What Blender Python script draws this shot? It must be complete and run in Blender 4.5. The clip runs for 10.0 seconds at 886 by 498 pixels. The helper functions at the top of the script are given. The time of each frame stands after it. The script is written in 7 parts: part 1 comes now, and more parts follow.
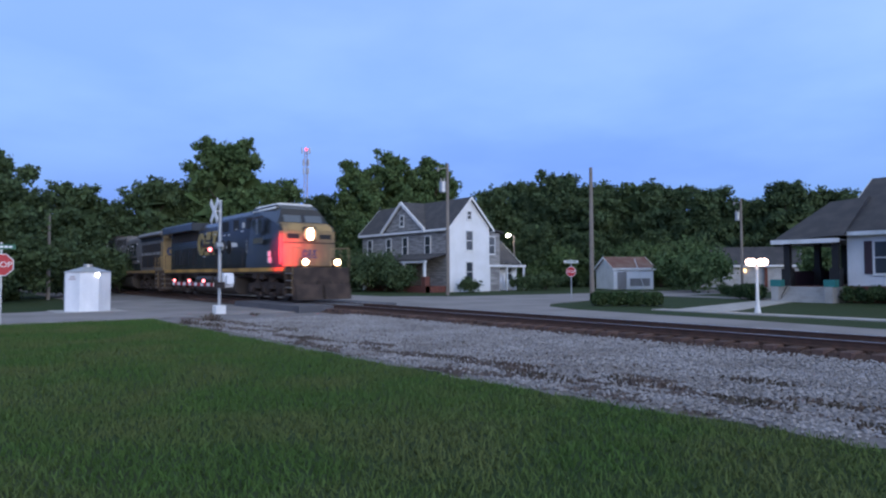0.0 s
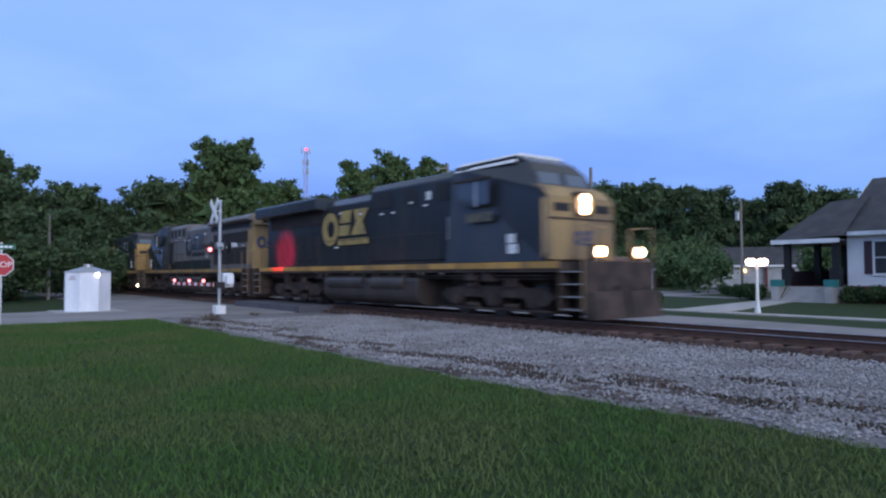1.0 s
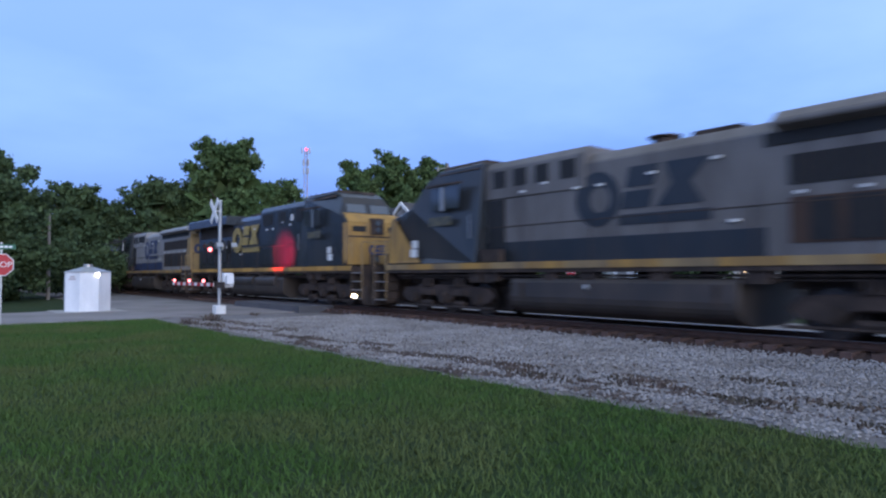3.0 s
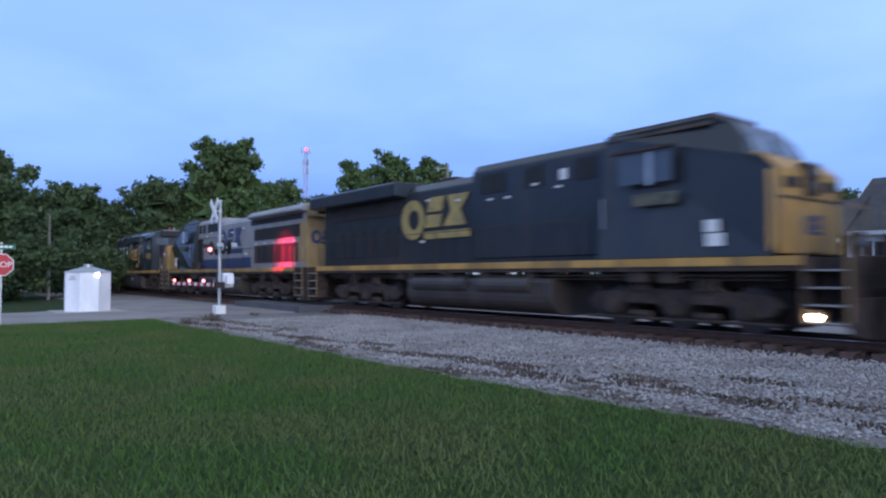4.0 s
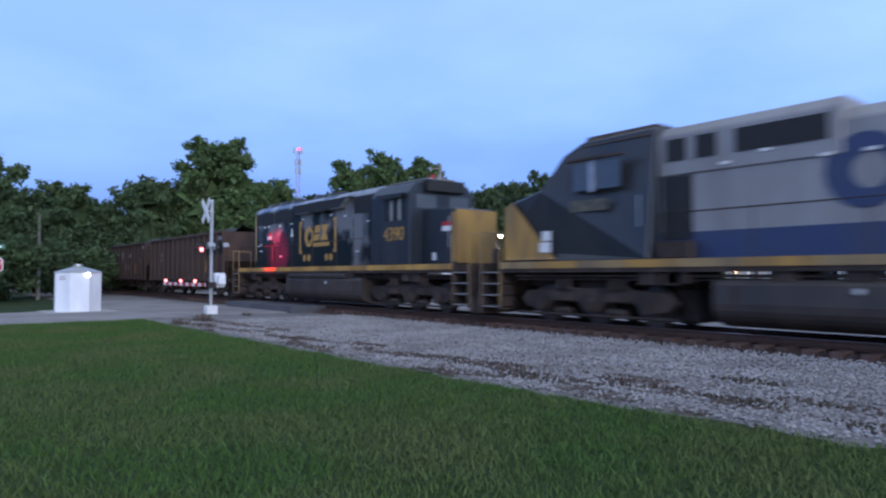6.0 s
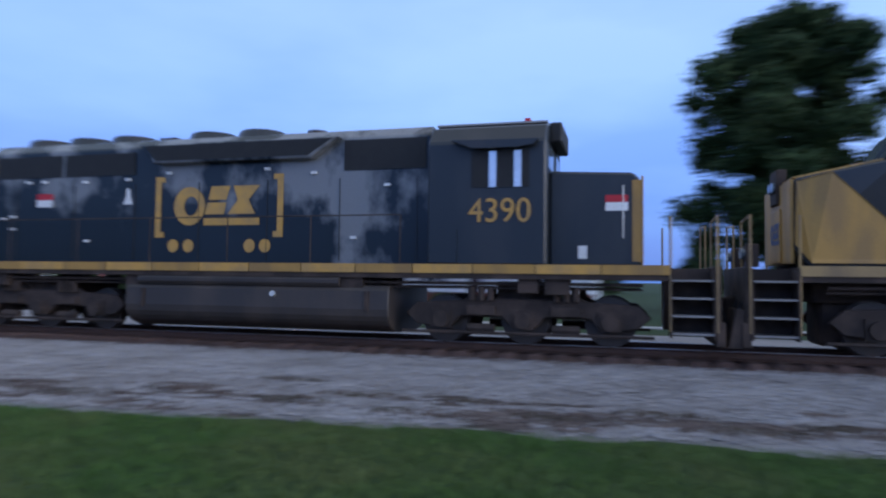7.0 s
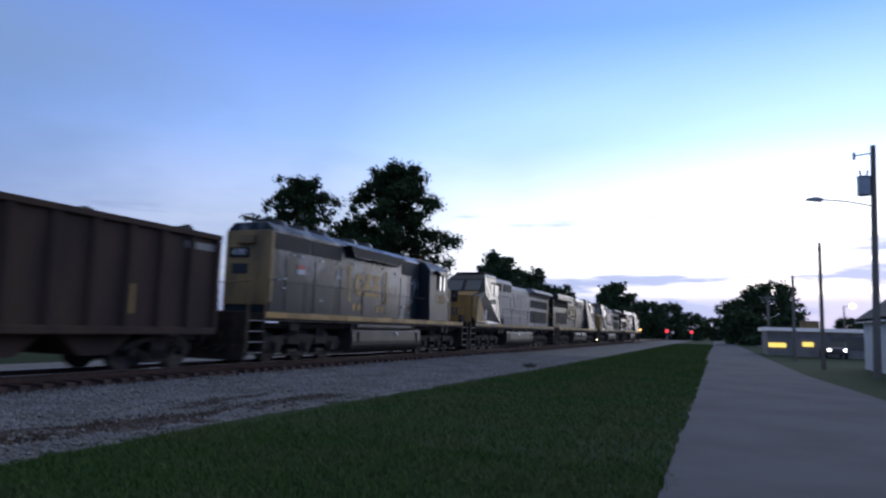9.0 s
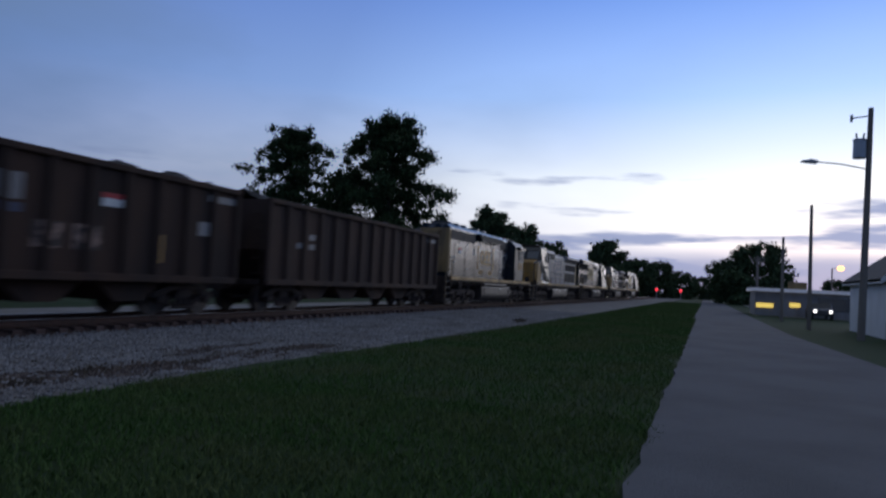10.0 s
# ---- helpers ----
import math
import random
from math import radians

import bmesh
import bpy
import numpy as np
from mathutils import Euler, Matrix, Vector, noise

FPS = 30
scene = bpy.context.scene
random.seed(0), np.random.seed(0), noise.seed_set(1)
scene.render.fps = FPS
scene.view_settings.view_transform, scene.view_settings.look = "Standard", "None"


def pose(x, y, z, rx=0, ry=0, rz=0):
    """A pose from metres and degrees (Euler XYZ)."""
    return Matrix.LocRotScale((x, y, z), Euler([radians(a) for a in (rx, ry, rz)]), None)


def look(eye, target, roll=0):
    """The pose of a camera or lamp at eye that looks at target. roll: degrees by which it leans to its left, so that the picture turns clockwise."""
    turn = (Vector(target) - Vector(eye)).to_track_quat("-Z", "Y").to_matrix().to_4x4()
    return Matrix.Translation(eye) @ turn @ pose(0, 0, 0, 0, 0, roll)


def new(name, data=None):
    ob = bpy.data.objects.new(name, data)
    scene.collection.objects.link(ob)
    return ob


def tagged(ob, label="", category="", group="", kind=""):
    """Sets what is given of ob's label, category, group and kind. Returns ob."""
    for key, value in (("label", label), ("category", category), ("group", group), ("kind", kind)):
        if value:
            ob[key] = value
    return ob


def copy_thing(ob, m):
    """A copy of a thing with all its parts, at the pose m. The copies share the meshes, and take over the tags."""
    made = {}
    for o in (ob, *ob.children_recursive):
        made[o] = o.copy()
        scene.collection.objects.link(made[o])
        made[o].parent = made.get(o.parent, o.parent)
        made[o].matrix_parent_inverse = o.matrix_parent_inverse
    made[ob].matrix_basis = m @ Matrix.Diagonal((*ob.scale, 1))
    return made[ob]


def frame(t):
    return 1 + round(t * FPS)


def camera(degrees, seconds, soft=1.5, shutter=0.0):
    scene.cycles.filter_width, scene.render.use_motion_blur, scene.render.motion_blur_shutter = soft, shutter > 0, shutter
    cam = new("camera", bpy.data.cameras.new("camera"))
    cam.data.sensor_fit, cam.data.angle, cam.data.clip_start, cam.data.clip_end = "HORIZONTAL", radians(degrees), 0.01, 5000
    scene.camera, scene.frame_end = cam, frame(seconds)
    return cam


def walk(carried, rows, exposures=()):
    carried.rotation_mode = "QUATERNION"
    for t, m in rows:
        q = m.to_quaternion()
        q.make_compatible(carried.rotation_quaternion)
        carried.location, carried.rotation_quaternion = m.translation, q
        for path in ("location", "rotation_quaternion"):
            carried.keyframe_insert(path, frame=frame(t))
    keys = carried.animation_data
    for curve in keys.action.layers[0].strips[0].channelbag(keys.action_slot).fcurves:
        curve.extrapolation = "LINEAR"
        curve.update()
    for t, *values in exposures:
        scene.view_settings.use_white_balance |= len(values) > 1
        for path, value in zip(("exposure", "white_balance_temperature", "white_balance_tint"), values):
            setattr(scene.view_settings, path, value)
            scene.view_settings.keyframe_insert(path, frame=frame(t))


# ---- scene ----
# the camera: held by one standing spot beside a lane, turning after the train
cam = camera(66.9, 10.0, soft=2.2, shutter=0.5)
PATH = [
    (0.0, pose(0, 0, 1.65, 0, 0, 52.54) @ pose(0, 0, 0, 92.12) @ pose(0, 0, 0, 0, 0, -0.19)),
    (1.5, pose(0, 0, 1.65, 0, 0, 52.54) @ pose(0, 0, 0, 92.12) @ pose(0, 0, 0, 0, 0, -0.19)),
    (2.7, pose(0, 0, 1.65, 0, 0, 52.54) @ pose(0, 0, 0, 92.12) @ pose(0, 0, 0, 0, 0, -0.19)),
    (4.0, pose(0, 0, 1.65, 0, 0, 52.54) @ pose(0, 0, 0, 92.12) @ pose(0, 0, 0, 0, 0, -0.19)),
    (5.0, pose(0, 0, 1.65, 0, 0, 52.54) @ pose(0, 0, 0, 92.12) @ pose(0, 0, 0, 0, 0, -0.19)),
    (5.7, pose(0, 0, 1.65, 0, 0, 52.54) @ pose(0, 0, 0, 92.12) @ pose(0, 0, 0, 0, 0, -0.19)),
    (6.0, pose(0, 0, 1.65, 0, 0, 51.90) @ pose(0, 0, 0, 92.14) @ pose(0, 0, 0, 0, 0, -0.15)),
    (6.3, pose(0, 0, 1.65, 0, 0, 48.30) @ pose(0, 0, 0, 92.25) @ pose(0, 0, 0, 0, 0, 0.00)),
    (6.6, pose(0, 0, 1.65, 0, 0, 39.20) @ pose(0, 0, 0, 92.40) @ pose(0, 0, 0, 0, 0, 0.30)),
    (6.8, pose(0, 0, 1.65, 0, 0, 28.60) @ pose(0, 0, 0, 92.50) @ pose(0, 0, 0, 0, 0, 0.55)),
    (6.9, pose(0, 0, 1.65, 0, 0, 21.90) @ pose(0, 0, 0, 92.58) @ pose(0, 0, 0, 0, 0, 0.64)),
    (7.0, pose(0, 0, 1.65, 0, 0, 15.25) @ pose(0, 0, 0, 92.66) @ pose(0, 0, 0, 0, 0, 0.72)),
    (7.2, pose(0, 0, 1.65, 0, 0, 7.40) @ pose(0, 0, 0, 92.95) @ pose(0, 0, 0, 0, 0, 1.00)),
    (7.5, pose(0, 0, 1.65, 0, 0, -2.79) @ pose(0, 0, 0, 93.51) @ pose(0, 0, 0, 0, 0, 1.41)),
    (8.0, pose(0, 0, 1.65, 0, 0, -23.95) @ pose(0, 0, 0, 94.19) @ pose(0, 0, 0, 0, 0, 1.87)),
    (8.5, pose(0, 0, 1.65, 0, 0, -45.20) @ pose(0, 0, 0, 95.44) @ pose(0, 0, 0, 0, 0, 1.95)),
    (8.75, pose(0, 0, 1.65, 0, 0, -56.90) @ pose(0, 0, 0, 96.30) @ pose(0, 0, 0, 0, 0, 1.80)),
    (9.0, pose(0, 0, 1.65, 0, 0, -67.60) @ pose(0, 0, 0, 96.68) @ pose(0, 0, 0, 0, 0, 1.72)),
    (9.5, pose(0, 0, 1.65, 0, 0, -68.51) @ pose(0, 0, 0, 95.99) @ pose(0, 0, 0, 0, 0, 2.30)),
    (10.0, pose(0, 0, 1.65, 0, 0, -68.34) @ pose(0, 0, 0, 92.79) @ pose(0, 0, 0, 0, 0, 2.89)),
]
EXPOSURES = [(0.0, 0.1), (2.7, 0.2), (4.5, 0.32), (5.7, 0.32), (7.0, 0.25), (8.0, 0.4), (8.4, 0.25), (8.7, -0.25), (9.0, -0.85), (9.3, -1.3), (10.0, -1.48)]
walk(cam, PATH, EXPOSURES)

# ---- world: dusk sky, brightest where the sun went down ----
RAIL = 0.32          # height of the rail top
TRACK_Y = 15.05      # centre line of the track
SPEED = 17.64        # metres a second
SUNSET = Vector((0.985, -0.17, 0.02)).normalized()


def build_world():
    world = bpy.data.worlds.new("dusk_sky")
    scene.world = world
    world.use_nodes = True
    nt = world.node_tree
    nt.nodes.clear()
    N, K = nt.nodes.new, nt.links.new

    def math_node(op, a, b=None, clamp=False):
        n = N("ShaderNodeMath")
        n.operation, n.use_clamp = op, clamp
        for i, v in enumerate((a, b)):
            if v is None:
                continue
            if isinstance(v, (int, float)):
                n.inputs[i].default_value = v
            else:
                K(v, n.inputs[i])
        return n.outputs[0]

    def ramp(fac, stops):
        n = N("ShaderNodeValToRGB")
        el = n.color_ramp.elements
        while len(el) < len(stops):
            el.new(0.5)
        for e, (p, c) in zip(el, stops):
            e.position, e.color = p, (*c, 1)
        K(fac, n.inputs[0])
        return n.outputs[0]

    def mix(fac, a, b):
        n = N("ShaderNodeMix")
        n.data_type = "RGBA"
        if isinstance(fac, float):
            n.inputs[0].default_value = fac
        else:
            K(fac, n.inputs[0])
        K(a, n.inputs[6]), K(b, n.inputs[7])
        return n.outputs[2]

    co = N("ShaderNodeTexCoord").outputs["Generated"]
    sep = N("ShaderNodeSeparateXYZ")
    K(co, sep.inputs[0])
    z = sep.outputs[2]
    elev = math_node("MULTIPLY", z, 1.0)
    dot = N("ShaderNodeVectorMath")
    dot.operation = "DOT_PRODUCT"
    K(co, dot.inputs[0])
    dot.inputs[1].default_value = SUNSET
    near = math_node("MULTIPLY_ADD", dot.outputs["Value"], 0.5)
    near.node.inputs[2].default_value = 0.5
    # blue away from the sunset, pale beside it
    away = ramp(elev, [(0.0, (0.10, 0.23, 0.68)), (0.10, (0.12, 0.30, 0.93)), (0.26, (0.22, 0.43, 1.15)), (0.42, (0.28, 0.48, 1.25)), (0.60, (0.44, 0.49, 0.62)), (1.0, (0.54, 0.55, 0.58))])
    side = ramp(elev, [(0.0, (0.70, 0.66, 0.74)), (0.05, (0.88, 0.89, 0.95)), (0.15, (0.88, 0.95, 1.02)), (0.27, (0.40, 0.62, 1.06)), (0.42, (0.13, 0.30, 0.84)), (0.62, (0.17, 0.21, 0.30)), (1.0, (0.18, 0.19, 0.22))])
    bright = N("ShaderNodeVectorMath")
    bright.operation = "SCALE"
    bright.inputs["Scale"].default_value = 3.5
    K(side, bright.inputs[0])
    side = bright.outputs[0]
    glow = ramp(near, [(0.5, (0, 0, 0)), (0.70, (0.16, 0.16, 0.16)), (0.86, (0.36, 0.36, 0.36)), (0.95, (0.76, 0.76, 0.76)), (1.0, (1, 1, 1))])
    base = mix(glow, away, side)
    sky = N("ShaderNodeTexSky")
    sky.sky_type, sky.sun_disc = "NISHITA", False
    sky.sun_elevation, sky.sun_rotation = radians(1.0), math.atan2(SUNSET.x, SUNSET.y)
    base = mix(0.05, base, sky.outputs[0])
    # long flat banks of cloud: the height is stretched so that they lie in bands
    div = math_node("ADD", z, 0.22)
    flat = N("ShaderNodeCombineXYZ")
    K(math_node("DIVIDE", sep.outputs[0], div), flat.inputs[0])
    K(math_node("DIVIDE", sep.outputs[1], div), flat.inputs[1])
    K(math_node("MULTIPLY", z, 3.0), flat.inputs[2])
    n1 = N("ShaderNodeTexNoise")
    n1.inputs["Scale"].default_value, n1.inputs["Detail"].default_value, n1.inputs["Roughness"].default_value = 0.9, 5, 0.5
    K(flat.outputs[0], n1.inputs["Vector"])
    pale = ramp(n1.outputs[0], [(0.42, (0, 0, 0)), (0.66, (0.75, 0.75, 0.75))])
    light_cloud = ramp(elev, [(0.0, (0.13, 0.28, 0.74)), (0.2, (0.34, 0.57, 1.05)), (0.5, (0.45, 0.66, 1.0))])
    lit = mix(pale, base, light_cloud)
    lit = mix(glow, lit, base)
    # small grey banks low over the sunset
    n2 = N("ShaderNodeTexNoise")
    n2.inputs["Scale"].default_value, n2.inputs["Detail"].default_value, n2.inputs["Roughness"].default_value = 1.0, 6, 0.55
    stretch = N("ShaderNodeMapping")
    stretch.inputs["Scale"].default_value = (2.6, 2.6, 24.0)
    stretch.inputs["Location"].default_value = (4.3, 1.2, 0.9)
    K(co, stretch.inputs[0]), K(stretch.outputs[0], n2.inputs["Vector"])
    band = ramp(elev, [(0.0, (0.85, 0.85, 0.85)), (0.05, (0.78, 0.78, 0.78)), (0.16, (0.70, 0.70, 0.70)), (0.30, (0.2, 0.2, 0.2))])
    grey = ramp(math_node("MULTIPLY", n2.outputs[0], band), [(0.405, (0, 0, 0)), (0.47, (1, 1, 1))])
    low = ramp(math_node("ADD", z, math_node("MULTIPLY", n2.outputs[0], 0.03)), [(0.062, (0.9, 0.9, 0.9)), (0.084, (0, 0, 0))])
    grey = math_node("MAXIMUM", grey, low)
    cloud = ramp(near, [(0.6, (0.12, 0.22, 0.62)), (0.85, (0.42, 0.56, 1.0)), (1.0, (0.68, 0.86, 1.55))])
    west = ramp(near, [(0.70, (0, 0, 0)), (0.86, (0.85, 0.85, 0.85))])
    final = mix(math_node("MULTIPLY", grey, west), lit, cloud)
    # the haze line beneath the horizon
    final = mix(math_node("MULTIPLY", z, -30.0, True), final, ramp(near, [(0.0, (0.02, 0.03, 0.03)), (1.0, (0.05, 0.05, 0.05))]))
    bg = N("ShaderNodeBackground")
    bg.inputs["Strength"].default_value = 1.0
    K(final, bg.inputs[0])
    out = N("ShaderNodeOutputWorld")
    K(bg.outputs[0], out.inputs[0])


build_world()
sun = new("sun", bpy.data.lights.new("sun", "SUN"))
sun.data.energy, sun.data.angle, sun.data.color = 0.85, radians(30), (1.0, 0.95, 0.92)
sun.matrix_world = look((60, -16, 13), (0, 0, 0))


# ---- materials ----
def material(name, color, rough=0.7, metal=0.0, second=None, scale=3.0, amount=0.5, bump=0.0, fine=40.0, streak=1.0, random_value=0.0, glow=None, strength=0.0, sharp=(0.42, 0.62), coat=0.0, spec=0.5):
    """A surface of one paint or stuff: a second colour in patches, fine grain, relief and some wear."""
    m = bpy.data.materials.new(name)
    m.use_nodes = True
    nt = m.node_tree
    N, K = nt.nodes.new, nt.links.new
    b = nt.nodes["Principled BSDF"]
    b.inputs["Roughness"].default_value, b.inputs["Metallic"].default_value = rough, metal
    b.inputs["Specular IOR Level"].default_value = spec
    b.inputs["Coat Weight"].default_value, b.inputs["Coat Roughness"].default_value = coat, 0.15
    co = N("ShaderNodeTexCoord").outputs["Object"]
    mp = N("ShaderNodeMapping")
    mp.inputs["Scale"].default_value = (1, 1, 1 / streak)
    K(co, mp.inputs[0])
    big = N("ShaderNodeTexNoise")
    big.inputs["Scale"].default_value, big.inputs["Detail"].default_value = scale, 5
    K(mp.outputs[0], big.inputs["Vector"])
    small = N("ShaderNodeTexNoise")
    small.inputs["Scale"].default_value, small.inputs["Detail"].default_value = fine, 3
    K(co, small.inputs["Vector"])
    r = N("ShaderNodeValToRGB")
    r.color_ramp.elements[0].position, r.color_ramp.elements[1].position = sharp
    r.color_ramp.elements[0].color = (0, 0, 0, 1)
    r.color_ramp.elements[1].color = (amount, amount, amount, 1)
    K(big.outputs[0], r.inputs[0])
    mx = N("ShaderNodeMix")
    mx.data_type = "RGBA"
    mx.inputs[6].default_value = (*color, 1)
    mx.inputs[7].default_value = (*(second or tuple(c * 0.7 for c in color)), 1)
    K(r.outputs[0], mx.inputs[0])
    hsv = N("ShaderNodeHueSaturation")
    K(mx.outputs[2], hsv.inputs["Color"])
    v = N("ShaderNodeMapRange")
    v.inputs[3].default_value, v.inputs[4].default_value = 0.78, 1.22
    K(small.outputs[0], v.inputs[0])
    value = v.outputs[0]
    if random_value:
        info = N("ShaderNodeObjectInfo") if random_value < 1 else N("ShaderNodeNewGeometry")
        spread = N("ShaderNodeMapRange")
        k = random_value % 1 or 0.3
        spread.inputs[3].default_value, spread.inputs[4].default_value = 1 - k, 1 + k
        K(info.outputs["Random" if random_value < 1 else "Random Per Island"], spread.inputs[0])
        mul = N("ShaderNodeMath")
        mul.operation = "MULTIPLY"
        K(value, mul.inputs[0]), K(spread.outputs[0], mul.inputs[1])
        value = mul.outputs[0]
    K(value, hsv.inputs["Value"])
    K(hsv.outputs[0], b.inputs["Base Color"])
    if bump:
        bp = N("ShaderNodeBump")
        bp.inputs["Strength"].default_value, bp.inputs["Distance"].default_value = bump, 0.02
        K(small.outputs[0], bp.inputs["Height"])
        K(bp.outputs[0], b.inputs["Normal"])
    if glow:
        b.inputs["Emission Color"].default_value = (*glow, 1)
        b.inputs["Emission Strength"].default_value = strength
    return m


def glass(name, tint=(0.05, 0.06, 0.07)):
    m = material(name, tint, 0.08, 0.0, amount=0.2)
    m.node_tree.nodes["Principled BSDF"].inputs["Specular IOR Level"].default_value = 0.8
    return m


def worn_paint():
    """Dark blue hood paint, bleached to grey along its top edge and in a long patch behind the cab."""
    m = material("worn_dark_blue_paint", (0.014, 0.022, 0.030), 0.25, second=(0.24, 0.247, 0.255), scale=0.8, amount=0.85, streak=1.3, bump=0.05, coat=0.04, sharp=(0.52, 0.64), spec=0.35)
    nt = m.node_tree
    N, K = nt.nodes.new, nt.links.new
    ramp = next(n for n in nt.nodes if n.type == "VALTORGB")
    grain = ramp.inputs[0].links[0].from_socket
    co = N("ShaderNodeSeparateXYZ")
    K(next(n for n in nt.nodes if n.type == "TEX_COORD").outputs["Object"], co.inputs[0])
    total = grain
    for axis, a, b, low, high in ((0, -1.0, 1.4, -0.06, 0.12), (2, 1.9, 3.6, -0.10, 0.09), (0, 3.5, 4.2, 0.0, -0.12)):
        r = N("ShaderNodeMapRange")
        for i, v in enumerate((a, b, low, high)):
            r.inputs[i + 1].default_value = v
        K(co.outputs[axis], r.inputs[0])
        add = N("ShaderNodeMath")
        add.operation = "ADD"
        K(total, add.inputs[0]), K(r.outputs[0], add.inputs[1])
        total = add.outputs[0]
    K(total, ramp.inputs[0])
    return m


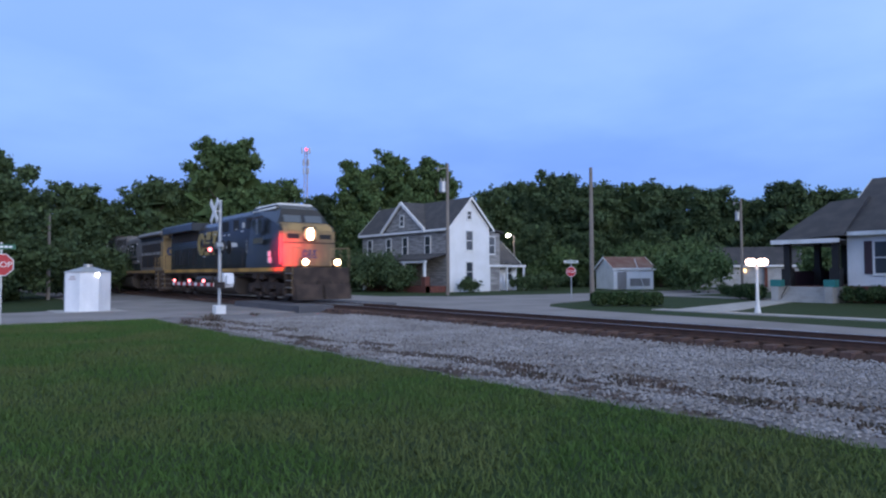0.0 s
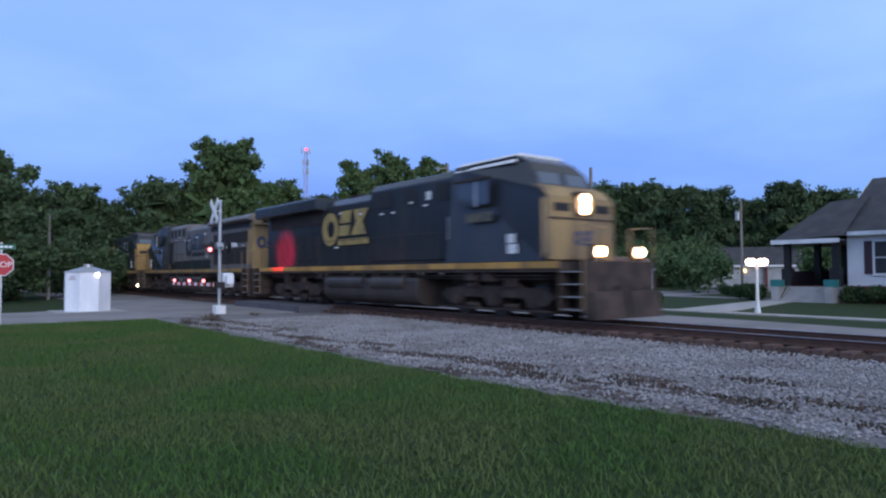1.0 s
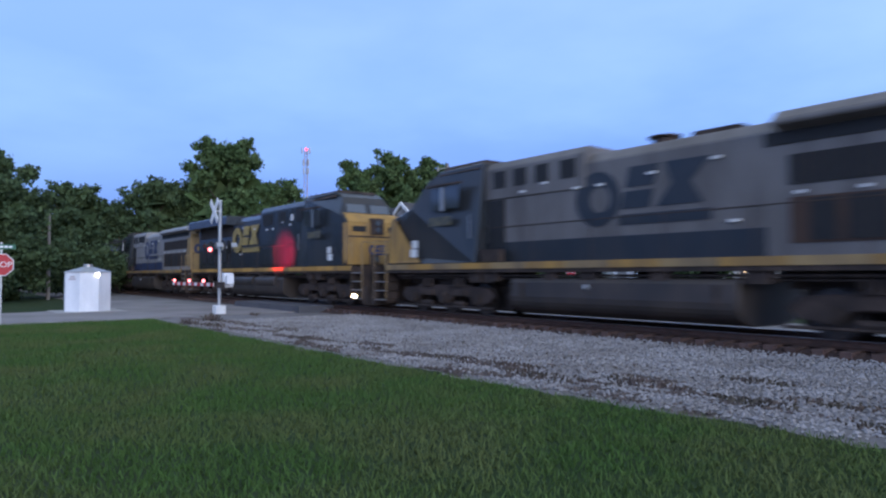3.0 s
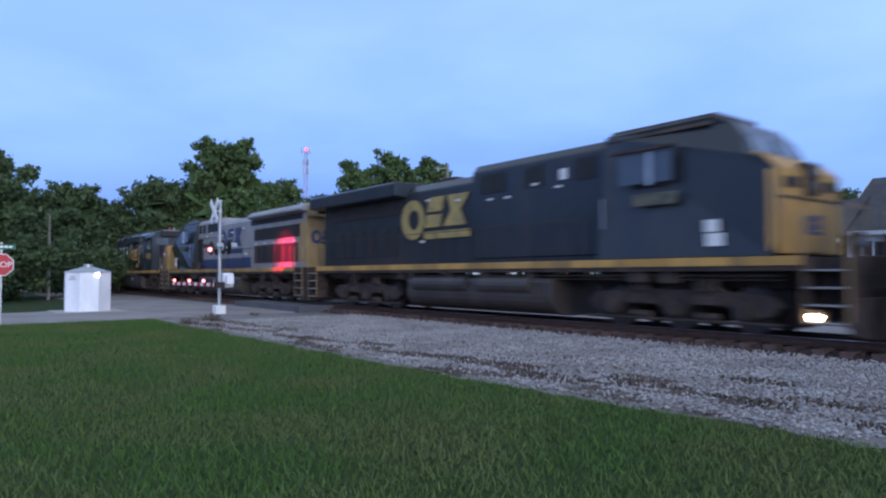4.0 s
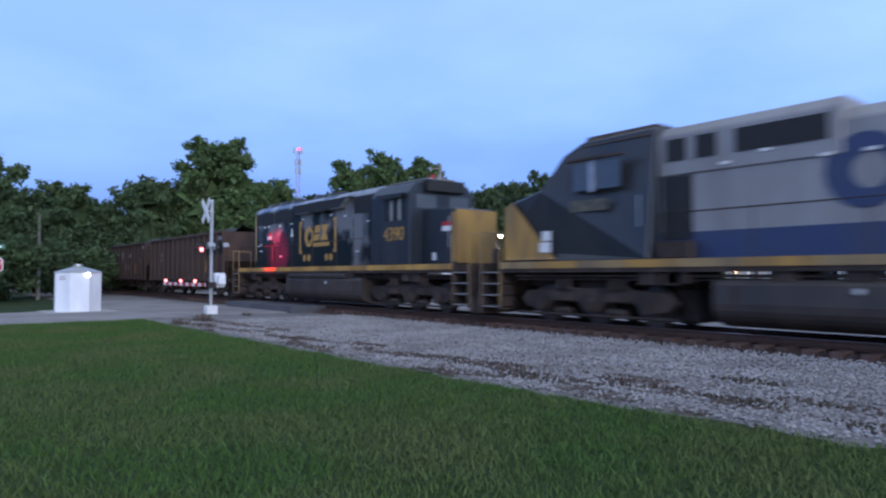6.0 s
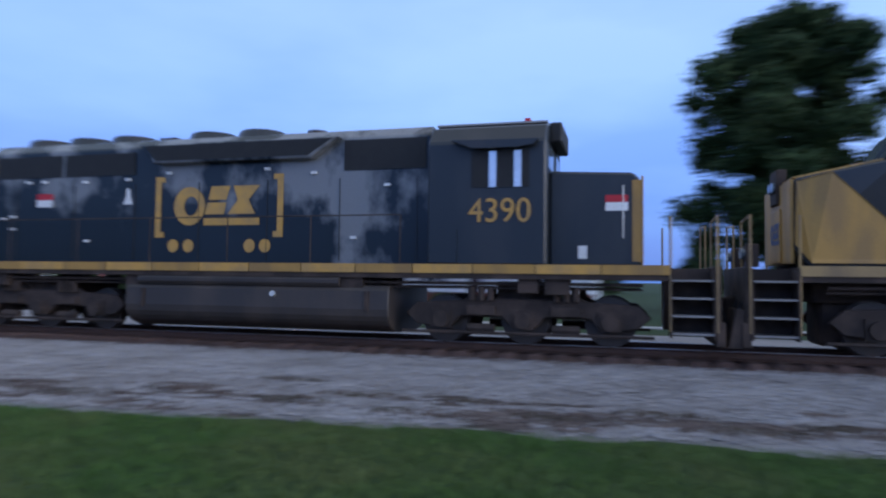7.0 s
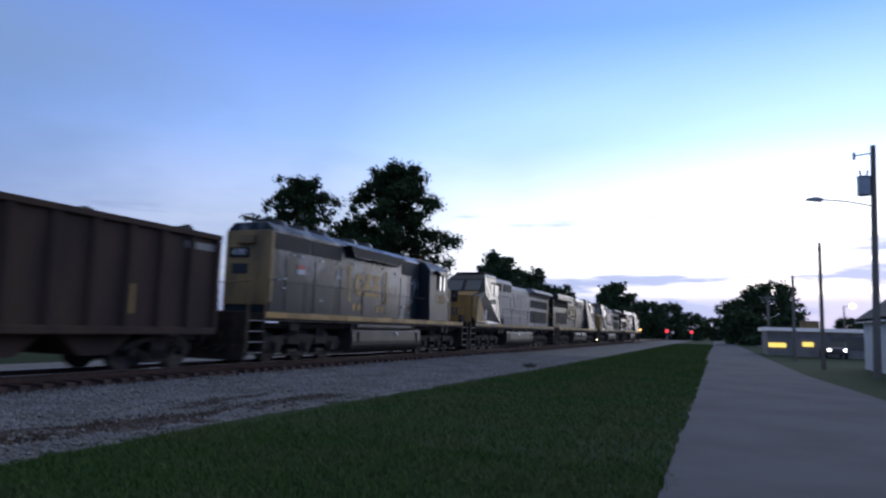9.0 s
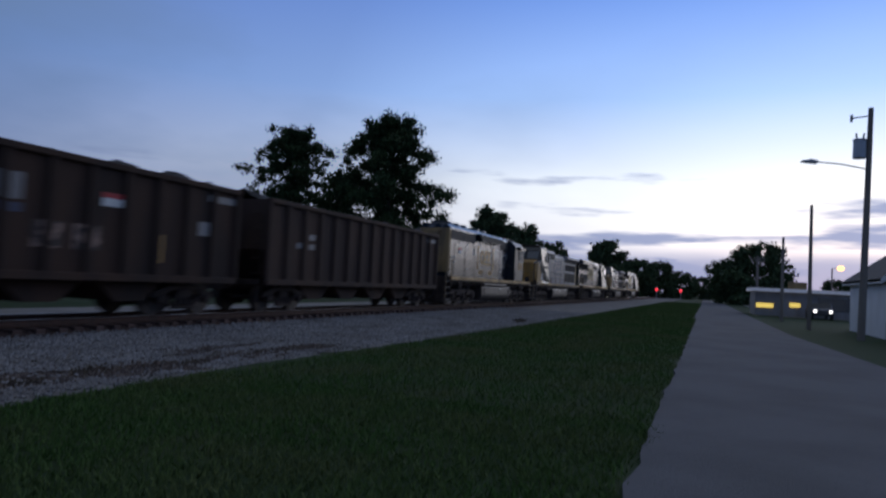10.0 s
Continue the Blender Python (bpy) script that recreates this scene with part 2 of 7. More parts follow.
M = {
    "grass": material("grass", (0.027, 0.051, 0.016), 0.95, second=(0.038, 0.054, 0.02), scale=0.35, amount=0.8, bump=0.9, fine=28, spec=0.2),
    "blade": material("grass_blade", (0.066, 0.128, 0.029), 0.8, second=(0.110, 0.138, 0.046), scale=0.45, amount=0.9, random_value=1.2, spec=0.22),
    "gravel": material("gravel", (0.225, 0.217, 0.217), 0.95, second=(0.165, 0.154, 0.15), scale=0.9, amount=0.7, bump=1.0, fine=30, spec=0.15),
    "stone": material("ballast_stone", (0.295, 0.284, 0.282), 0.9, second=(0.21, 0.196, 0.19), scale=0.7, amount=0.8, random_value=1.25, spec=0.2),
    "brown_stone": material("rusty_ballast_stone", (0.115, 0.075, 0.062), 0.95, second=(0.075, 0.052, 0.046), scale=1.2, amount=0.8, random_value=1.35, spec=0.15),
    "brown_gravel": material("rusty_gravel", (0.10, 0.066, 0.054), 0.95, second=(0.07, 0.047, 0.042), scale=1.5, amount=0.8, bump=1.0, fine=22, spec=0.15),
    "cinder": material("grey_brown_cinders", (0.125, 0.10, 0.09), 0.95, second=(0.085, 0.07, 0.062), scale=1.5, amount=0.8, bump=1.0, fine=22, random_value=1.3, spec=0.15),
    "asphalt": material("asphalt", (0.125, 0.127, 0.142), 0.92, second=(0.095, 0.096, 0.106), scale=0.5, amount=0.8, bump=0.5, fine=60, spec=0.3),
    "pale_asphalt": material("pale_asphalt", (0.29, 0.275, 0.27), 0.9, second=(0.21, 0.20, 0.195), scale=0.4, amount=0.8, bump=0.5, fine=60, spec=0.2),
    "concrete": material("concrete", (0.42, 0.41, 0.39), 0.85, second=(0.30, 0.29, 0.27), scale=1.5, amount=0.6, bump=0.3),
    "tie": material("creosoted_wood", (0.085, 0.05, 0.042), 0.9, second=(0.12, 0.075, 0.06), scale=4, amount=0.7, bump=0.6, random_value=0.3),
    "rail": material("rusty_rail", (0.11, 0.06, 0.045), 0.7, 0.4, second=(0.07, 0.045, 0.035), scale=6, amount=0.7, bump=0.3),
    "rail_top": material("worn_rail_top", (0.45, 0.45, 0.46), 0.3, 1.0, amount=0.3),
    "blue": material("dark_blue_paint", (0.028, 0.034, 0.041), 0.27, second=(0.048, 0.047, 0.047), scale=0.9, amount=0.6, streak=2.5, bump=0.05, spec=0.35),
    "blue_worn": worn_paint(),
    "cab_blue": material("clean_dark_blue_paint", (0.015, 0.022, 0.031), 0.42, second=(0.032, 0.036, 0.042), scale=1.2, amount=0.6, streak=2, bump=0.05),
    "grey_paint": material("weathered_grey_paint", (0.17, 0.157, 0.148), 0.55, second=(0.085, 0.074, 0.066), scale=1.0, amount=0.7, streak=3.0, bump=0.05),
    "light_grey_paint": material("light_grey_paint", (0.285, 0.278, 0.280), 0.5, second=(0.19, 0.18, 0.172), scale=1.0, amount=0.6, streak=3.0, bump=0.05),
    "graffiti": material("faded_graffiti", (0.34, 0.22, 0.17), 0.6, second=(0.05, 0.035, 0.03), scale=3.5, amount=1.0, sharp=(0.44, 0.54)),
    "mid_blue": material("blue_paint", (0.033, 0.050, 0.120), 0.45, second=(0.05, 0.058, 0.095), scale=1.3, amount=0.6, streak=2),
    "yellow": material("golden_yellow_paint", (0.42, 0.235, 0.055), 0.55, second=(0.23, 0.14, 0.055), scale=1.6, amount=0.7, streak=2.5),
    "dull_yellow": material("sooty_yellow_paint", (0.36, 0.24, 0.10), 0.6, second=(0.17, 0.12, 0.07), scale=1.2, amount=0.8, streak=2.5),
    "faint_yellow": material("faded_number_paint", (0.13, 0.115, 0.07), 0.55, second=(0.05, 0.055, 0.05), scale=7, amount=0.9),
    "logo_yellow": material("lettering_yellow", (0.42, 0.30, 0.09), 0.5, second=(0.24, 0.18, 0.08), scale=2.5, amount=0.7),
    "logo_gold": material("lettering_gold", (0.56, 0.31, 0.07), 0.5, second=(0.33, 0.21, 0.09), scale=2.5, amount=0.6),
    "under": material("grimy_underframe", (0.041, 0.031, 0.027), 0.85, second=(0.084, 0.059, 0.048), scale=2.2, amount=0.8, bump=0.2, spec=0.3),
    "tank": material("grimy_tank", (0.038, 0.031, 0.028), 0.5, second=(0.075, 0.056, 0.044), scale=1.2, amount=0.7, streak=2),
    "black": material("black_grille", (0.012, 0.012, 0.013), 0.7, second=(0.02, 0.02, 0.02), scale=4),
    "wheel": material("worn_wheel_steel", (0.07, 0.06, 0.055), 0.5, 0.5, second=(0.11, 0.075, 0.055), scale=5),
    "white": material("white_paint", (0.78, 0.78, 0.77), 0.6, second=(0.6, 0.6, 0.58), scale=1.2, amount=0.5),
    "siding": material("white_siding", (0.80, 0.80, 0.80), 0.6, second=(0.68, 0.68, 0.66), scale=0.8, amount=0.5),
    "old_siding": material("bare_grey_siding", (0.20, 0.19, 0.185), 0.85, second=(0.40, 0.39, 0.37), scale=0.9, amount=0.8, streak=0.15),
    "roof": material("dark_shingles", (0.055, 0.055, 0.06), 0.9, second=(0.085, 0.08, 0.08), scale=1.2, amount=0.7, bump=0.6, fine=14),
    "roof_red": material("rusty_tin_roof", (0.14, 0.06, 0.045), 0.7, second=(0.22, 0.15, 0.12), scale=1.0, amount=0.7),
    "brick_red": material("dark_red_brick", (0.16, 0.055, 0.04), 0.9, second=(0.10, 0.04, 0.035), scale=3, bump=0.5),
    "window": glass("window_glass"),
    "clear": glass("cab_glass", (0.10, 0.12, 0.14)),
    "sun_pane": material("bright_pane", (0.75, 0.78, 0.8), 0.1, 0.6),
    "bark": material("bark", (0.07, 0.052, 0.04), 0.95, second=(0.045, 0.035, 0.03), scale=3, streak=4, bump=0.9, fine=14),
    "pole": material("weathered_pole_wood", (0.24, 0.21, 0.18), 0.9, second=(0.15, 0.125, 0.105), scale=2, streak=8, bump=0.5),
    "leaf": material("leaf", (0.07, 0.118, 0.044), 0.75, second=(0.098, 0.142, 0.054), scale=0.5, amount=0.8, random_value=1.35, spec=0.2),
    "leaf_dark": material("dark_leaf", (0.054, 0.088, 0.04), 0.75, second=(0.076, 0.11, 0.046), scale=0.5, amount=0.8, random_value=1.35, spec=0.2),
    "needle": material("pine_needles", (0.032, 0.062, 0.024), 0.75, second=(0.05, 0.076, 0.027), scale=0.6, amount=0.8, random_value=1.35, spec=0.18),
    "hedge": material("hedge_leaf", (0.04, 0.075, 0.028), 0.75, second=(0.06, 0.09, 0.034), scale=1.5, amount=0.8, random_value=1.35, spec=0.2),
    "weed": material("dry_weed", (0.125, 0.092, 0.075), 0.9, second=(0.095, 0.085, 0.06), scale=1.5, amount=0.8, random_value=1.4, spec=0.1),
    "steel": material("galvanised_steel", (0.45, 0.46, 0.47), 0.45, 0.7, second=(0.33, 0.34, 0.35), scale=3),
    "hut": material("white_enamel_sheet", (0.85, 0.86, 0.88), 0.4, 0.0, second=(0.60, 0.62, 0.66), scale=1.4, amount=0.5, streak=3),
    "sign_red": material("sign_red", (0.50, 0.02, 0.03), 0.45, amount=0.3),
    "sign_white": material("sign_white", (0.8, 0.8, 0.8), 0.45, amount=0.2),
    "sign_green": material("sign_green", (0.02, 0.14, 0.08), 0.45, amount=0.2),
    "car_brown": material("brown_hopper_paint", (0.055, 0.037, 0.031), 0.8, second=(0.10, 0.060, 0.042), scale=0.9, amount=0.8, streak=3.5, bump=0.15, spec=0.25),
    "car_dark": material("dark_hopper_paint", (0.040, 0.028, 0.024), 0.8, second=(0.082, 0.046, 0.032), scale=0.9, amount=0.8, streak=3.5, bump=0.15, spec=0.25),
    "rust": material("rust", (0.17, 0.075, 0.035), 0.85, second=(0.09, 0.05, 0.035), scale=2.0, amount=0.8, streak=3),
    "coal": material("coal", (0.012, 0.012, 0.013), 0.7, second=(0.03, 0.03, 0.03), scale=3, bump=1.0, fine=9),
    "headlight": material("lit_headlight", (0.9, 0.85, 0.7), 0.3, glow=(1.0, 0.80, 0.50), strength=30),
    "ditch": material("lit_ditch_light", (0.9, 0.85, 0.7), 0.3, glow=(1.0, 0.80, 0.5), strength=32),
    # orange glow that imitates the halo of glare round lit engine lamps
    "reflector": material("lamp_glare", (0.8, 0.5, 0.3), 0.3, glow=(1.0, 0.50, 0.22), strength=1.1),
    "lamp_globe": material("lit_globe", (0.9, 0.85, 0.8), 0.3, glow=(1.0, 0.66, 0.52), strength=7),
    "street_glow": material("lit_street_lamp", (0.9, 0.85, 0.8), 0.3, glow=(1.0, 0.86, 0.66), strength=30),
    "red_glow": material("lit_red_lens", (0.6, 0.02, 0.03), 0.3, glow=(1.0, 0.04, 0.06), strength=5),
    "red_bright": material("lit_red_lamp", (0.6, 0.1, 0.1), 0.3, glow=(1.0, 0.20, 0.22), strength=5),
    "white_glow": material("lit_white_lamp", (0.9, 0.9, 0.9), 0.3, glow=(1.0, 0.95, 0.92), strength=9),
    "yellow_glow": material("lit_yellow_sign", (0.9, 0.7, 0.2), 0.4, glow=(1.0, 0.72, 0.15), strength=2.2),
    "warm_glow": material("lit_warm_window", (0.9, 0.7, 0.4), 0.4, glow=(1.0, 0.62, 0.3), strength=3),
    "canopy_glow": material("lit_canopy_edge", (0.7, 0.72, 0.8), 0.4, glow=(0.8, 0.85, 1.0), strength=0.25),
    "orange_glow": material("lit_orange_lamp", (0.9, 0.5, 0.2), 0.4, glow=(1.0, 0.45, 0.15), strength=10),
    "teal": material("teal_cushion", (0.03, 0.20, 0.19), 0.8, amount=0.3),
    "shutter": material("dark_shutter", (0.05, 0.025, 0.035), 0.6, amount=0.4),
    "vehicle_dark": material("dark_vehicle_paint", (0.03, 0.03, 0.035), 0.3, amount=0.2),
    "tower_steel": material("red_white_steel", (0.35, 0.2, 0.2), 0.6, 0.3, second=(0.55, 0.55, 0.55), scale=0.15, amount=1.0),
}


# ---- mesh helpers ----
def bx(bm, x0, x1, y0, y1, z0, z1):
    v = [bm.verts.new((x, y, z)) for x in (x0, x1) for y in (y0, y1) for z in (z0, z1)]
    for f in ((0, 1, 3, 2), (4, 6, 7, 5), (0, 4, 5, 1), (2, 3, 7, 6), (0, 2, 6, 4), (1, 5, 7, 3)):
        bm.faces.new([v[i] for i in f])


def prism(bm, outline, a, b, axis="y"):
    """Pushes an outline out along an axis: (x, z) along y, (y, z) along x, (x, y) along z."""
    def at(p, d):
        return {"y": (p[0], d, p[1]), "x": (d, p[0], p[1]), "z": (p[0], p[1], d)}[axis]
    one, two = [bm.verts.new(at(p, a)) for p in outline], [bm.verts.new(at(p, b)) for p in outline]
    bm.faces.new(one), bm.faces.new(two[::-1])
    for i in range(len(outline)):
        j = (i + 1) % len(outline)
        bm.faces.new((one[i], two[i], two[j], one[j]))


def rod(bm, a, b, r, n=8, r2=None):
    a, b = Vector(a), Vector(b)
    d = (b - a).normalized()
    u = d.orthogonal().normalized()
    w = d.cross(u)
    r2 = r if r2 is None else r2
    one = [bm.verts.new(a + (u * math.cos(t) + w * math.sin(t)) * r) for t in (2 * math.pi * i / n for i in range(n))]
    two = [bm.verts.new(b + (u * math.cos(t) + w * math.sin(t)) * r2) for t in (2 * math.pi * i / n for i in range(n))]
    bm.faces.new(one[::-1]), bm.faces.new(two)
    for i in range(n):
        j = (i + 1) % n
        bm.faces.new((one[i], one[j], two[j], two[i]))


def ball(bm, c, r, flat=1.0, n=10):
    made = bmesh.ops.create_uvsphere(bm, u_segments=n, v_segments=max(6, n // 2 + 2), radius=r)["verts"]
    for v in made:
        v.co = Vector((v.co.x, v.co.y, v.co.z * flat)) + Vector(c)


def finish(bm, bevel=0.0, smooth=False):
    bmesh.ops.recalc_face_normals(bm, faces=bm.faces)
    if bevel:
        sharp = [e for e in bm.edges if len(e.link_faces) == 2 and e.calc_face_angle(0) > 0.6]
        bmesh.ops.bevel(bm, geom=sharp, offset=bevel, segments=1, affect="EDGES", clamp_overlap=True)
    if smooth:
        for f in bm.faces:
            f.smooth = True
    return bm


def mesh_of(name, bm, mat):
    me = bpy.data.meshes.new(name)
    bm.to_mesh(me)
    bm.free()
    me.materials.append(mat)
    return me


def part(name, bm, mat, parent, label="", bevel=0.0, smooth=False):
    ob = new(name, mesh_of(name, finish(bm, bevel, smooth), M[mat] if isinstance(mat, str) else mat))
    ob.parent = parent
    return tagged(ob, label)


def solid(name, bm, mat, label="", category="", kind="", group="", bevel=0.0, smooth=False):
    ob = new(name, mesh_of(name, finish(bm, bevel, smooth), M[mat]))
    return tagged(ob, label, category, group, kind)


def thing(name, m, label, category, group="", kind=""):
    ob = new(name)
    ob.empty_display_size = 0.2
    ob.matrix_basis = m
    return tagged(ob, label, category, group, kind)


def box(x0, x1, y0, y1, z0, z1):
    bm = bmesh.new()
    bx(bm, x0, x1, y0, y1, z0, z1)
    return bm


def cloud_mesh(name, verts, faces, mat):
    me = bpy.data.meshes.new(name)
    me.from_pydata(verts, [], faces)
    me.materials.append(M[mat])
    me.update()
    return me


def writing(name, text, size, mat, parent, m, label=""):
    """Letters in the built-in font, turned into a thin mesh."""
    cu = bpy.data.curves.new(name, "FONT")
    cu.body, cu.size, cu.extrude, cu.align_x, cu.align_y = text, size, 0.004, "CENTER", "CENTER"
    tmp = bpy.data.objects.new(name, cu)
    scene.collection.objects.link(tmp)
    bpy.context.view_layer.update()
    me = bpy.data.meshes.new_from_object(tmp.evaluated_get(bpy.context.evaluated_depsgraph_get()))
    bpy.data.objects.remove(tmp)
    me.materials.clear()
    me.materials.append(M[mat])
    ob = new(name, me)
    ob.parent, ob.matrix_basis = parent, m
    return tagged(ob, label)


# ---- the ground, the roads and the track ----
def sheet(name, outline, z, mat, label, category, thick=0.25, kind="structure"):
    bm = bmesh.new()
    prism(bm, outline, z - thick, z, "z")
    return solid(name, bm, mat, label, category, kind)


GRASS_EDGE = [(-24, 6.5), (-18, 6.5), (-10, 6.6), (-6, 6.75), (-2.5, 7.15), (2, 7.3), (5, 7.3), (11, 7.55), (20, 7.2), (29, 7.0), (60, 7.0), (240, 7.0)]


def edge_y(x):
    for (a, b), (c, d) in zip(GRASS_EDGE, GRASS_EDGE[1:]):
        if a <= x <= c:
            return b + (d - b) * (x - a) / (c - a)
    return 6.5


def dirt(x, y):
    """True where rust brown soil shows in the gravel, in a patchy band beside the lawn."""
    u = y - edge_y(x)
    band = 1.0 - abs(u - 1.2) / 1.5
    n = noise.noise((x * 0.42, y * 1.5, 7.0)) + 0.45 * noise.noise((x * 1.5, y * 3.6, 2.0)) + 0.2 * noise.noise((x * 5, y * 7, 4.0))
    return x < 30 and band > 0 and n > 0.50 - 0.60 * band


def build_ground():
    bm = bmesh.new()
    prism(bm, [(-2500, -2500), (2500, -2500), (2500, 2500), (-2500, 2500)], -1.0, -0.03, "z")
    solid("ground", bm, "grass", "mown green grass lawn reaching the horizon", "lawn", "structure")
    # gravel bed of the line, from the lawn's ragged edge to the far road
    rows = []
    xs = [-260 + 4 * i for i in range(57)] + [-32 + 0.25 * i for i in range(330)] + [51 + 4 * i for i in range(48)]
    prof = [(0.0, -0.06), (0.25, -0.02)] + [(0.5 + 0.25 * k, -0.004) for k in range(12)] + [(4.5, 0.0)]
    for x in xs:
        e = edge_y(x) if x > -24 else 6.5 + max(0, (-24 - x)) * 0.02
        e += 0.32 * noise.noise((x * 0.9, 0, 0)) + 0.22 * noise.noise((x * 3.1, 5, 0))
        rows.append([(x, e + (12.95 - e) * d / 5.9 if d else e, z + (0.015 * noise.noise((x, d, 3)) if d else 0)) for d, z in prof] + [(x, 13.55, -0.02), (x, 13.95, 0.10), (x, 16.2, 0.10), (x, 17.4, 0.02), (x, 18.0, -0.06)])
    n = len(rows[0])
    verts = [p for r in rows for p in r]
    grey, brown, dark = [], [], []
    for i in range(len(rows) - 1):
        for j in range(n - 1):
            (brown if j >= len(prof) else dark if j < 13 and dirt(*rows[i][j][:2]) else grey).append((i * n + j, (i + 1) * n + j, (i + 1) * n + j + 1, i * n + j + 1))
    tagged(new("ballast_bed", cloud_mesh("ballast_bed", verts, grey, "gravel")), "pale grey gravel bed beside the railway track", "gravel", kind="structure")
    tagged(new("ballast_bed_rusty", cloud_mesh("ballast_bed_rusty", verts, brown, "brown_gravel")), "rust brown gravel under the rails", "gravel", kind="structure")
    tagged(new("ballast_bed_cinders", cloud_mesh("ballast_bed_cinders", verts, dark, "cinder")), "dark patches of cinders and soil in the gravel", "gravel", kind="structure")
    # the road that crosses the line, the road beyond it and the lane beside the camera
    sheet("road_crossing_near", [(-33.5, -80), (-26.8, -80), (-26.8, 6.0), (-27.4, 7.4), (-27.0, 12.6), (-34.5, 12.6), (-46, 12.4), (-46, 7.4), (-36.5, 6.6), (-34.2, 3.5)], 0.035, "pale_asphalt", "worn pale grey asphalt road up to the level crossing", "road")
    sheet("road_crossing_middle", [(-34.2, 12.6), (-26.6, 12.6), (-26.6, 17.6), (-34.2, 17.6)], 0.285, "asphalt", "asphalt crossing surface between and beside the rails", "road", 0.3)
    sheet("road_far", [(-260, 18.0), (240, 18.0), (240, 21.9), (-8, 21.9), (-12.5, 22.6), (-20.5, 23.3), (-23.4, 24.6), (-25.6, 27), (-27.6, 33), (-29, 40), (-31, 90), (-36, 90), (-37, 40), (-38.5, 30), (-42, 26.5), (-60, 25.8), (-260, 25.8)], 0.01, "pale_asphalt", "pale asphalt street running beside the railway", "road")
    sheet("driveway", [(-29.6, 42.4), (-19.0, 40.6), (-18.6, 42.0), (-29.8, 44.4)], 0.02, "pale_asphalt", "pale driveway across the lawn", "driveway")
    sheet("garden_walk", [(-17.9, 27.2), (-15.4, 27.2), (-19.0, 42.0), (-20.8, 42.0)], 0.012, "concrete", "concrete garden walk to the porch steps", "path")
    sheet("kerb_walk", [(-18.5, 26.1), (8, 25.2), (8, 26.0), (-18.5, 27.0)], 0.015, "concrete", "narrow concrete pavement along the lawn", "pavement")
    worn = [(x, 0.6 + 0.003 * max(0, x - 17) + 0.09 * noise.noise((x * 0.8, 3, 0)) + 0.06 * noise.noise((x * 3.3, 9, 0))) for x in (44 - 0.4 * i for i in range(96))]
    sheet("lane", [(-60, -5.0), (20.7, -4.3), (34, -3.6), (60, -3.4), (240, -3.0), (240, 1.4), (60, 0.9)] + worn + [(3, 0.25), (0.8, -0.6), (-60, -0.9)], 0.012, "asphalt", "grey asphalt lane beside the lawn", "road")
    sheet("forecourt", [(70, -40), (150, -40), (150, -6.5), (70, -6.5)], 0.01, "pale_asphalt", "pale forecourt of a filling station", "forecourt")


def build_track():
    track = thing("railway_track", pose(0, TRACK_Y, RAIL), "rusty steel railway track on dark wooden ties", "railway track", kind="structure")
    for side in (-1, 1):
        bm = bmesh.new()
        y = side * 0.755
        prism(bm, [(y - 0.075, -0.17), (y + 0.075, -0.17), (y + 0.075, -0.155), (y + 0.012, -0.13), (y + 0.012, -0.045), (y + 0.036, -0.03), (y + 0.036, -0.006), (y - 0.036, -0.006), (y - 0.036, -0.03), (y - 0.012, -0.045), (y - 0.012, -0.13), (y - 0.075, -0.155)], -260, 240, "x")
        part("rail", bm, "rail", track)
        part("running_band", box(-260, 240, y - 0.032, y + 0.032, -0.006, 0.0), "rail_top", track, "shiny worn running band")
    rng = random.Random(8)
    me = mesh_of("tie", finish(box(-0.115, 0.115, -1.30, 1.30, -0.18, 0), 0.015), M["tie"])
    for i in range(190):
        x = -46 + i * 0.52
        if -34.3 < x < -26.5:
            continue
        ob = new("tie", me)
        ob.parent = track
        ob.matrix_basis = pose(x + rng.uniform(-0.03, 0.03), rng.uniform(-0.07, 0.07), -0.165 + rng.uniform(-0.01, 0.008), 0, 0, rng.uniform(-1, 1))
    bm = bmesh.new()
    for i in range(390):
        x = -258 + i * 0.52 if i < 380 else 0
        if x < -46.2:
            bx(bm, x - 0.115, x + 0.115, -1.3, 1.3, -0.34, -0.165)
    for i in range(270):
        x = 53 + i * 0.6
        bx(bm, x - 0.115, x + 0.115, -1.3, 1.3, -0.34, -0.165)
    tagged(part("far_ties", bm, "tie", track), kind="stuff")


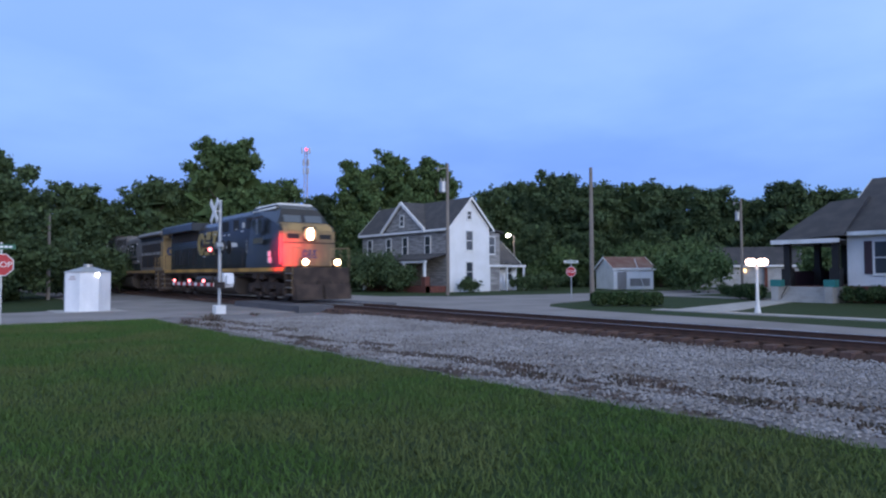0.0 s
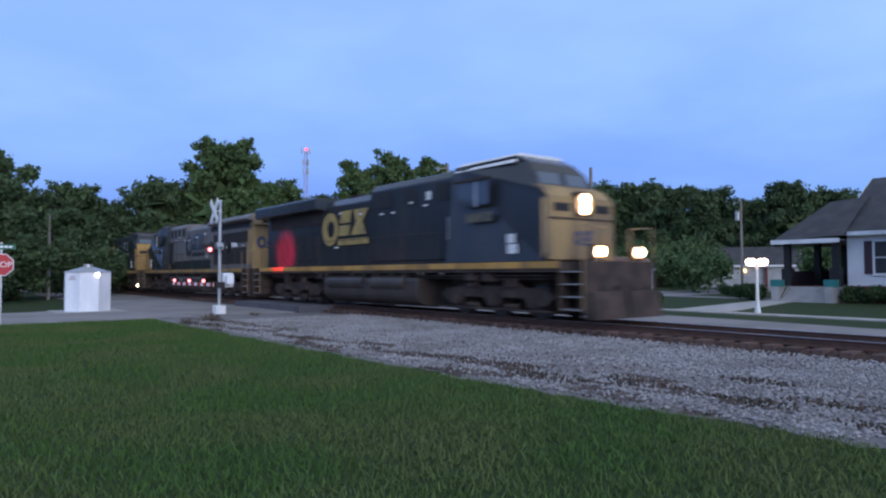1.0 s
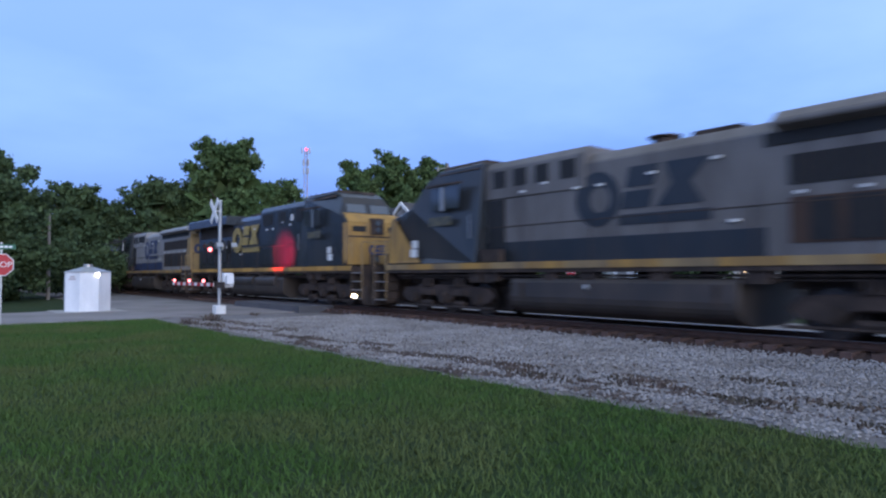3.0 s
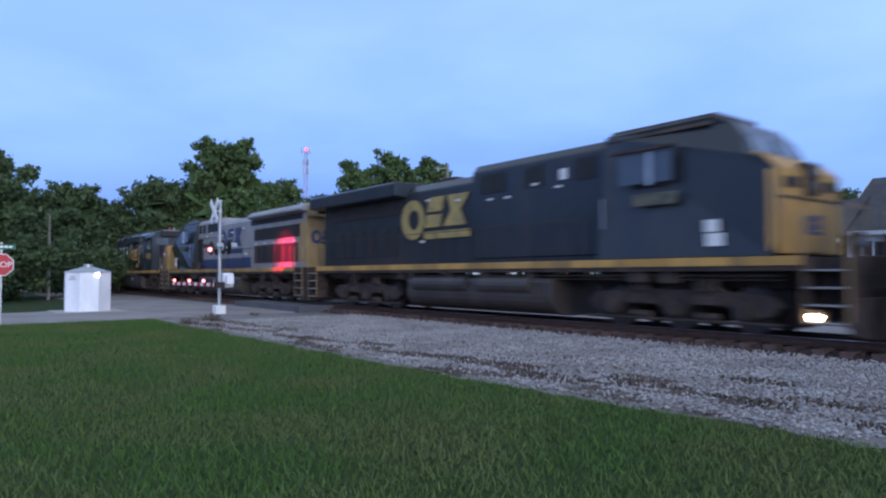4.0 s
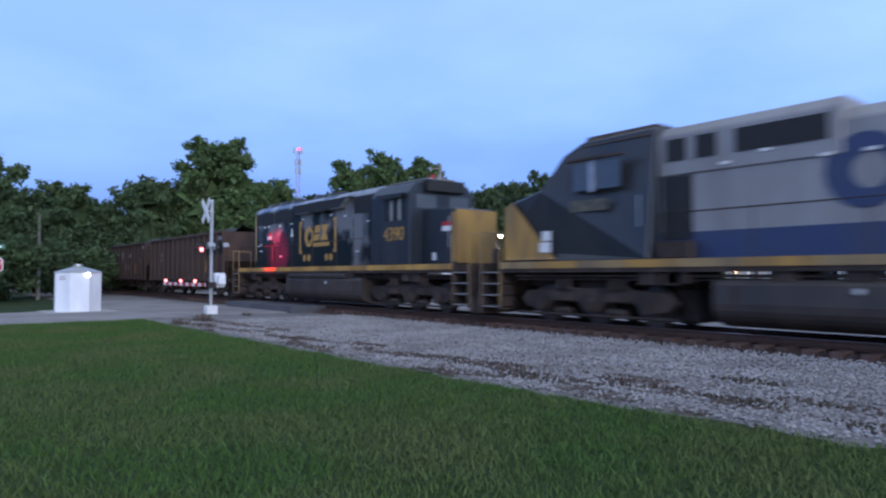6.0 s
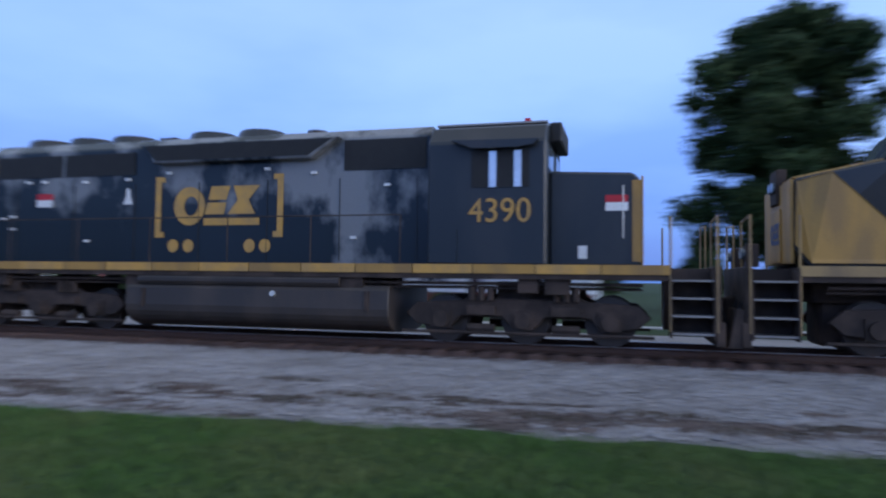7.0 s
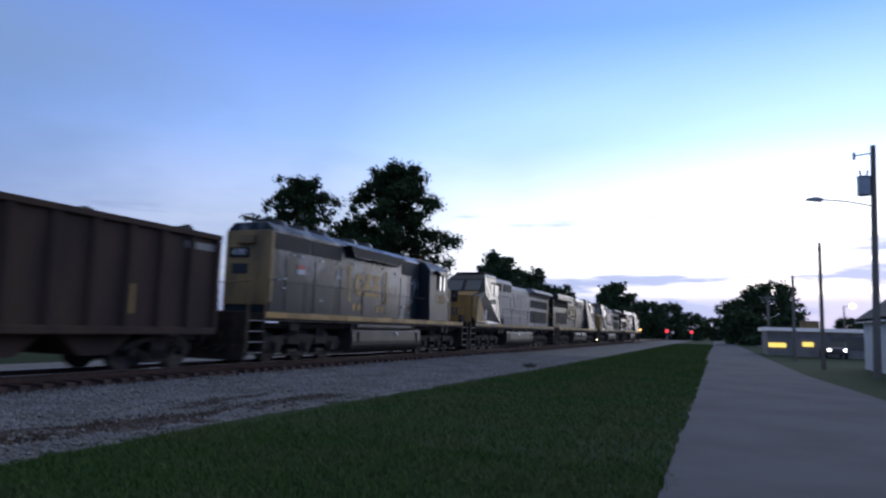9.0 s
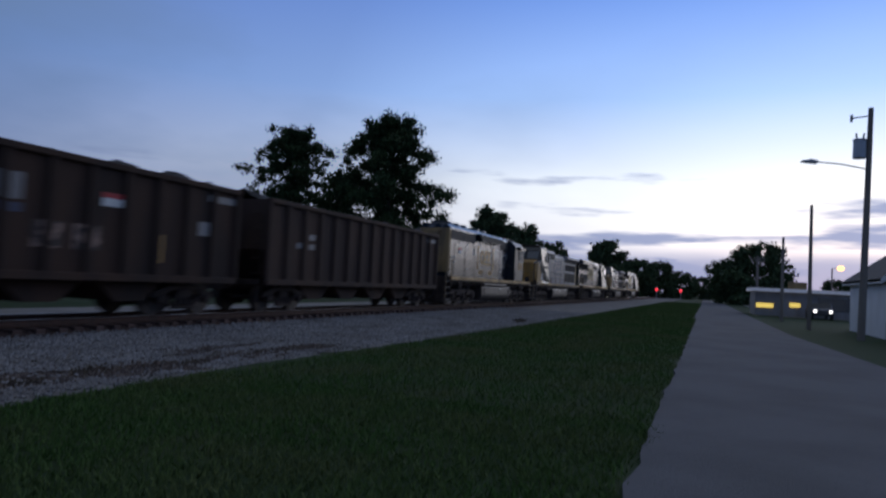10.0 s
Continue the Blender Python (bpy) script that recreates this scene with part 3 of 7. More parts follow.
def stones(name, count, box2, z_of, size, mat, label, seed, where=None):
    """Loose crushed stones, each an uneven eight-sided lump."""
    rng = np.random.default_rng(seed)
    x, y = rng.uniform(box2[0], box2[1], count), rng.uniform(box2[2], box2[3], count)
    keep = np.array([yy > edge_y(xx) + 0.4 * rng.random() ** 0.5 and (where is None or dirt(xx, yy) == where or rng.random() < 0.12) for xx, yy in zip(x, y)])
    x, y = x[keep], y[keep]
    n = len(x)
    z = np.array([z_of(a, b) for a, b in zip(x, y)])
    r = rng.uniform(size[0], size[1], n)
    base = np.array([(1, 0, 0), (0, 1, 0), (-1, 0, 0), (0, -1, 0), (0, 0, 1), (0, 0, -1)], float)
    ang = rng.uniform(0, math.tau, n)
    tri = [(0, 1, 4), (1, 2, 4), (2, 3, 4), (3, 0, 4), (1, 0, 5), (2, 1, 5), (3, 2, 5), (0, 3, 5)]
    v = base[None] * rng.uniform(0.55, 1.2, (n, 6, 1)) * r[:, None, None]
    c, s = np.cos(ang)[:, None], np.sin(ang)[:, None]
    vx, vy = v[..., 0] * c - v[..., 1] * s, v[..., 0] * s + v[..., 1] * c
    vz = v[..., 2] * 0.75 + 0.35 * vx * rng.uniform(-1, 1, (n, 1))
    pts = np.stack([vx + x[:, None], vy + y[:, None], vz + z[:, None]], -1).reshape(-1, 3)
    f = (np.array(tri)[None] + (np.arange(n) * 6)[:, None, None]).reshape(-1, 3)
    tagged(new(name, cloud_mesh(name, pts.tolist(), f.tolist(), mat)), label, "gravel", kind="stuff")


def grass_blades(name, count, x0, x1, y0, y1, size, seed, mat="blade"):
    rng = np.random.default_rng(seed)
    x, y = rng.uniform(x0, x1, count), rng.uniform(y0, y1, count)
    keep = np.array([b < edge_y(a) + 0.25 * rng.random() and not (a > -2 and b < (0.52 if a > 3 else -0.6 + 0.224 * (a + 2)) + 0.2 * rng.random() + 0.14 * math.sin(a * 1.7) * math.sin(a * 0.61)) for a, b in zip(x, y)])
    x, y = x[keep], y[keep]
    n = len(x)
    a, h = rng.uniform(0, math.tau, n), rng.uniform(size * 0.5, size, n)
    w = rng.uniform(0.006, 0.013, n) * max(1.0, size / 0.11)
    lean = rng.normal(0, 0.5, (n, 2)) * h[:, None]
    p0 = np.stack([x - np.cos(a) * w, y - np.sin(a) * w, np.full(n, -0.035)], -1)
    p1 = np.stack([x + np.cos(a) * w, y + np.sin(a) * w, np.full(n, -0.035)], -1)
    p2 = np.stack([x + lean[:, 0], y + lean[:, 1], h - 0.03], -1)
    pts = np.stack([p0, p1, p2], 1).reshape(-1, 3)
    f = np.arange(n * 3).reshape(-1, 3)
    tagged(new(name, cloud_mesh(name, pts.tolist(), f.tolist(), mat)), "short mown green grass blades", "grass", kind="stuff")


def bed_z(x, y):
    e = edge_y(x)
    u = max(0.0, min(1.0, (y - e) / 5.5))
    return 0.004 + 0.012 * u if y < 13.5 else 0.0 + 0.10 * min(1, (y - 13.5) / 0.45)


# ---- trees ----
def leaf_cloud(name, clumps, leaves, size, mat, seed, shell=0.55, fill=3.0, heart=()):
    """Small four-cornered leaves strewn through clumps (x, y, z, radius, flatness), large sprays in the heart."""
    rng = np.random.default_rng(seed)
    out = []
    for i, (cx, cy, cz, r, flat) in enumerate(list(clumps) + list(heart)):
        k = max(12, int(leaves * r * r)) if i < len(clumps) else 26
        d = rng.normal(size=(k, 3))
        d /= np.linalg.norm(d, axis=1)[:, None]
        d *= (rng.uniform(shell, 1.08, (k, 1))) * r
        d[:, 2] *= flat
        c = d + np.array([cx, cy, cz])
        u = rng.normal(size=(k, 3))
        u /= np.linalg.norm(u, axis=1)[:, None]
        w = np.cross(u, rng.normal(size=(k, 3)))
        w /= np.linalg.norm(w, axis=1)[:, None]
        s = rng.uniform(0.5, 1.25, (k, 1)) * size
        inner = rng.random((k, 1)) < 0.22
        c = np.where(inner, np.array([cx, cy, cz]) + d * 0.5, c)
        s = np.where(inner, np.minimum(s * fill, max(r * 0.5, size)), s)
        if i >= len(clumps):
            s = s / size * r * 0.42
        out.append(np.stack([c - u * s, c + w * s * 0.55, c + u * s, c - w * s * 0.55], 1))
    pts = np.concatenate(out).reshape(-1, 3)
    f = np.arange(len(pts)).reshape(-1, 4)
    return cloud_mesh(name, pts.tolist(), f.tolist(), mat)


def broad_tree(m, seed, height=15.0, width=10.0, mat="leaf_dark", label="", dense=1.5, leaf=0.21, low=0.06):
    """A tapered trunk with limbs, a shaded leafy heart and billows of small leaves round it."""
    rng = random.Random(seed)
    tree = thing("broadleaf_tree", m, label or "dark green broadleaf tree with a full crown", "tree", "trees round the place")
    bm = bmesh.new()
    top = height * 0.62
    rod(bm, (0, 0, -0.3), (0.1, 0.05, top * 0.5), 0.035 * height * 0.8, 8, 0.02 * height)
    rod(bm, (0.1, 0.05, top * 0.5), (0.2, -0.1, top * 1.25), 0.02 * height, 7, 0.05)
    clumps, heart = [], []
    n = 38
    for i in range(n):
        u = (i + 0.5) / n
        z = height * (low + (0.93 - low) * u)
        prof = math.sin(math.pi * (0.17 + 0.76 * u)) ** 0.6
        a = i * 2.39996 + rng.uniform(-0.5, 0.5)
        rad = width * 0.5 * prof * rng.uniform(0.45, 0.80)
        r = width * rng.uniform(0.12, 0.185) * (1.12 - 0.38 * u)
        c = (rad * math.cos(a), rad * math.sin(a), min(z, height - r * 0.75))
        clumps.append((*c, r, 0.8))
        for q in range(3):
            b, e = rng.uniform(0, math.tau), rng.uniform(-0.4, 0.8)
            rr = r * rng.uniform(0.35, 0.55)
            clumps.append((c[0] + r * 0.85 * math.cos(b), c[1] + r * 0.85 * math.sin(b), min(c[2] + r * e, height), rr, 0.85))
        if i % 4 == 0 and dense >= 1:
            heart.append((c[0] * 0.25, c[1] * 0.25, min(z, height * 0.84), width * 0.24 * prof, 1.0))
        if i % 2 == 0:
            rod(bm, (0.1, 0, min(z * 0.7, top * 1.1)), c, 0.008 * height, 5, 0.02)
    part("trunk", bm, "bark", tree)
    crown = new("crown", leaf_cloud("crown", clumps, 58 * dense * (0.25 / leaf) ** 1.5, leaf, mat, seed, 0.45, 3.0, heart))
    crown.parent = tree
    return tree


def pine_tree(m, seed, height=16.0, width=9.0, label="", start=0.42, dense=1.0):
    """A tall pine: bare trunk, level limbs, flat tufts of needles with sky between them."""
    rng = random.Random(seed)
    tree = thing("pine_tree", m, label or "tall dark pine with layered limbs and gaps", "tree", "pines")
    bm = bmesh.new()
    rod(bm, (0, 0, -0.3), (0.15, 0.1, height * 0.55), 0.30, 9, 0.2)
    rod(bm, (0.15, 0.1, height * 0.55), (0, 0, height * 0.97), 0.2, 8, 0.04)
    clumps = []
    n = 54
    for i in range(n):
        u = (i + 0.5) / n
        z = height * (start + (0.96 - start) * u)
        prof = (0.72 + 0.9 * u) if u < 0.3 else math.sqrt(max(0.05, 1.0 - ((u - 0.3) / 0.72) ** 2))
        reach = width * 0.5 * prof * rng.uniform(0.5, 1.0)
        a = i * 2.39996 + rng.uniform(-0.4, 0.4)
        end = Vector((reach * math.cos(a), reach * math.sin(a), z + rng.uniform(-0.2, 0.5)))
        rod(bm, (0.05, 0.05, z - 0.4), end, 0.06, 5, 0.02)
        for k in range(5):
            f = 1.0 - 0.17 * k
            r = width * rng.uniform(0.055, 0.095)
            clumps.append((end.x * f + rng.uniform(-0.6, 0.6), end.y * f + rng.uniform(-0.6, 0.6), end.z + rng.uniform(-0.5, 0.6), r, 0.75))
    clumps += [(rng.uniform(-0.6, 0.6), rng.uniform(-0.6, 0.6), height * rng.uniform(0.9, 0.97), width * 0.09, 0.8) for _ in range(6)]
    part("trunk", bm, "bark", tree)
    crown = new("crown", leaf_cloud("crown", clumps, 190 * dense, 0.15, "needle", seed, 0.2, 1.4))
    crown.parent = tree
    return tree


def shrub(m, seed, w, h, mat="hedge", label="rounded green shrub", name="shrub", leaf=0.10, dense=220, d=None):
    rng = random.Random(seed)
    d = d or w
    bush = thing(name, m, label, "shrub", "shrubs round the houses")
    bm = bmesh.new()
    for i in range(5):
        rod(bm, (0, 0, -0.05), (rng.uniform(-0.3, 0.3) * w, rng.uniform(-0.3, 0.3) * d, h * 0.7), 0.03, 5, 0.01)
    part("stems", bm, "bark", bush)
    n = max(8, int(10 * w / max(h, 0.5)))
    r = h * 0.38
    clumps = [(rng.uniform(-0.5, 0.5) * max(0.1, w - 2 * r * 0.8), rng.uniform(-0.5, 0.5) * max(0.1, d - 2 * r * 0.8), h * rng.uniform(0.3, 0.66), r * rng.uniform(0.7, 1.05), 0.95) for _ in range(n)]
    leaves = new("leaves", leaf_cloud("leaves", clumps, dense, leaf, mat, seed, 0.4))
    leaves.parent = bush
    return bush


def build_trees():
    def at(az, dist):
        return dist * -math.sin(radians(az)), dist * math.cos(radians(az))

    def put(make, az, dist, seed, *a, **k):
        x, y = at(az, dist)
        return make(pose(x, y, 0, 0, 0, seed * 47 % 360), seed, *a, **k)

    # far left group and the tall tree above the crossing
    put(broad_tree, 88.6, 52, 11, 9.9, 11, label="dark broadleaf tree behind the road signs", leaf=0.18, dense=3.0)
    put(broad_tree, 93.5, 50, 12, 12, 12, leaf=0.2, dense=2.2)
    put(broad_tree, 81.5, 75, 13, 10.8, 10)
    put(broad_tree, 76.0, 78, 14, 12.2, 10)
    put(broad_tree, 70.3, 76, 15, 17.1, 11.0, "leaf", "tall green tree standing above its neighbours", 2.4)
    put(broad_tree, 66.2, 80, 16, 13.2, 8.0, "leaf")
    put(broad_tree, 73.2, 82, 17, 13.0, 9)
    put(broad_tree, 62.8, 92, 18, 12.8, 9)
    put(broad_tree, 59.6, 84, 19, 16.0, 9, "leaf", "", 2.3)
    put(broad_tree, 56.6, 86, 20, 17.6, 11, "leaf", "tall green tree behind the old house", 2.3)
    put(broad_tree, 53.6, 88, 21, 17.4, 10, "leaf", "", 2.3)
    # woods behind the sheds and lawn
    base = [put(broad_tree, 48.5, 98, 22, 14.5, 12, label="dark tree in the wood behind the lawn", leaf=0.24, low=0.02, dense=1.2), put(broad_tree, 43.0, 100, 23, 16.8, 13, label="dark tree in the wood behind the lawn", leaf=0.24, low=0.02, dense=1.2), put(broad_tree, 38.5, 104, 24, 15.6, 13, label="dark tree in the wood behind the lawn", leaf=0.24, low=0.02, dense=1.2)]
    rng = random.Random(5)
    for i, (az, dist, h) in enumerate([(51, 108, 0.8), (46, 112, 1.02), (40.6, 96, 0.93), (36.4, 98, 1.03), (33.5, 104, 0.88), (30.5, 92, 0.84), (27.5, 100, 0.82), (25, 92, 0.78), (22, 96, 0.80), (18.5, 100, 0.86), (14, 96, 0.8), (8, 104, 0.7), (2, 100, 0.6), (-6, 110, 0.55), (-12, 104, 0.55), (-32, 96, 0.6), (-40, 100, 0.66), (-47, 108, 0.7), (61, 110, 0.85), (67, 105, 0.75), (79, 105, 0.8), (84.5, 95, 0.85), (97, 70, 0.8), (104, 80, 0.8), (35, 88, 0.5), (44.5, 84, 0.48), (28, 104, 0.8), (40, 86, 0.5), (49.5, 84, 0.55)]):
        x, y = at(az, dist)
        copy_thing(base[i % 3], pose(x, y, 0, 0, 0, rng.uniform(0, 360)) @ Matrix.Diagonal((h * rng.uniform(0.95, 1.15), h, h, 1)))
    # beyond the train as the camera turns
    put(pine_tree, -12.1, 39, 31, 15.9, 13.0, "broad dense pine beside the house", 0.22, 2.6)
    put(broad_tree, -26.3, 44, 32, 13.0, 9.0, "leaf", "thin airy tree beside the pine", 0.5, 0.16, 0.25)
    put(broad_tree, -29.5, 47, 33, 11.0, 6.0, "leaf", "", 1.2, 0.18)
    put(broad_tree, -34.0, 62, 37, 7.6, 8.0, label="low dark tree behind the line")
    put(broad_tree, -38.5, 66, 38, 7.0, 8.5, label="low dark tree behind the line")
    put(pine_tree, -55.2, 62, 34, 14.9, 8.4, "tall dark pine with layered limbs and gaps", 0.42)
    put(pine_tree, -63.4, 60, 35, 16.0, 12.5, "large dark pine with ragged wide limbs", 0.33)
    put(pine_tree, -59.4, 66, 36, 11.8, 6.5, "small dark pine between two larger ones", 0.4)
    for az, dist, h, w, s in ((-72.4, 92, 12.5, 9, 41), (-75.2, 98, 10.8, 8, 42), (-77.6, 110, 9.2, 8, 43), (-82.0, 150, 13.0, 11, 44)):
        put(broad_tree, az, dist, s, h, w, label="dark broadleaf tree beyond the line", leaf=0.24)
    far = put(broad_tree, -93.6, 150, 45, 12.8, 15, label="dark round tree far along the lane", leaf=0.36, low=0.02, dense=0.8)
    for az, dist, h in ((-91.6, 155, 0.75), (-84.6, 210, 0.9), (-86.2, 220, 0.9), (-88.0, 230, 0.7), (-98.8, 150, 0.46), (-100.5, 150, 0.44), (-102.5, 140, 0.42), (-105, 140, 0.6), (-89.6, 240, 0.6), (-80.0, 190, 0.75), (-83.4, 235, 0.95), (-112, 120, 0.8), (-120, 110, 0.8), (-135, 90, 0.9), (-150, 80, 0.9), (-170, 85, 0.9), (165, 80, 0.9), (145, 85, 0.9), (125, 80, 0.9), (112, 75, 0.9)):
        x, y = at(az, dist)
        copy_thing(far, pose(x, y, 0, 0, 0, dist * 13 % 360) @ Matrix.Diagonal((h, h, h, 1)))


build_ground()
build_track()
build_trees()


# ---- the train ----
def mark(parent, m, w, h, mat, label):
    """The railway's painted mark as plain blocks: a ring, two slanted blocks, a waisted block and a foot bar."""
    u = w / 10
    turn = [math.tau * i / 20 for i in range(20)]
    a = [(1.85 + 1.85 * math.cos(t), 2.5 + 2.5 * math.sin(t)) for t in turn]
    hole = [(2.05 + 0.85 * math.cos(t), 2.5 + 1.25 * math.sin(t)) for t in turn]
    b = [(3.7, 1.4), (5.9, 1.4), (6.2, 2.9), (4.0, 2.9)]
    b2 = [(4.1, 3.25), (6.2, 3.25), (6.6, 5), (4.45, 5)]
    c = [(6.4, 1.4), (9.5, 1.4), (8.75, 3.2), (10, 5), (7.0, 5), (7.5, 3.2)]
    d = [(3.6, 0), (10, 0), (10, 0.9), (3.6, 0.9)]
    for o in (a, b, b2, c, d):
        bm = bmesh.new()
        if o is a:
            ring = [[bm.verts.new((x * u, y * h / 5, z)) for x, y in q] for q, z in ((a, 0), (hole, 0), (hole, 0.006), (a, 0.006))]
            for k in range(4):
                for i in range(20):
                    j, n = (i + 1) % 20, (k + 1) % 4
                    bm.faces.new((ring[k][i], ring[k][j], ring[n][j], ring[n][i]))
        else:
            prism(bm, [(x * u, y * h / 5) for x, y in o], 0, 0.006, "z")
        ob = part("painted_mark", bm, mat, parent, label)
        ob.matrix_basis = m


def sides(parent, fn, y):
    """Calls fn(pose) for both long sides; on each, x runs to the right as one looks at it and y runs up."""
    fn(pose(0, -y, 0, 90, 0, 0))
    fn(pose(0, y, 0, 90, 0, 180))


WHEELS = []


def wheelset(parent, x, r, key):
    bm = bmesh.new()
    for s in (-1, 1):
        y = s * 0.76
        rod(bm, (0, y - 0.065, 0), (0, y + 0.065, 0), r, 24)
        rod(bm, (0, y - s * 0.10, 0), (0, y - s * 0.06, 0), r + 0.025, 24)
        rod(bm, (0, y - 0.1, 0), (0, y + 0.1, 0), 0.14, 10)
        for k in range(5):
            a = k * math.tau / 5
            rod(bm, (0.3 * math.cos(a), y + s * 0.06, 0.3 * math.sin(a)), (0.3 * math.cos(a), y + s * 0.075, 0.3 * math.sin(a)), 0.05, 6)
    rod(bm, (0, -0.98, 0), (0, 0.98, 0), 0.085, 8)
    ob = part("wheelset", bm, "wheel", parent)
    ob.matrix_basis = pose(x, 0, r)
    if key:
        WHEELS.append((ob, x, r))
    return ob


def six_wheel_truck(loco, xc, key):
    r = 0.51
    for dx in (-1.75, 0, 1.75):
        wheelset(loco, xc + dx, r, key)
    for s in (-1, 1):
        bm = bmesh.new()
        o = [(-2.55, 0.62), (-2.3, 0.86), (-1.3, 0.92), (-1.05, 1.05), (-0.6, 0.95), (0.6, 0.95), (1.05, 1.05), (1.3, 0.92), (2.3, 0.86), (2.55, 0.62), (2.3, 0.40), (2.0, 0.36), (1.55, 0.36), (1.35, 0.58), (0.45, 0.58), (0.25, 0.36), (-0.25, 0.36), (-0.45, 0.58), (-1.35, 0.58), (-1.55, 0.36), (-2.0, 0.36), (-2.3, 0.40)]
        prism(bm, [(xc + x, z) for x, z in o], s * 0.98, s * 1.16, "y")
        part("side_frame", bm, "under", loco, bevel=0.02)
        bm = bmesh.new()
        for dx in (-1.75, 0, 1.75):
            rod(bm, (xc + dx, s * 1.0, 0.51), (xc + dx, s * 1.28, 0.51), 0.17, 12)
            bx(bm, xc + dx - 0.22, xc + dx + 0.22, s * 1.16, s * 1.20, 0.33, 0.72)
        for dx in (-0.88, 0.88):
            rod(bm, (xc + dx - 0.28, s * 1.18, 0.34), (xc + dx + 0.28, s * 1.18, 0.34), 0.09, 8)
            bx(bm, xc + dx - 0.30, xc + dx + 0.30, s * 1.02, s * 1.24, 0.62, 0.8)
            for q in (-0.2, 0, 0.2):
                rod(bm, (xc + dx + q, s * 1.2, 0.92), (xc + dx + q, s * 1.2, 1.2), 0.075, 8)
        rod(bm, (xc - 2.6, s * 1.22, 0.24), (xc + 2.6, s * 1.22, 0.24), 0.035, 6)
        part("truck_gear", bm, "under", loco)
    bm = bmesh.new()
    bx(bm, xc - 2.0, xc + 2.0, -0.95, 0.95, 0.55, 0.85)
    bx(bm, xc - 0.6, xc + 0.6, -0.9, 0.9, 0.85, 1.32)
    part("bolster", bm, "under", loco)


def steps_and_ends(loco, ends, hand):
    """Step wells, end plates, couplers and hoses at both ends. ends: the deck's end and the coupler's, rear then front."""
    for e, (deck_end, half) in zip((-1, 1), ends):
        for s in (-1, 1):
            bm = bmesh.new()
            x0, x1 = e * deck_end, e * (deck_end + 0.78)
            for k, z in enumerate((0.34, 0.68, 1.02, 1.36)):
                bx(bm, min(x0, x1), max(x0, x1), s * 0.95, s * 1.50, z, z + 0.035)
            part("steps", bm, "light_grey_paint", loco, "pale worn step treads")
            bm = bmesh.new()
            for x in (x0, x1):
                bx(bm, min(x, x + e * 0.03), max(x, x + e * 0.03), s * 0.9, s * 1.52, 0.28, 1.62)
            bx(bm, min(x0, x1), max(x0, x1), s * 0.88, s * 0.93, 0.28, 1.62)
            part("step_well", bm, "under", loco)
            bm = bmesh.new()
            for x in (x0, x1 + e * 0.06):
                rod(bm, (x, s * 1.5, 0.4), (x, s * 1.5, 2.55), 0.022, 6)
            rod(bm, (x1 + e * 0.06, s * 1.5, 2.55), (x1 + e * 0.06, s * 0.5, 2.5), 0.02, 6)
            rod(bm, (x1 + e * 0.06, s * 0.5, 1.5), (x1 + e * 0.06, s * 0.5, 2.5), 0.02, 6)
            part("grab_rail", bm, hand, loco)
        bm = bmesh.new()
        xp = e * (deck_end + 0.82)
        bx(bm, min(xp, xp + e * 0.09), max(xp, xp + e * 0.09), -1.5, 1.5, 0.55, 1.66)
        o = [(-1.5, 0.13), (1.5, 0.13), (1.5, 0.6), (-1.5, 0.6)]
        prism(bm, o, xp, xp + e * 0.16, "x")
        part("end_plate", bm, "under", loco, bevel=0.02)
        bm = bmesh.new()
        bx(bm, min(xp, e * (half - 0.25)), max(xp, e * (half - 0.25)), -0.14, 0.14, 0.72, 0.98)
        bx(bm, min(e * (half - 0.3), e * half), max(e * (half - 0.3), e * half), -0.2, 0.2, 0.64, 1.06)
        part("coupler", bm, "under", loco, bevel=0.03)
        for k in range(4):
            bm = bmesh.new()
            y = -0.9 + 0.6 * k + (0.15 if k > 1 else 0)
            rod(bm, (xp + e * 0.1, y, 1.0), (xp + e * 0.3, y + 0.05, 0.5), 0.03, 6)
            rod(bm, (xp + e * 0.3, y + 0.05, 0.5), (e * (half - 0.05), y * 0.8, 0.42), 0.03, 6)
            part("air_hose", bm, "black", loco)


def handrails(loco, x0, x1, mat, deck=1.65):
    for s in (-1, 1):
        bm = bmesh.new()
        n = int((x1 - x0) / 1.9)
        for i in range(n + 1):
            x = x0 + (x1 - x0) * i / n
            rod(bm, (x, s * 1.5, deck - 0.1), (x, s * 1.5, deck + 1.0), 0.014, 5)
        rod(bm, (x0, s * 1.5, deck + 1.0), (x1, s * 1.5, deck + 1.0), 0.014, 5)
        part("handrail", bm, mat, loco)


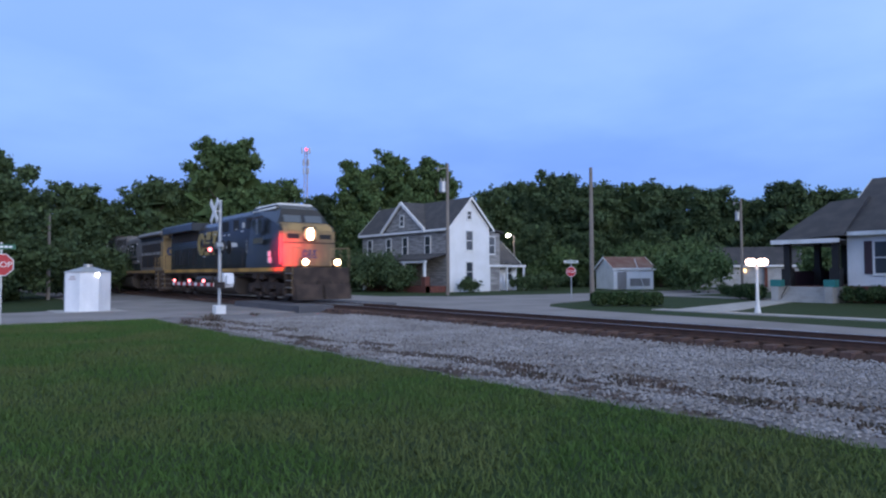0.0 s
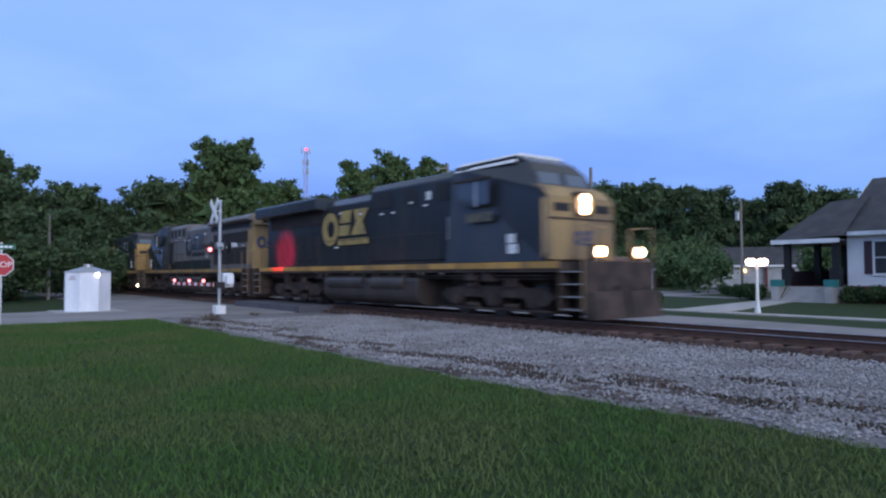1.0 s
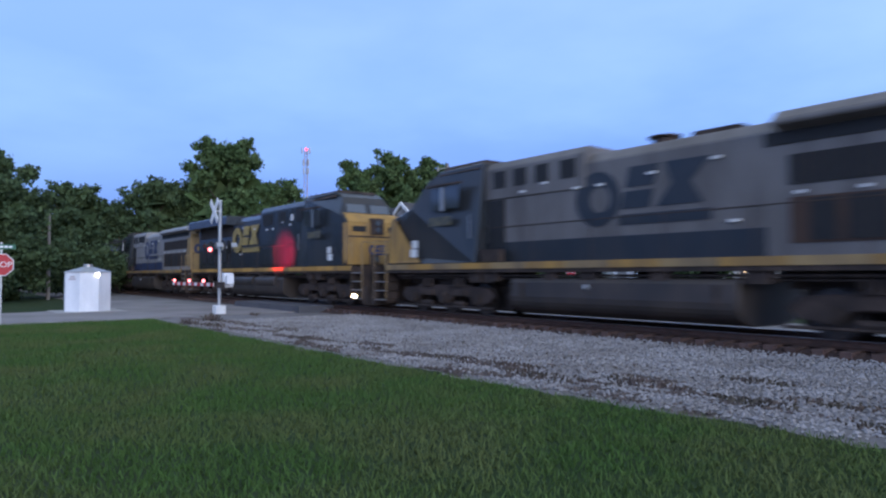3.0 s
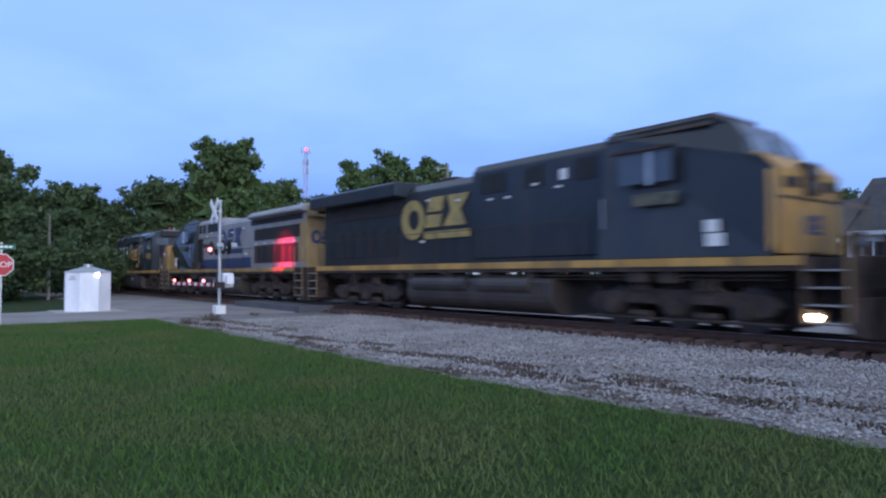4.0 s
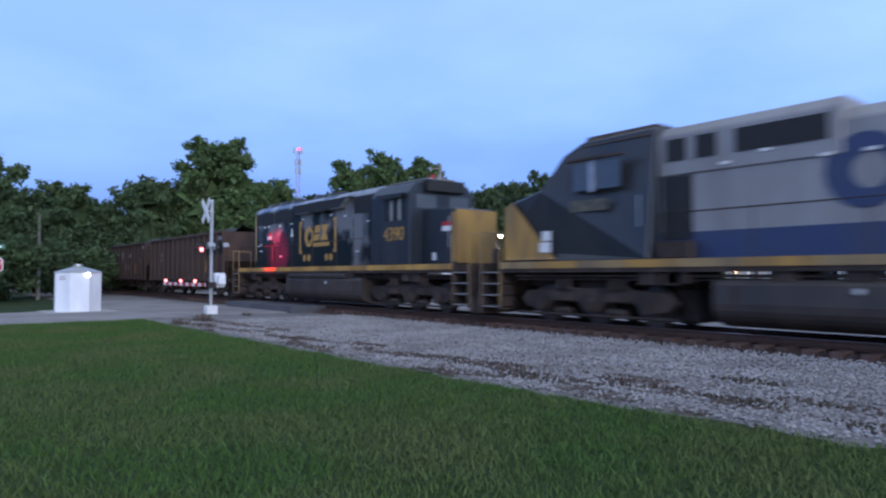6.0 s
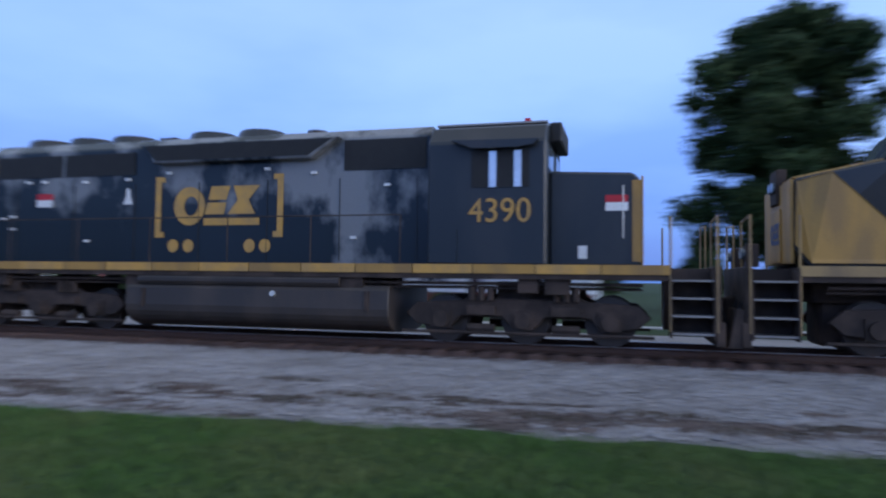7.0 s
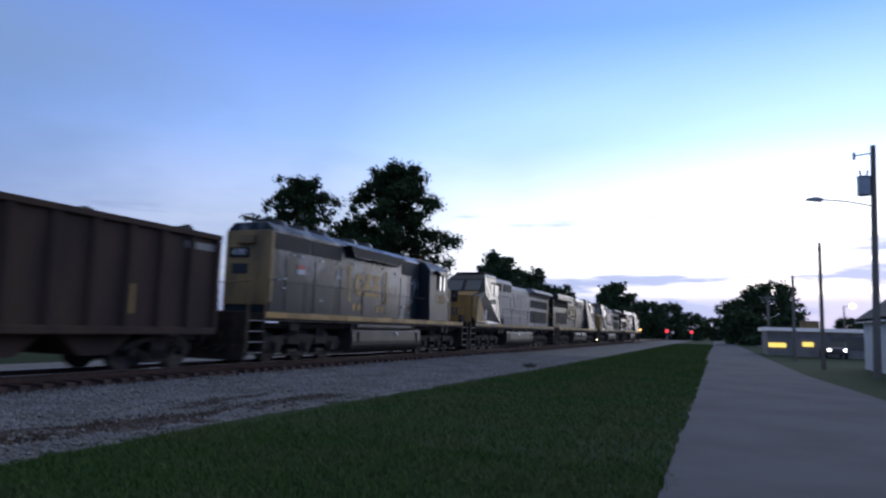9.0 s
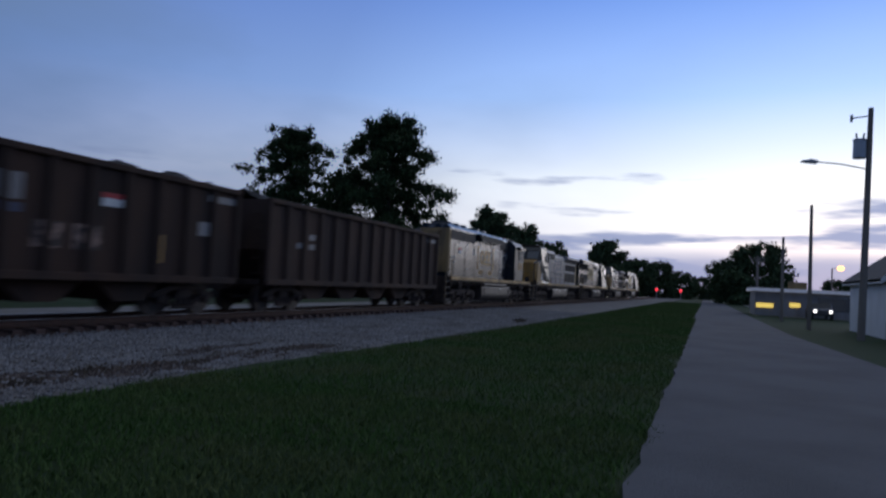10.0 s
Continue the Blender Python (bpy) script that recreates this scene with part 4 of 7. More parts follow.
def deck_and_tank(loco, rear, deck_end, stripe, tank, deck=1.65):
    bright = "logo_gold" if stripe == "yellow" else "yellow"
    bm = bmesh.new()
    bx(bm, rear, deck_end, -1.5, 1.5, deck - 0.28, deck)
    part("deck", bm, "under", loco)
    for s in (-1, 1):
        n = 14
        for i in range(n):
            a, b = rear + (deck_end - rear) * i / n, rear + (deck_end - rear) * (i + 1) / n
            part("side_sill", box(a + 0.012, b - 0.012, s * 1.5, s * 1.53, deck - 0.17, deck + 0.02), stripe if i % 2 else bright, loco, "yellow sill stripe panel")
    x0, x1 = tank
    bm = bmesh.new()
    curve = [(1.48 * math.cos(t) ** 0.55, 0.68 - 0.55 * math.sin(t) ** 0.8) for t in (math.pi / 2 * i / 8 for i in range(8))]
    o = [(-1.38, 1.2), (1.38, 1.2), (1.46, 1.08)] + curve + [(-y, z) for y, z in reversed(curve)] + [(-1.46, 1.08)]
    prism(bm, o, x0, x1, "x")
    part("fuel_tank", bm, "tank", loco, "grimy dark fuel tank", bevel=0.02)
    for s in (-1, 1):
        for x in (x0 + 0.5, x1 - 0.5):
            part("tank_strap", box(x - 0.05, x + 0.05, min(s * 1.46, s * 1.50), max(s * 1.46, s * 1.50), 0.62, 1.06), "under", loco)
        bm = bmesh.new()
        rod(bm, ((x0 + x1) / 2 + 0.6, s * 1.44, 0.95), ((x0 + x1) / 2 + 0.6, s * 1.53, 0.99), 0.07, 10)
        part("filler_cap", bm, "steel", loco, "pale filler cap")
    bm = bmesh.new()
    rng = random.Random(int(x1 * 10))
    for s in (-1, 1):
        for i in range(9):
            x = rng.uniform(-deck_end + 1, deck_end - 1)
            bx(bm, x - rng.uniform(0.1, 0.35), x + rng.uniform(0.1, 0.3), s * 1.05, s * 1.42, 1.05 + rng.uniform(0, 0.12), 1.37)
        rod(bm, (-deck_end + 0.5, s * 1.3, 1.27), (deck_end - 0.5, s * 1.3, 1.27), 0.035, 6)
        rod(bm, (-deck_end + 0.5, s * 1.2, 1.18), (deck_end - 0.5, s * 1.2, 1.18), 0.025, 6)
    part("piping", bm, "under", loco)


def windows(loco, name, x, w, z, h, y, mat="black", depth=0.02):
    for s in (-1, 1):
        part(name, box(x - w / 2, x + w / 2, s * y if s > 0 else -y - depth, s * y + depth if s > 0 else -y, z, z + h), mat, loco)


def ge_locomotive(label, body, lower, cab, nose, logo, end_paint, stripe, lit, kind):
    """A six-axle road locomotive with a wide cab at +x and overhanging radiators at -x. kind: 'new' or 'old'."""
    dk = 10.1
    loco = thing("locomotive", pose(0, 0, 0), label, "locomotive", "train")
    deck_and_tank(loco, -10.6, dk, stripe, (-3.6, 3.4))
    if kind == "new":
        for s in (-1, 1):
            for x0, x1 in ((-3.2, -0.3), (0.3, 2.6)):
                bm = bmesh.new()
                rod(bm, (x0, s * 1.29, 0.98), (x1, s * 1.29, 0.98), 0.29, 16)
                part("air_tank", bm, "tank", loco)
    steps_and_ends(loco, ((10.6, 11.75), (dk, 11.1)), "dull_yellow")
    for x in (-7.0, 7.0):
        six_wheel_truck(loco, x, True)
    handrails(loco, -10.4, 4.6, "under")
    for x in (-7.0, 7.0):
        part("truck_bolster", box(x - 2.7, x + 2.7, -0.62, 0.62, 0.98, 1.5), "under", loco, bevel=0.03)
        for dx in (-2.0, 0.0, 2.0):
            part("traction_motor", box(x + dx - 0.7, x + dx + 0.55, -0.5, 0.5, 0.14, 1.0), "under", loco, bevel=0.06)
    # long hood
    H = 4.38
    bm = bmesh.new()
    o = [(-0.98, 1.65), (0.98, 1.65), (0.98, H - 0.25), (0.72, H), (-0.72, H), (-0.98, H - 0.25)]
    prism(bm, o, -10.75, 5.0, "x")
    part("hood", bm, body, loco, bevel=0.03)
    if lower:
        for s in (-1, 1):
            part("lower_band", box(-4.0, 5.0, s * 0.98 if s > 0 else -0.998, 0.998 if s > 0 else -0.98, 1.66, 2.25), lower, loco, "blue band along the hood foot")
    # hood doors, seams and latches
    for s in (-1, 1):
        bm = bmesh.new()
        for i in range(19):
            x = -4.0 + i * 0.48
            bx(bm, x - 0.006, x + 0.006, s * 0.982 if s > 0 else -0.99, 0.99 if s > 0 else -0.982, 1.72, 3.55)
        bx(bm, -4.0, 4.9, s * 0.982 if s > 0 else -0.995, 0.995 if s > 0 else -0.982, 2.68, 2.70)
        tagged(part("hood_panelling", bm, body, loco), kind="stuff")
        for x, z in ((-2.9, 3.75), (-1.2, 3.62), (0.4, 3.5), (1.2, 3.5), (-3.3, 2.4), (2.4, 3.75), (3.3, 3.6)):
            part("lifting_lug", box(x - 0.1, x + 0.1, s * 0.985 if s > 0 else -1.06, 1.06 if s > 0 else -0.985, z, z + 0.06), "white", loco, "pale worn lug")
    # radiator section with overhanging wings
    rx0, rx1 = -11.3 if kind == "new" else -11.0, -4.3
    top = 4.52 if kind == "new" else 4.47
    bm = bmesh.new()
    o = [(-1.0, 3.98), (-1.52, 4.04), (-1.52, top - 0.04), (-1.46, top), (1.46, top), (1.52, top - 0.04), (1.52, 4.04), (1.0, 3.98)]
    if kind == "old":
        o = [(-1.0, 4.08), (-1.36, 4.17), (-1.36, top - 0.2), (-1.1, top), (1.1, top), (1.36, top - 0.2), (1.36, 4.17), (1.0, 4.08)]
    prism(bm, o, rx0, rx1, "x")
    part("radiator_wing", bm, body, loco, bevel=0.03)
    for s in (-1, 1):
        y0, y1 = (0.985, 1.01) if s > 0 else (-1.01, -0.985)
        # on the new kind the black band also paints the shade under the wing
        g0, g1 = (3.44, 3.97) if kind == "new" else (3.05, 3.62)
        part("radiator_grille", box(rx0 + 0.85, rx1 - 0.2, y0, y1, g0, g1), "black", loco, "dark radiator grille")
        if kind == "old":
            # black strip paints in the shade below the overhanging wing
            part("intake_slot", box(rx0 + 0.6, rx1 + 0.3, y0, y1, 3.84, 4.09), "black", loco, "black strip painted as the shade under the radiator wing")
            part("door_panel", box(-9.95, -4.5, y0, y1 - 0.01 if s > 0 else y1, 1.92, 2.8), "car_brown", loco, "grimy brown door panel")
            for x in (-9.6, -8.4, -7.2, -6.0, -4.8):
                part("latch", box(x, x + 0.16, min(s * 1.0, s * 1.04), max(s * 1.0, s * 1.04), 2.86, 2.92), "white", loco, "pale worn latch")
        z0, z1 = (2.0, 3.0) if kind == "new" else (1.97, 2.76)
        for i in range(6):
            x = -9.8 + i * 0.88
            part("vent_door", box(x, x + (0.5 if i % 2 else 0.66), y0, y1 + 0.008 if s > 0 else y1, z0, z1), "black", loco, "dark louvred door")
        bm = bmesh.new()
        for i in range(32):
            x = rx0 + 0.9 + i * 0.2
            if x < rx1 - 0.25:
                bx(bm, x, x + 0.02, y0 - 0.016 * (s < 0), y1 + 0.012 * (s > 0), g0, g1)
        tagged(part("grille_mesh", bm, "under", loco), kind="stuff")
    # painted end of the long hood
    bm = bmesh.new()
    bx(bm, -10.81, -10.75, -0.98, 0.98, 1.66, 4.2)
    bx(bm, rx0 - 0.06, rx0, -1.05, 1.05, 3.9, top - 0.05)
    part("hood_end", bm, end_paint, loco, "yellow end of the long hood" if kind == "old" else "", bevel=0.01)
    for s in (-1, 1) if kind == "old" else ():
        part("end_corner", box(-10.75, -10.0, 0.985 if s > 0 else -0.99, 0.99 if s > 0 else -0.985, 1.9, 3.7), end_paint, loco)
    mark(loco, pose(-10.815, 0.75, 2.7, 90, 0, -90), 1.5, 0.62, "mid_blue" if body != "blue" else "logo_yellow", "painted mark on the hood end")
    # roof gear
    bm = bmesh.new()
    rod(bm, (-0.9, 0, H), (-0.9, 0, H + 0.22), 0.3, 14)
    rod(bm, (-0.9, 0, H + 0.22), (-0.9, 0, H + 0.26), 0.42, 14)
    part("exhaust_stack", bm, "under", loco)
    part("roof_hatch", box(-3.2, -2.0, -0.5, 0.5, H, H + 0.14), "under", loco)
    # dynamic brake and blower section behind the cab
    bm = bmesh.new()
    if kind == "new":
        prism(bm, [(-1.03, 1.8), (1.03, 1.8), (1.03, 4.4), (0.85, 4.62), (-0.85, 4.62), (-1.03, 4.4)], -0.45, 5.0, "x")
        part("brake_housing", bm, body, loco, bevel=0.03)
        for x, w in ((0.55, 1.15), (2.35, 0.75), (4.3, 0.7)):
            windows(loco, "brake_grille", x, w, 3.72, 0.55, 1.035, "black", 0.02)
        windows(loco, "placard", 3.5, 0.25, 3.8, 0.28, 1.035, "white")
    else:
        prism(bm, [(-1.03, 3.5), (1.03, 3.5), (1.03, 4.4), (0.85, 4.60), (-0.85, 4.60), (-1.03, 4.4)], 0.9, 5.0, "x")
        part("brake_housing", bm, body, loco, bevel=0.03)
        for x, w in ((2.1, 1.9), (3.75, 0.5), (4.5, 0.5)) if lower == "mid_blue" else ((1.5, 0.55), (2.5, 0.5), (3.4, 0.5), (4.3, 0.5)):
            windows(loco, "brake_grille", x, w, 3.82, 0.48, 1.035, "black", 0.02)
        windows(loco, "equipment_door", 4.5, 0.75, 2.1, 1.38, 1.0, "black", 0.03)
        windows(loco, "battery_box", 4.4, 0.9, 1.7, 0.35, 1.2, "under", 0.2)
    # cab
    bm = bmesh.new()
    nx = 9.6 if kind == "new" else 10.15
    o = [(5.0, 1.65), (nx - 0.25, 1.65), (nx, 2.0), (nx - 0.05, 3.22), (8.45, 3.5), (7.8, 4.32), (7.3, 4.62), (5.0, 4.66)]
    if kind == "new":
        o = [(5.0, 1.65), (nx - 0.1, 1.65), (nx, 1.9), (nx - 0.04, 3.38), (nx - 0.3, 3.62), (8.95, 3.74), (8.78, 4.16), (8.5, 4.46), (8.0, 4.68), (5.0, 4.66)]
    prism(bm, o, -1.5, 1.5, "y")
    bmesh.ops.recalc_face_normals(bm, faces=bm.faces)
    # the roof and the nose draw in towards the middle line
    for v in bm.verts:
        if kind == "new" and v.co.x > 8.4 and v.co.z > 3.7:
            v.co.y *= 0.66 if v.co.z > 4.3 else 0.8 if v.co.z > 4.0 else 0.93
        elif v.co.z > 4.5:
            v.co.y *= 0.72
        elif v.co.z > 4.3:
            v.co.y *= 0.85
        elif v.co.x > nx - 0.1:
            v.co.y *= 0.96 if kind == "new" else 0.84
    part("cab", bm, cab, loco, bevel=0.04)
    # white paints the sky's reflection onto the lead engine's roof
    part("cab_roof", prism_roof(8.0 if kind == "new" else 7.25), "white" if lit else "under", loco, "pale cab roof" if lit else "", bevel=0.02)
    # painted nose front
    bm = bmesh.new()
    w = 1.42 if kind == "new" else 1.22
    bx(bm, nx - 0.02, nx + 0.04, -w, w, 1.72, 3.36 if kind == "new" else 3.2)
    if kind == "new":
        prism(bm, [(nx - 0.04, 3.37), (nx - 0.3, 3.615), (nx - 0.3, 3.655), (nx + 0.03, 3.37)], -1.36, 1.36, "y")
        prism(bm, [(nx - 0.3, 3.615), (9.0, 3.735), (9.0, 3.775), (nx - 0.3, 3.655)], -1.30, 1.30, "y")
    else:
        prism(bm, [(nx - 0.04, 3.2), (8.62, 3.49), (8.62, 3.53), (nx, 3.24)], -1.18, 1.18, "y")
    part("nose_front", bm, nose, loco, "yellow nose front", bevel=0.015)
    for s in (-1, 1):
        bm = bmesh.new()
        prism(bm, [(nx - 0.14, 1.76), (nx - 0.1, 1.76), (nx - 0.03, 1.95), (nx - 0.06, 3.30), (nx - 0.14, 3.36)] if kind == "new" else [(7.9, 1.72), (nx - 0.25, 1.72), (nx - 0.02, 2.05), (nx - 0.06, 3.16), (nx - 0.6, 3.28)], s * 1.503, s * 1.515, "y")
        for v in bm.verts:
            if v.co.x > nx - 0.1:
                v.co.y *= 0.965 if kind == "new" else 0.845
        part("nose_side", bm, nose, loco)
        # side windows and mirror
        y0, y1 = (1.505, 1.52) if s > 0 else (-1.52, -1.505)
        part("cab_window", box(5.75, 6.55, y0, y1, 3.35, 4.0), "window", loco)
        part("cab_window", box(6.7, 7.25, y0, y1, 3.35, 4.0), "window", loco)
        # pale steel post doubles as a painted reflection in the panes
        part("window_frame", box(6.55, 6.70, y0, y1 + 0.03 * s if s > 0 else y1, 3.3, 4.05), "steel", loco, "bright window post standing in for the pane's reflection")
        part("cab_visor", box(5.6, 7.4, y0 if s > 0 else y0 - 0.12, y1 + 0.12 if s > 0 else y1, 4.06, 4.12), "under", loco)
        part("cab_placard", box(8.05, 8.38, y0, y1, 2.19, 2.44), "white", loco, "white data placard")
        part("cab_placard", box(8.07, 8.48, y0, y1, 1.9, 2.16), "white", loco, "white data placard")
        part("cab_number", box(6.15, 7.35, y0, y1, 2.85, 3.12), "faint_yellow", loco, "faded number panel")
        part("cab_door_handle", box(5.2, 5.24, y0, y1, 2.4, 3.1), "steel", loco)
    # windscreen
    for s in (-1, 1):
        bm = bmesh.new()
        prism(bm, [(8.90, 3.80), (8.96, 3.80), (8.82, 4.14), (8.76, 4.14)] if kind == "new" else [(8.40, 3.60), (8.45, 3.60), (7.95, 4.22), (7.90, 4.22)], s * 0.12, s * (1.05 if kind == "new" else 1.12), "y")
        part("windscreen", bm, "clear", loco, bevel=0.0)
    # lights: two in the nose, two at the deck
    bm = bmesh.new()
    hr = 0.135 if lit else 0.10
    hz = 3.22 if kind == "new" else 3.18
    for dy, dz in ((0, -0.13), (0, 0.13)) if kind == "new" else ((-0.14, 0), (0.14, 0)):
        rod(bm, (nx, dy, hz + dz), (nx + 0.16, dy, hz + dz), hr, 14)
    part("headlight", bm, "headlight" if lit else "clear", loco, "lit headlight" if lit else "unlit headlight")
    # glowing discs behind the lenses stand in for the lamps' glare
    if lit:
        bm = bmesh.new()
        rod(bm, (nx + 0.10, 0, hz), (nx + 0.14, 0, hz), 0.30, 20)
        part("headlight_reflector", bm, "reflector", loco, "glowing disc standing in for the headlight glare")
        for s in (-1, 1):
            bm = bmesh.new()
            rod(bm, (10.93, s * 0.85, 1.90), (10.95, s * 0.85, 1.90), 0.16, 16)
            part("ditch_light_reflector", bm, "reflector", loco, "glowing disc standing in for the ditch light glare")
    part("headlight_frame", box(nx - 0.1, nx + 0.10, -0.32, 0.32, hz - 0.33, hz + 0.33), "under", loco, bevel=0.02)
    if kind == "new":
        part("nose_band", box(nx + 0.042, nx + 0.055, -1.4, 1.4, 2.78, 2.84), "under", loco, "dark grab rail across the nose")
        part("number_plate", box(nx + 0.042, nx + 0.06, 0.55, 1.2, 3.0, 3.22), "black", loco, "dark number board")
        part("number_plate", box(nx + 0.042, nx + 0.06, -1.2, -0.55, 3.0, 3.22), "black", loco, "dark number board")
    for s in (-1, 1):
        bm = bmesh.new()
        rod(bm, (10.92, s * 0.85, 1.90), (11.02, s * 0.85, 1.90), 0.11 if lit else 0.1, 12)
        part("ditch_light", bm, "ditch" if lit else "clear", loco, "lit ditch light" if lit else "unlit ditch light")
        part("ditch_light_box", box(10.7, 10.93, s * 0.85 - 0.16, s * 0.85 + 0.16, 1.66, 2.08), "under", loco, bevel=0.02)
    bm = bmesh.new()
    bx(bm, nx + 0.045, nx + 0.07, -0.45, 0.45, 1.75, 2.75)
    part("nose_door", bm, nose, loco, bevel=0.01)
    mark(loco, pose(nx + 0.075, -0.4, 2.1, 90, 0, 90), 0.8, 0.4, "mid_blue", "painted mark on the nose")
    bm = bmesh.new()
    for s in (-1, 1):
        prism(bm, [(11.06, 0.12), (11.32, 0.12), (11.16, 0.85), (11.02, 0.85)], s * 0.05, s * 1.45, "y")
    part("snow_plough", bm, "under", loco)
    # the railway's mark on the hood
    sides(loco, lambda m: mark(loco, m @ pose(-4.6 if m[1][3] < 0 else (-1.25 if kind == "old" else 0.6), 2.5, 0.052 if kind == "new" else 0.012), 4.0, 1.36, logo, "large painted railway mark on the hood"), 0.985)
    return loco


def prism_roof(end):
    bm = bmesh.new()
    prism(bm, [(-1.15, 4.47), (-0.9, 4.77), (0.9, 4.77), (1.15, 4.47)], 5.1, end, "x")
    return bm


def emd_locomotive():
    """A high-nosed hood unit of an older make: narrow hood, three roof fans, small cab."""
    dk = 9.08
    loco = thing("locomotive", pose(0, 0, 0), "worn dark blue diesel locomotive with gold lettering and yellow sill", "locomotive", "train")
    deck_and_tank(loco, -dk, dk, "yellow", (-3.35, 3.35))
    for s in (-1, 1):
        bm = bmesh.new()
        rod(bm, (-3.0, s * 1.36, 1.28), (2.2, s * 1.36, 1.28), 0.15, 12)
        part("air_tank", bm, "tank", loco)
    steps_and_ends(loco, ((dk, 10.5), (dk, 10.5)), "dull_yellow")
    for x in (-6.2, 6.2):
        six_wheel_truck(loco, x, True)
    handrails(loco, -dk + 0.1, 3.6, "under")
    H = 4.57
    bm = bmesh.new()
    prism(bm, [(-0.95, 1.65), (0.95, 1.65), (0.95, H - 0.22), (0.7, H), (-0.7, H), (-0.95, H - 0.22)], -8.2, 4.1, "x")
    part("hood", bm, "blue_worn", loco, bevel=0.03)
    # flared dynamic brake section
    bm = bmesh.new()
    prism(bm, [(-3.3, 4.36), (2.0, 4.36), (1.3, 3.92), (-2.9, 3.92)], -1.22, 1.22, "y")
    part("brake_flare", bm, "blue_worn", loco, bevel=0.03)
    for s in (-1, 1):
        y0, y1 = (0.955, 0.975) if s > 0 else (-0.975, -0.955)
        part("radiator_grille", box(-8.0, -5.85, y0, y1, 3.72, 4.24), "black", loco, "dark radiator grille")
        part("radiator_grille", box(-5.75, -3.6, y0, y1, 3.72, 4.24), "black", loco, "dark radiator grille")
        part("intake_grille", box(2.05, 4.0, y0, y1, 3.66, 4.3), "black", loco, "dark intake grille")
        y2, y3 = (1.222, 1.235) if s > 0 else (-1.235, -1.222)
        bm = bmesh.new()
        prism(bm, [(-3.15, 4.32), (1.85, 4.32), (1.25, 3.97), (-2.8, 3.97)], y2, y3, "y")
        part("brake_grille", bm, "black", loco)
        bm = bmesh.new()
        for i in range(7):
            x = -7.3 + i * 1.85
            bx(bm, x - 0.006, x + 0.006, y0, y1 - 0.006 if s > 0 else y1, 1.75, 3.5)
        tagged(part("hood_panelling", bm, "blue", loco), kind="stuff")
        for x, z in ((-6.9, 3.58), (-6.4, 3.58), (-5.1, 3.55), (-3.8, 3.58), (-5.0, 2.15), (1.3, 3.6), (3.1, 3.3), (2.3, 2.2), (0.1, 3.72), (-2.6, 3.7), (-7.7, 2.7), (-7.4, 2.75), (-7.4, 2.45)):
            part("lifting_lug", box(x - 0.07, x + 0.07, y0 if s > 0 else y0 - 0.03, y1 + 0.03 if s > 0 else y1, z, z + 0.055), "white", loco, "pale worn lug")
        part("flag_placard", box(-6.62, -6.14, y0, y1, 3.0, 3.17), "white", loco, "white placard")
        part("flag_placard", box(-6.62, -6.14, y0, y1, 3.174, 3.32), "sign_red", loco, "red placard")
        bm = bmesh.new()
        prism(bm, [(-3.93, 3.03), (-3.67, 3.03), (-3.74, 3.22), (-3.76, 3.4), (-3.84, 3.4), (-3.86, 3.22)], y0, y1, "y")
        part("stencil", bm, "white", loco, "white stencilled mark")
    for s, m in ((-1, pose(0, -0.957, 0, 90, 0, 0)), (1, pose(0, 0.957, 0, 90, 0, 180))):
        mark(loco, m @ pose(-2.45 if s < 0 else 0.15, 2.52, 0.004), 2.35, 0.88, "logo_gold", "gold painted railway mark")
        pieces = []
        for a, b in ((-2.98, 0.22), (0.52, -0.22)):
            bm = bmesh.new()
            pieces.append(("emblem_bracket", bm))
            prism(bm, [(a, 2.25), (a + b * 1.15, 2.25), (a + b * 1.15, 2.38), (a + b * 0.7, 2.38), (a + b * 0.7, 3.52), (a + b * 1.15, 3.52), (a + b * 1.15, 3.64), (a, 3.64)], 0.0, 0.008, "z")
        for x in (-2.45, -2.02, -0.35, 0.06):
            bm = bmesh.new()
            pieces.append(("emblem_disc", bm))
            rod(bm, (x, 2.06, 0.0), (x, 2.06, 0.008), 0.15, 14)
        for name, bm in pieces:
            ob = part(name, bm, "logo_gold", loco, "gold painted emblem piece")
            ob.matrix_basis = m @ (pose(0, 0, 0.004) if s < 0 else pose(2.46, 0, 0.004))
    # roof fans and gear
    for x in (-7.1, -5.75, -4.4, -2.0, -0.6):
        bm = bmesh.new()
        rod(bm, (x, 0, H), (x, 0, H + 0.17), 0.66, 24, 0.58)
        rod(bm, (x, 0, H + 0.17), (x, 0, H + 0.19), 0.54, 24)
        part("roof_fan", bm, "blue", loco, "round roof fan")
    bm = bmesh.new()
    part("roof_hatch", box(-3.4, -2.9, -0.35, 0.35, H, H + 0.12), "under", loco)
    rod(bm, (0.9, 0, H), (0.9, 0, H + 0.16), 0.26, 12)
    part("exhaust_stack", bm, "under", loco)
    # yellow rear end
    bm = bmesh.new()
    bx(bm, -8.26, -8.2, -0.95, 0.95, 1.9, 4.3)
    bx(bm, -8.45, -8.26, -0.35, 0.35, 3.85, 4.15)
    part("hood_end", bm, "dull_yellow", loco, "sooty yellow hood end", bevel=0.02)
    for s in (-1, 1):
        part("end_corner", box(-8.2, -8.02, 0.955 if s > 0 else -0.96, 0.96 if s > 0 else -0.955, 2.0, 4.25), "dull_yellow", loco)
    part("number_board", box(-8.30, -8.262, -0.1, 0.75, 3.42, 3.74), "black", loco, "dark number board")
    writing("number", "4390", 0.3, "sign_white", loco, pose(-8.306, 0.325, 3.58, 90, 0, -90))
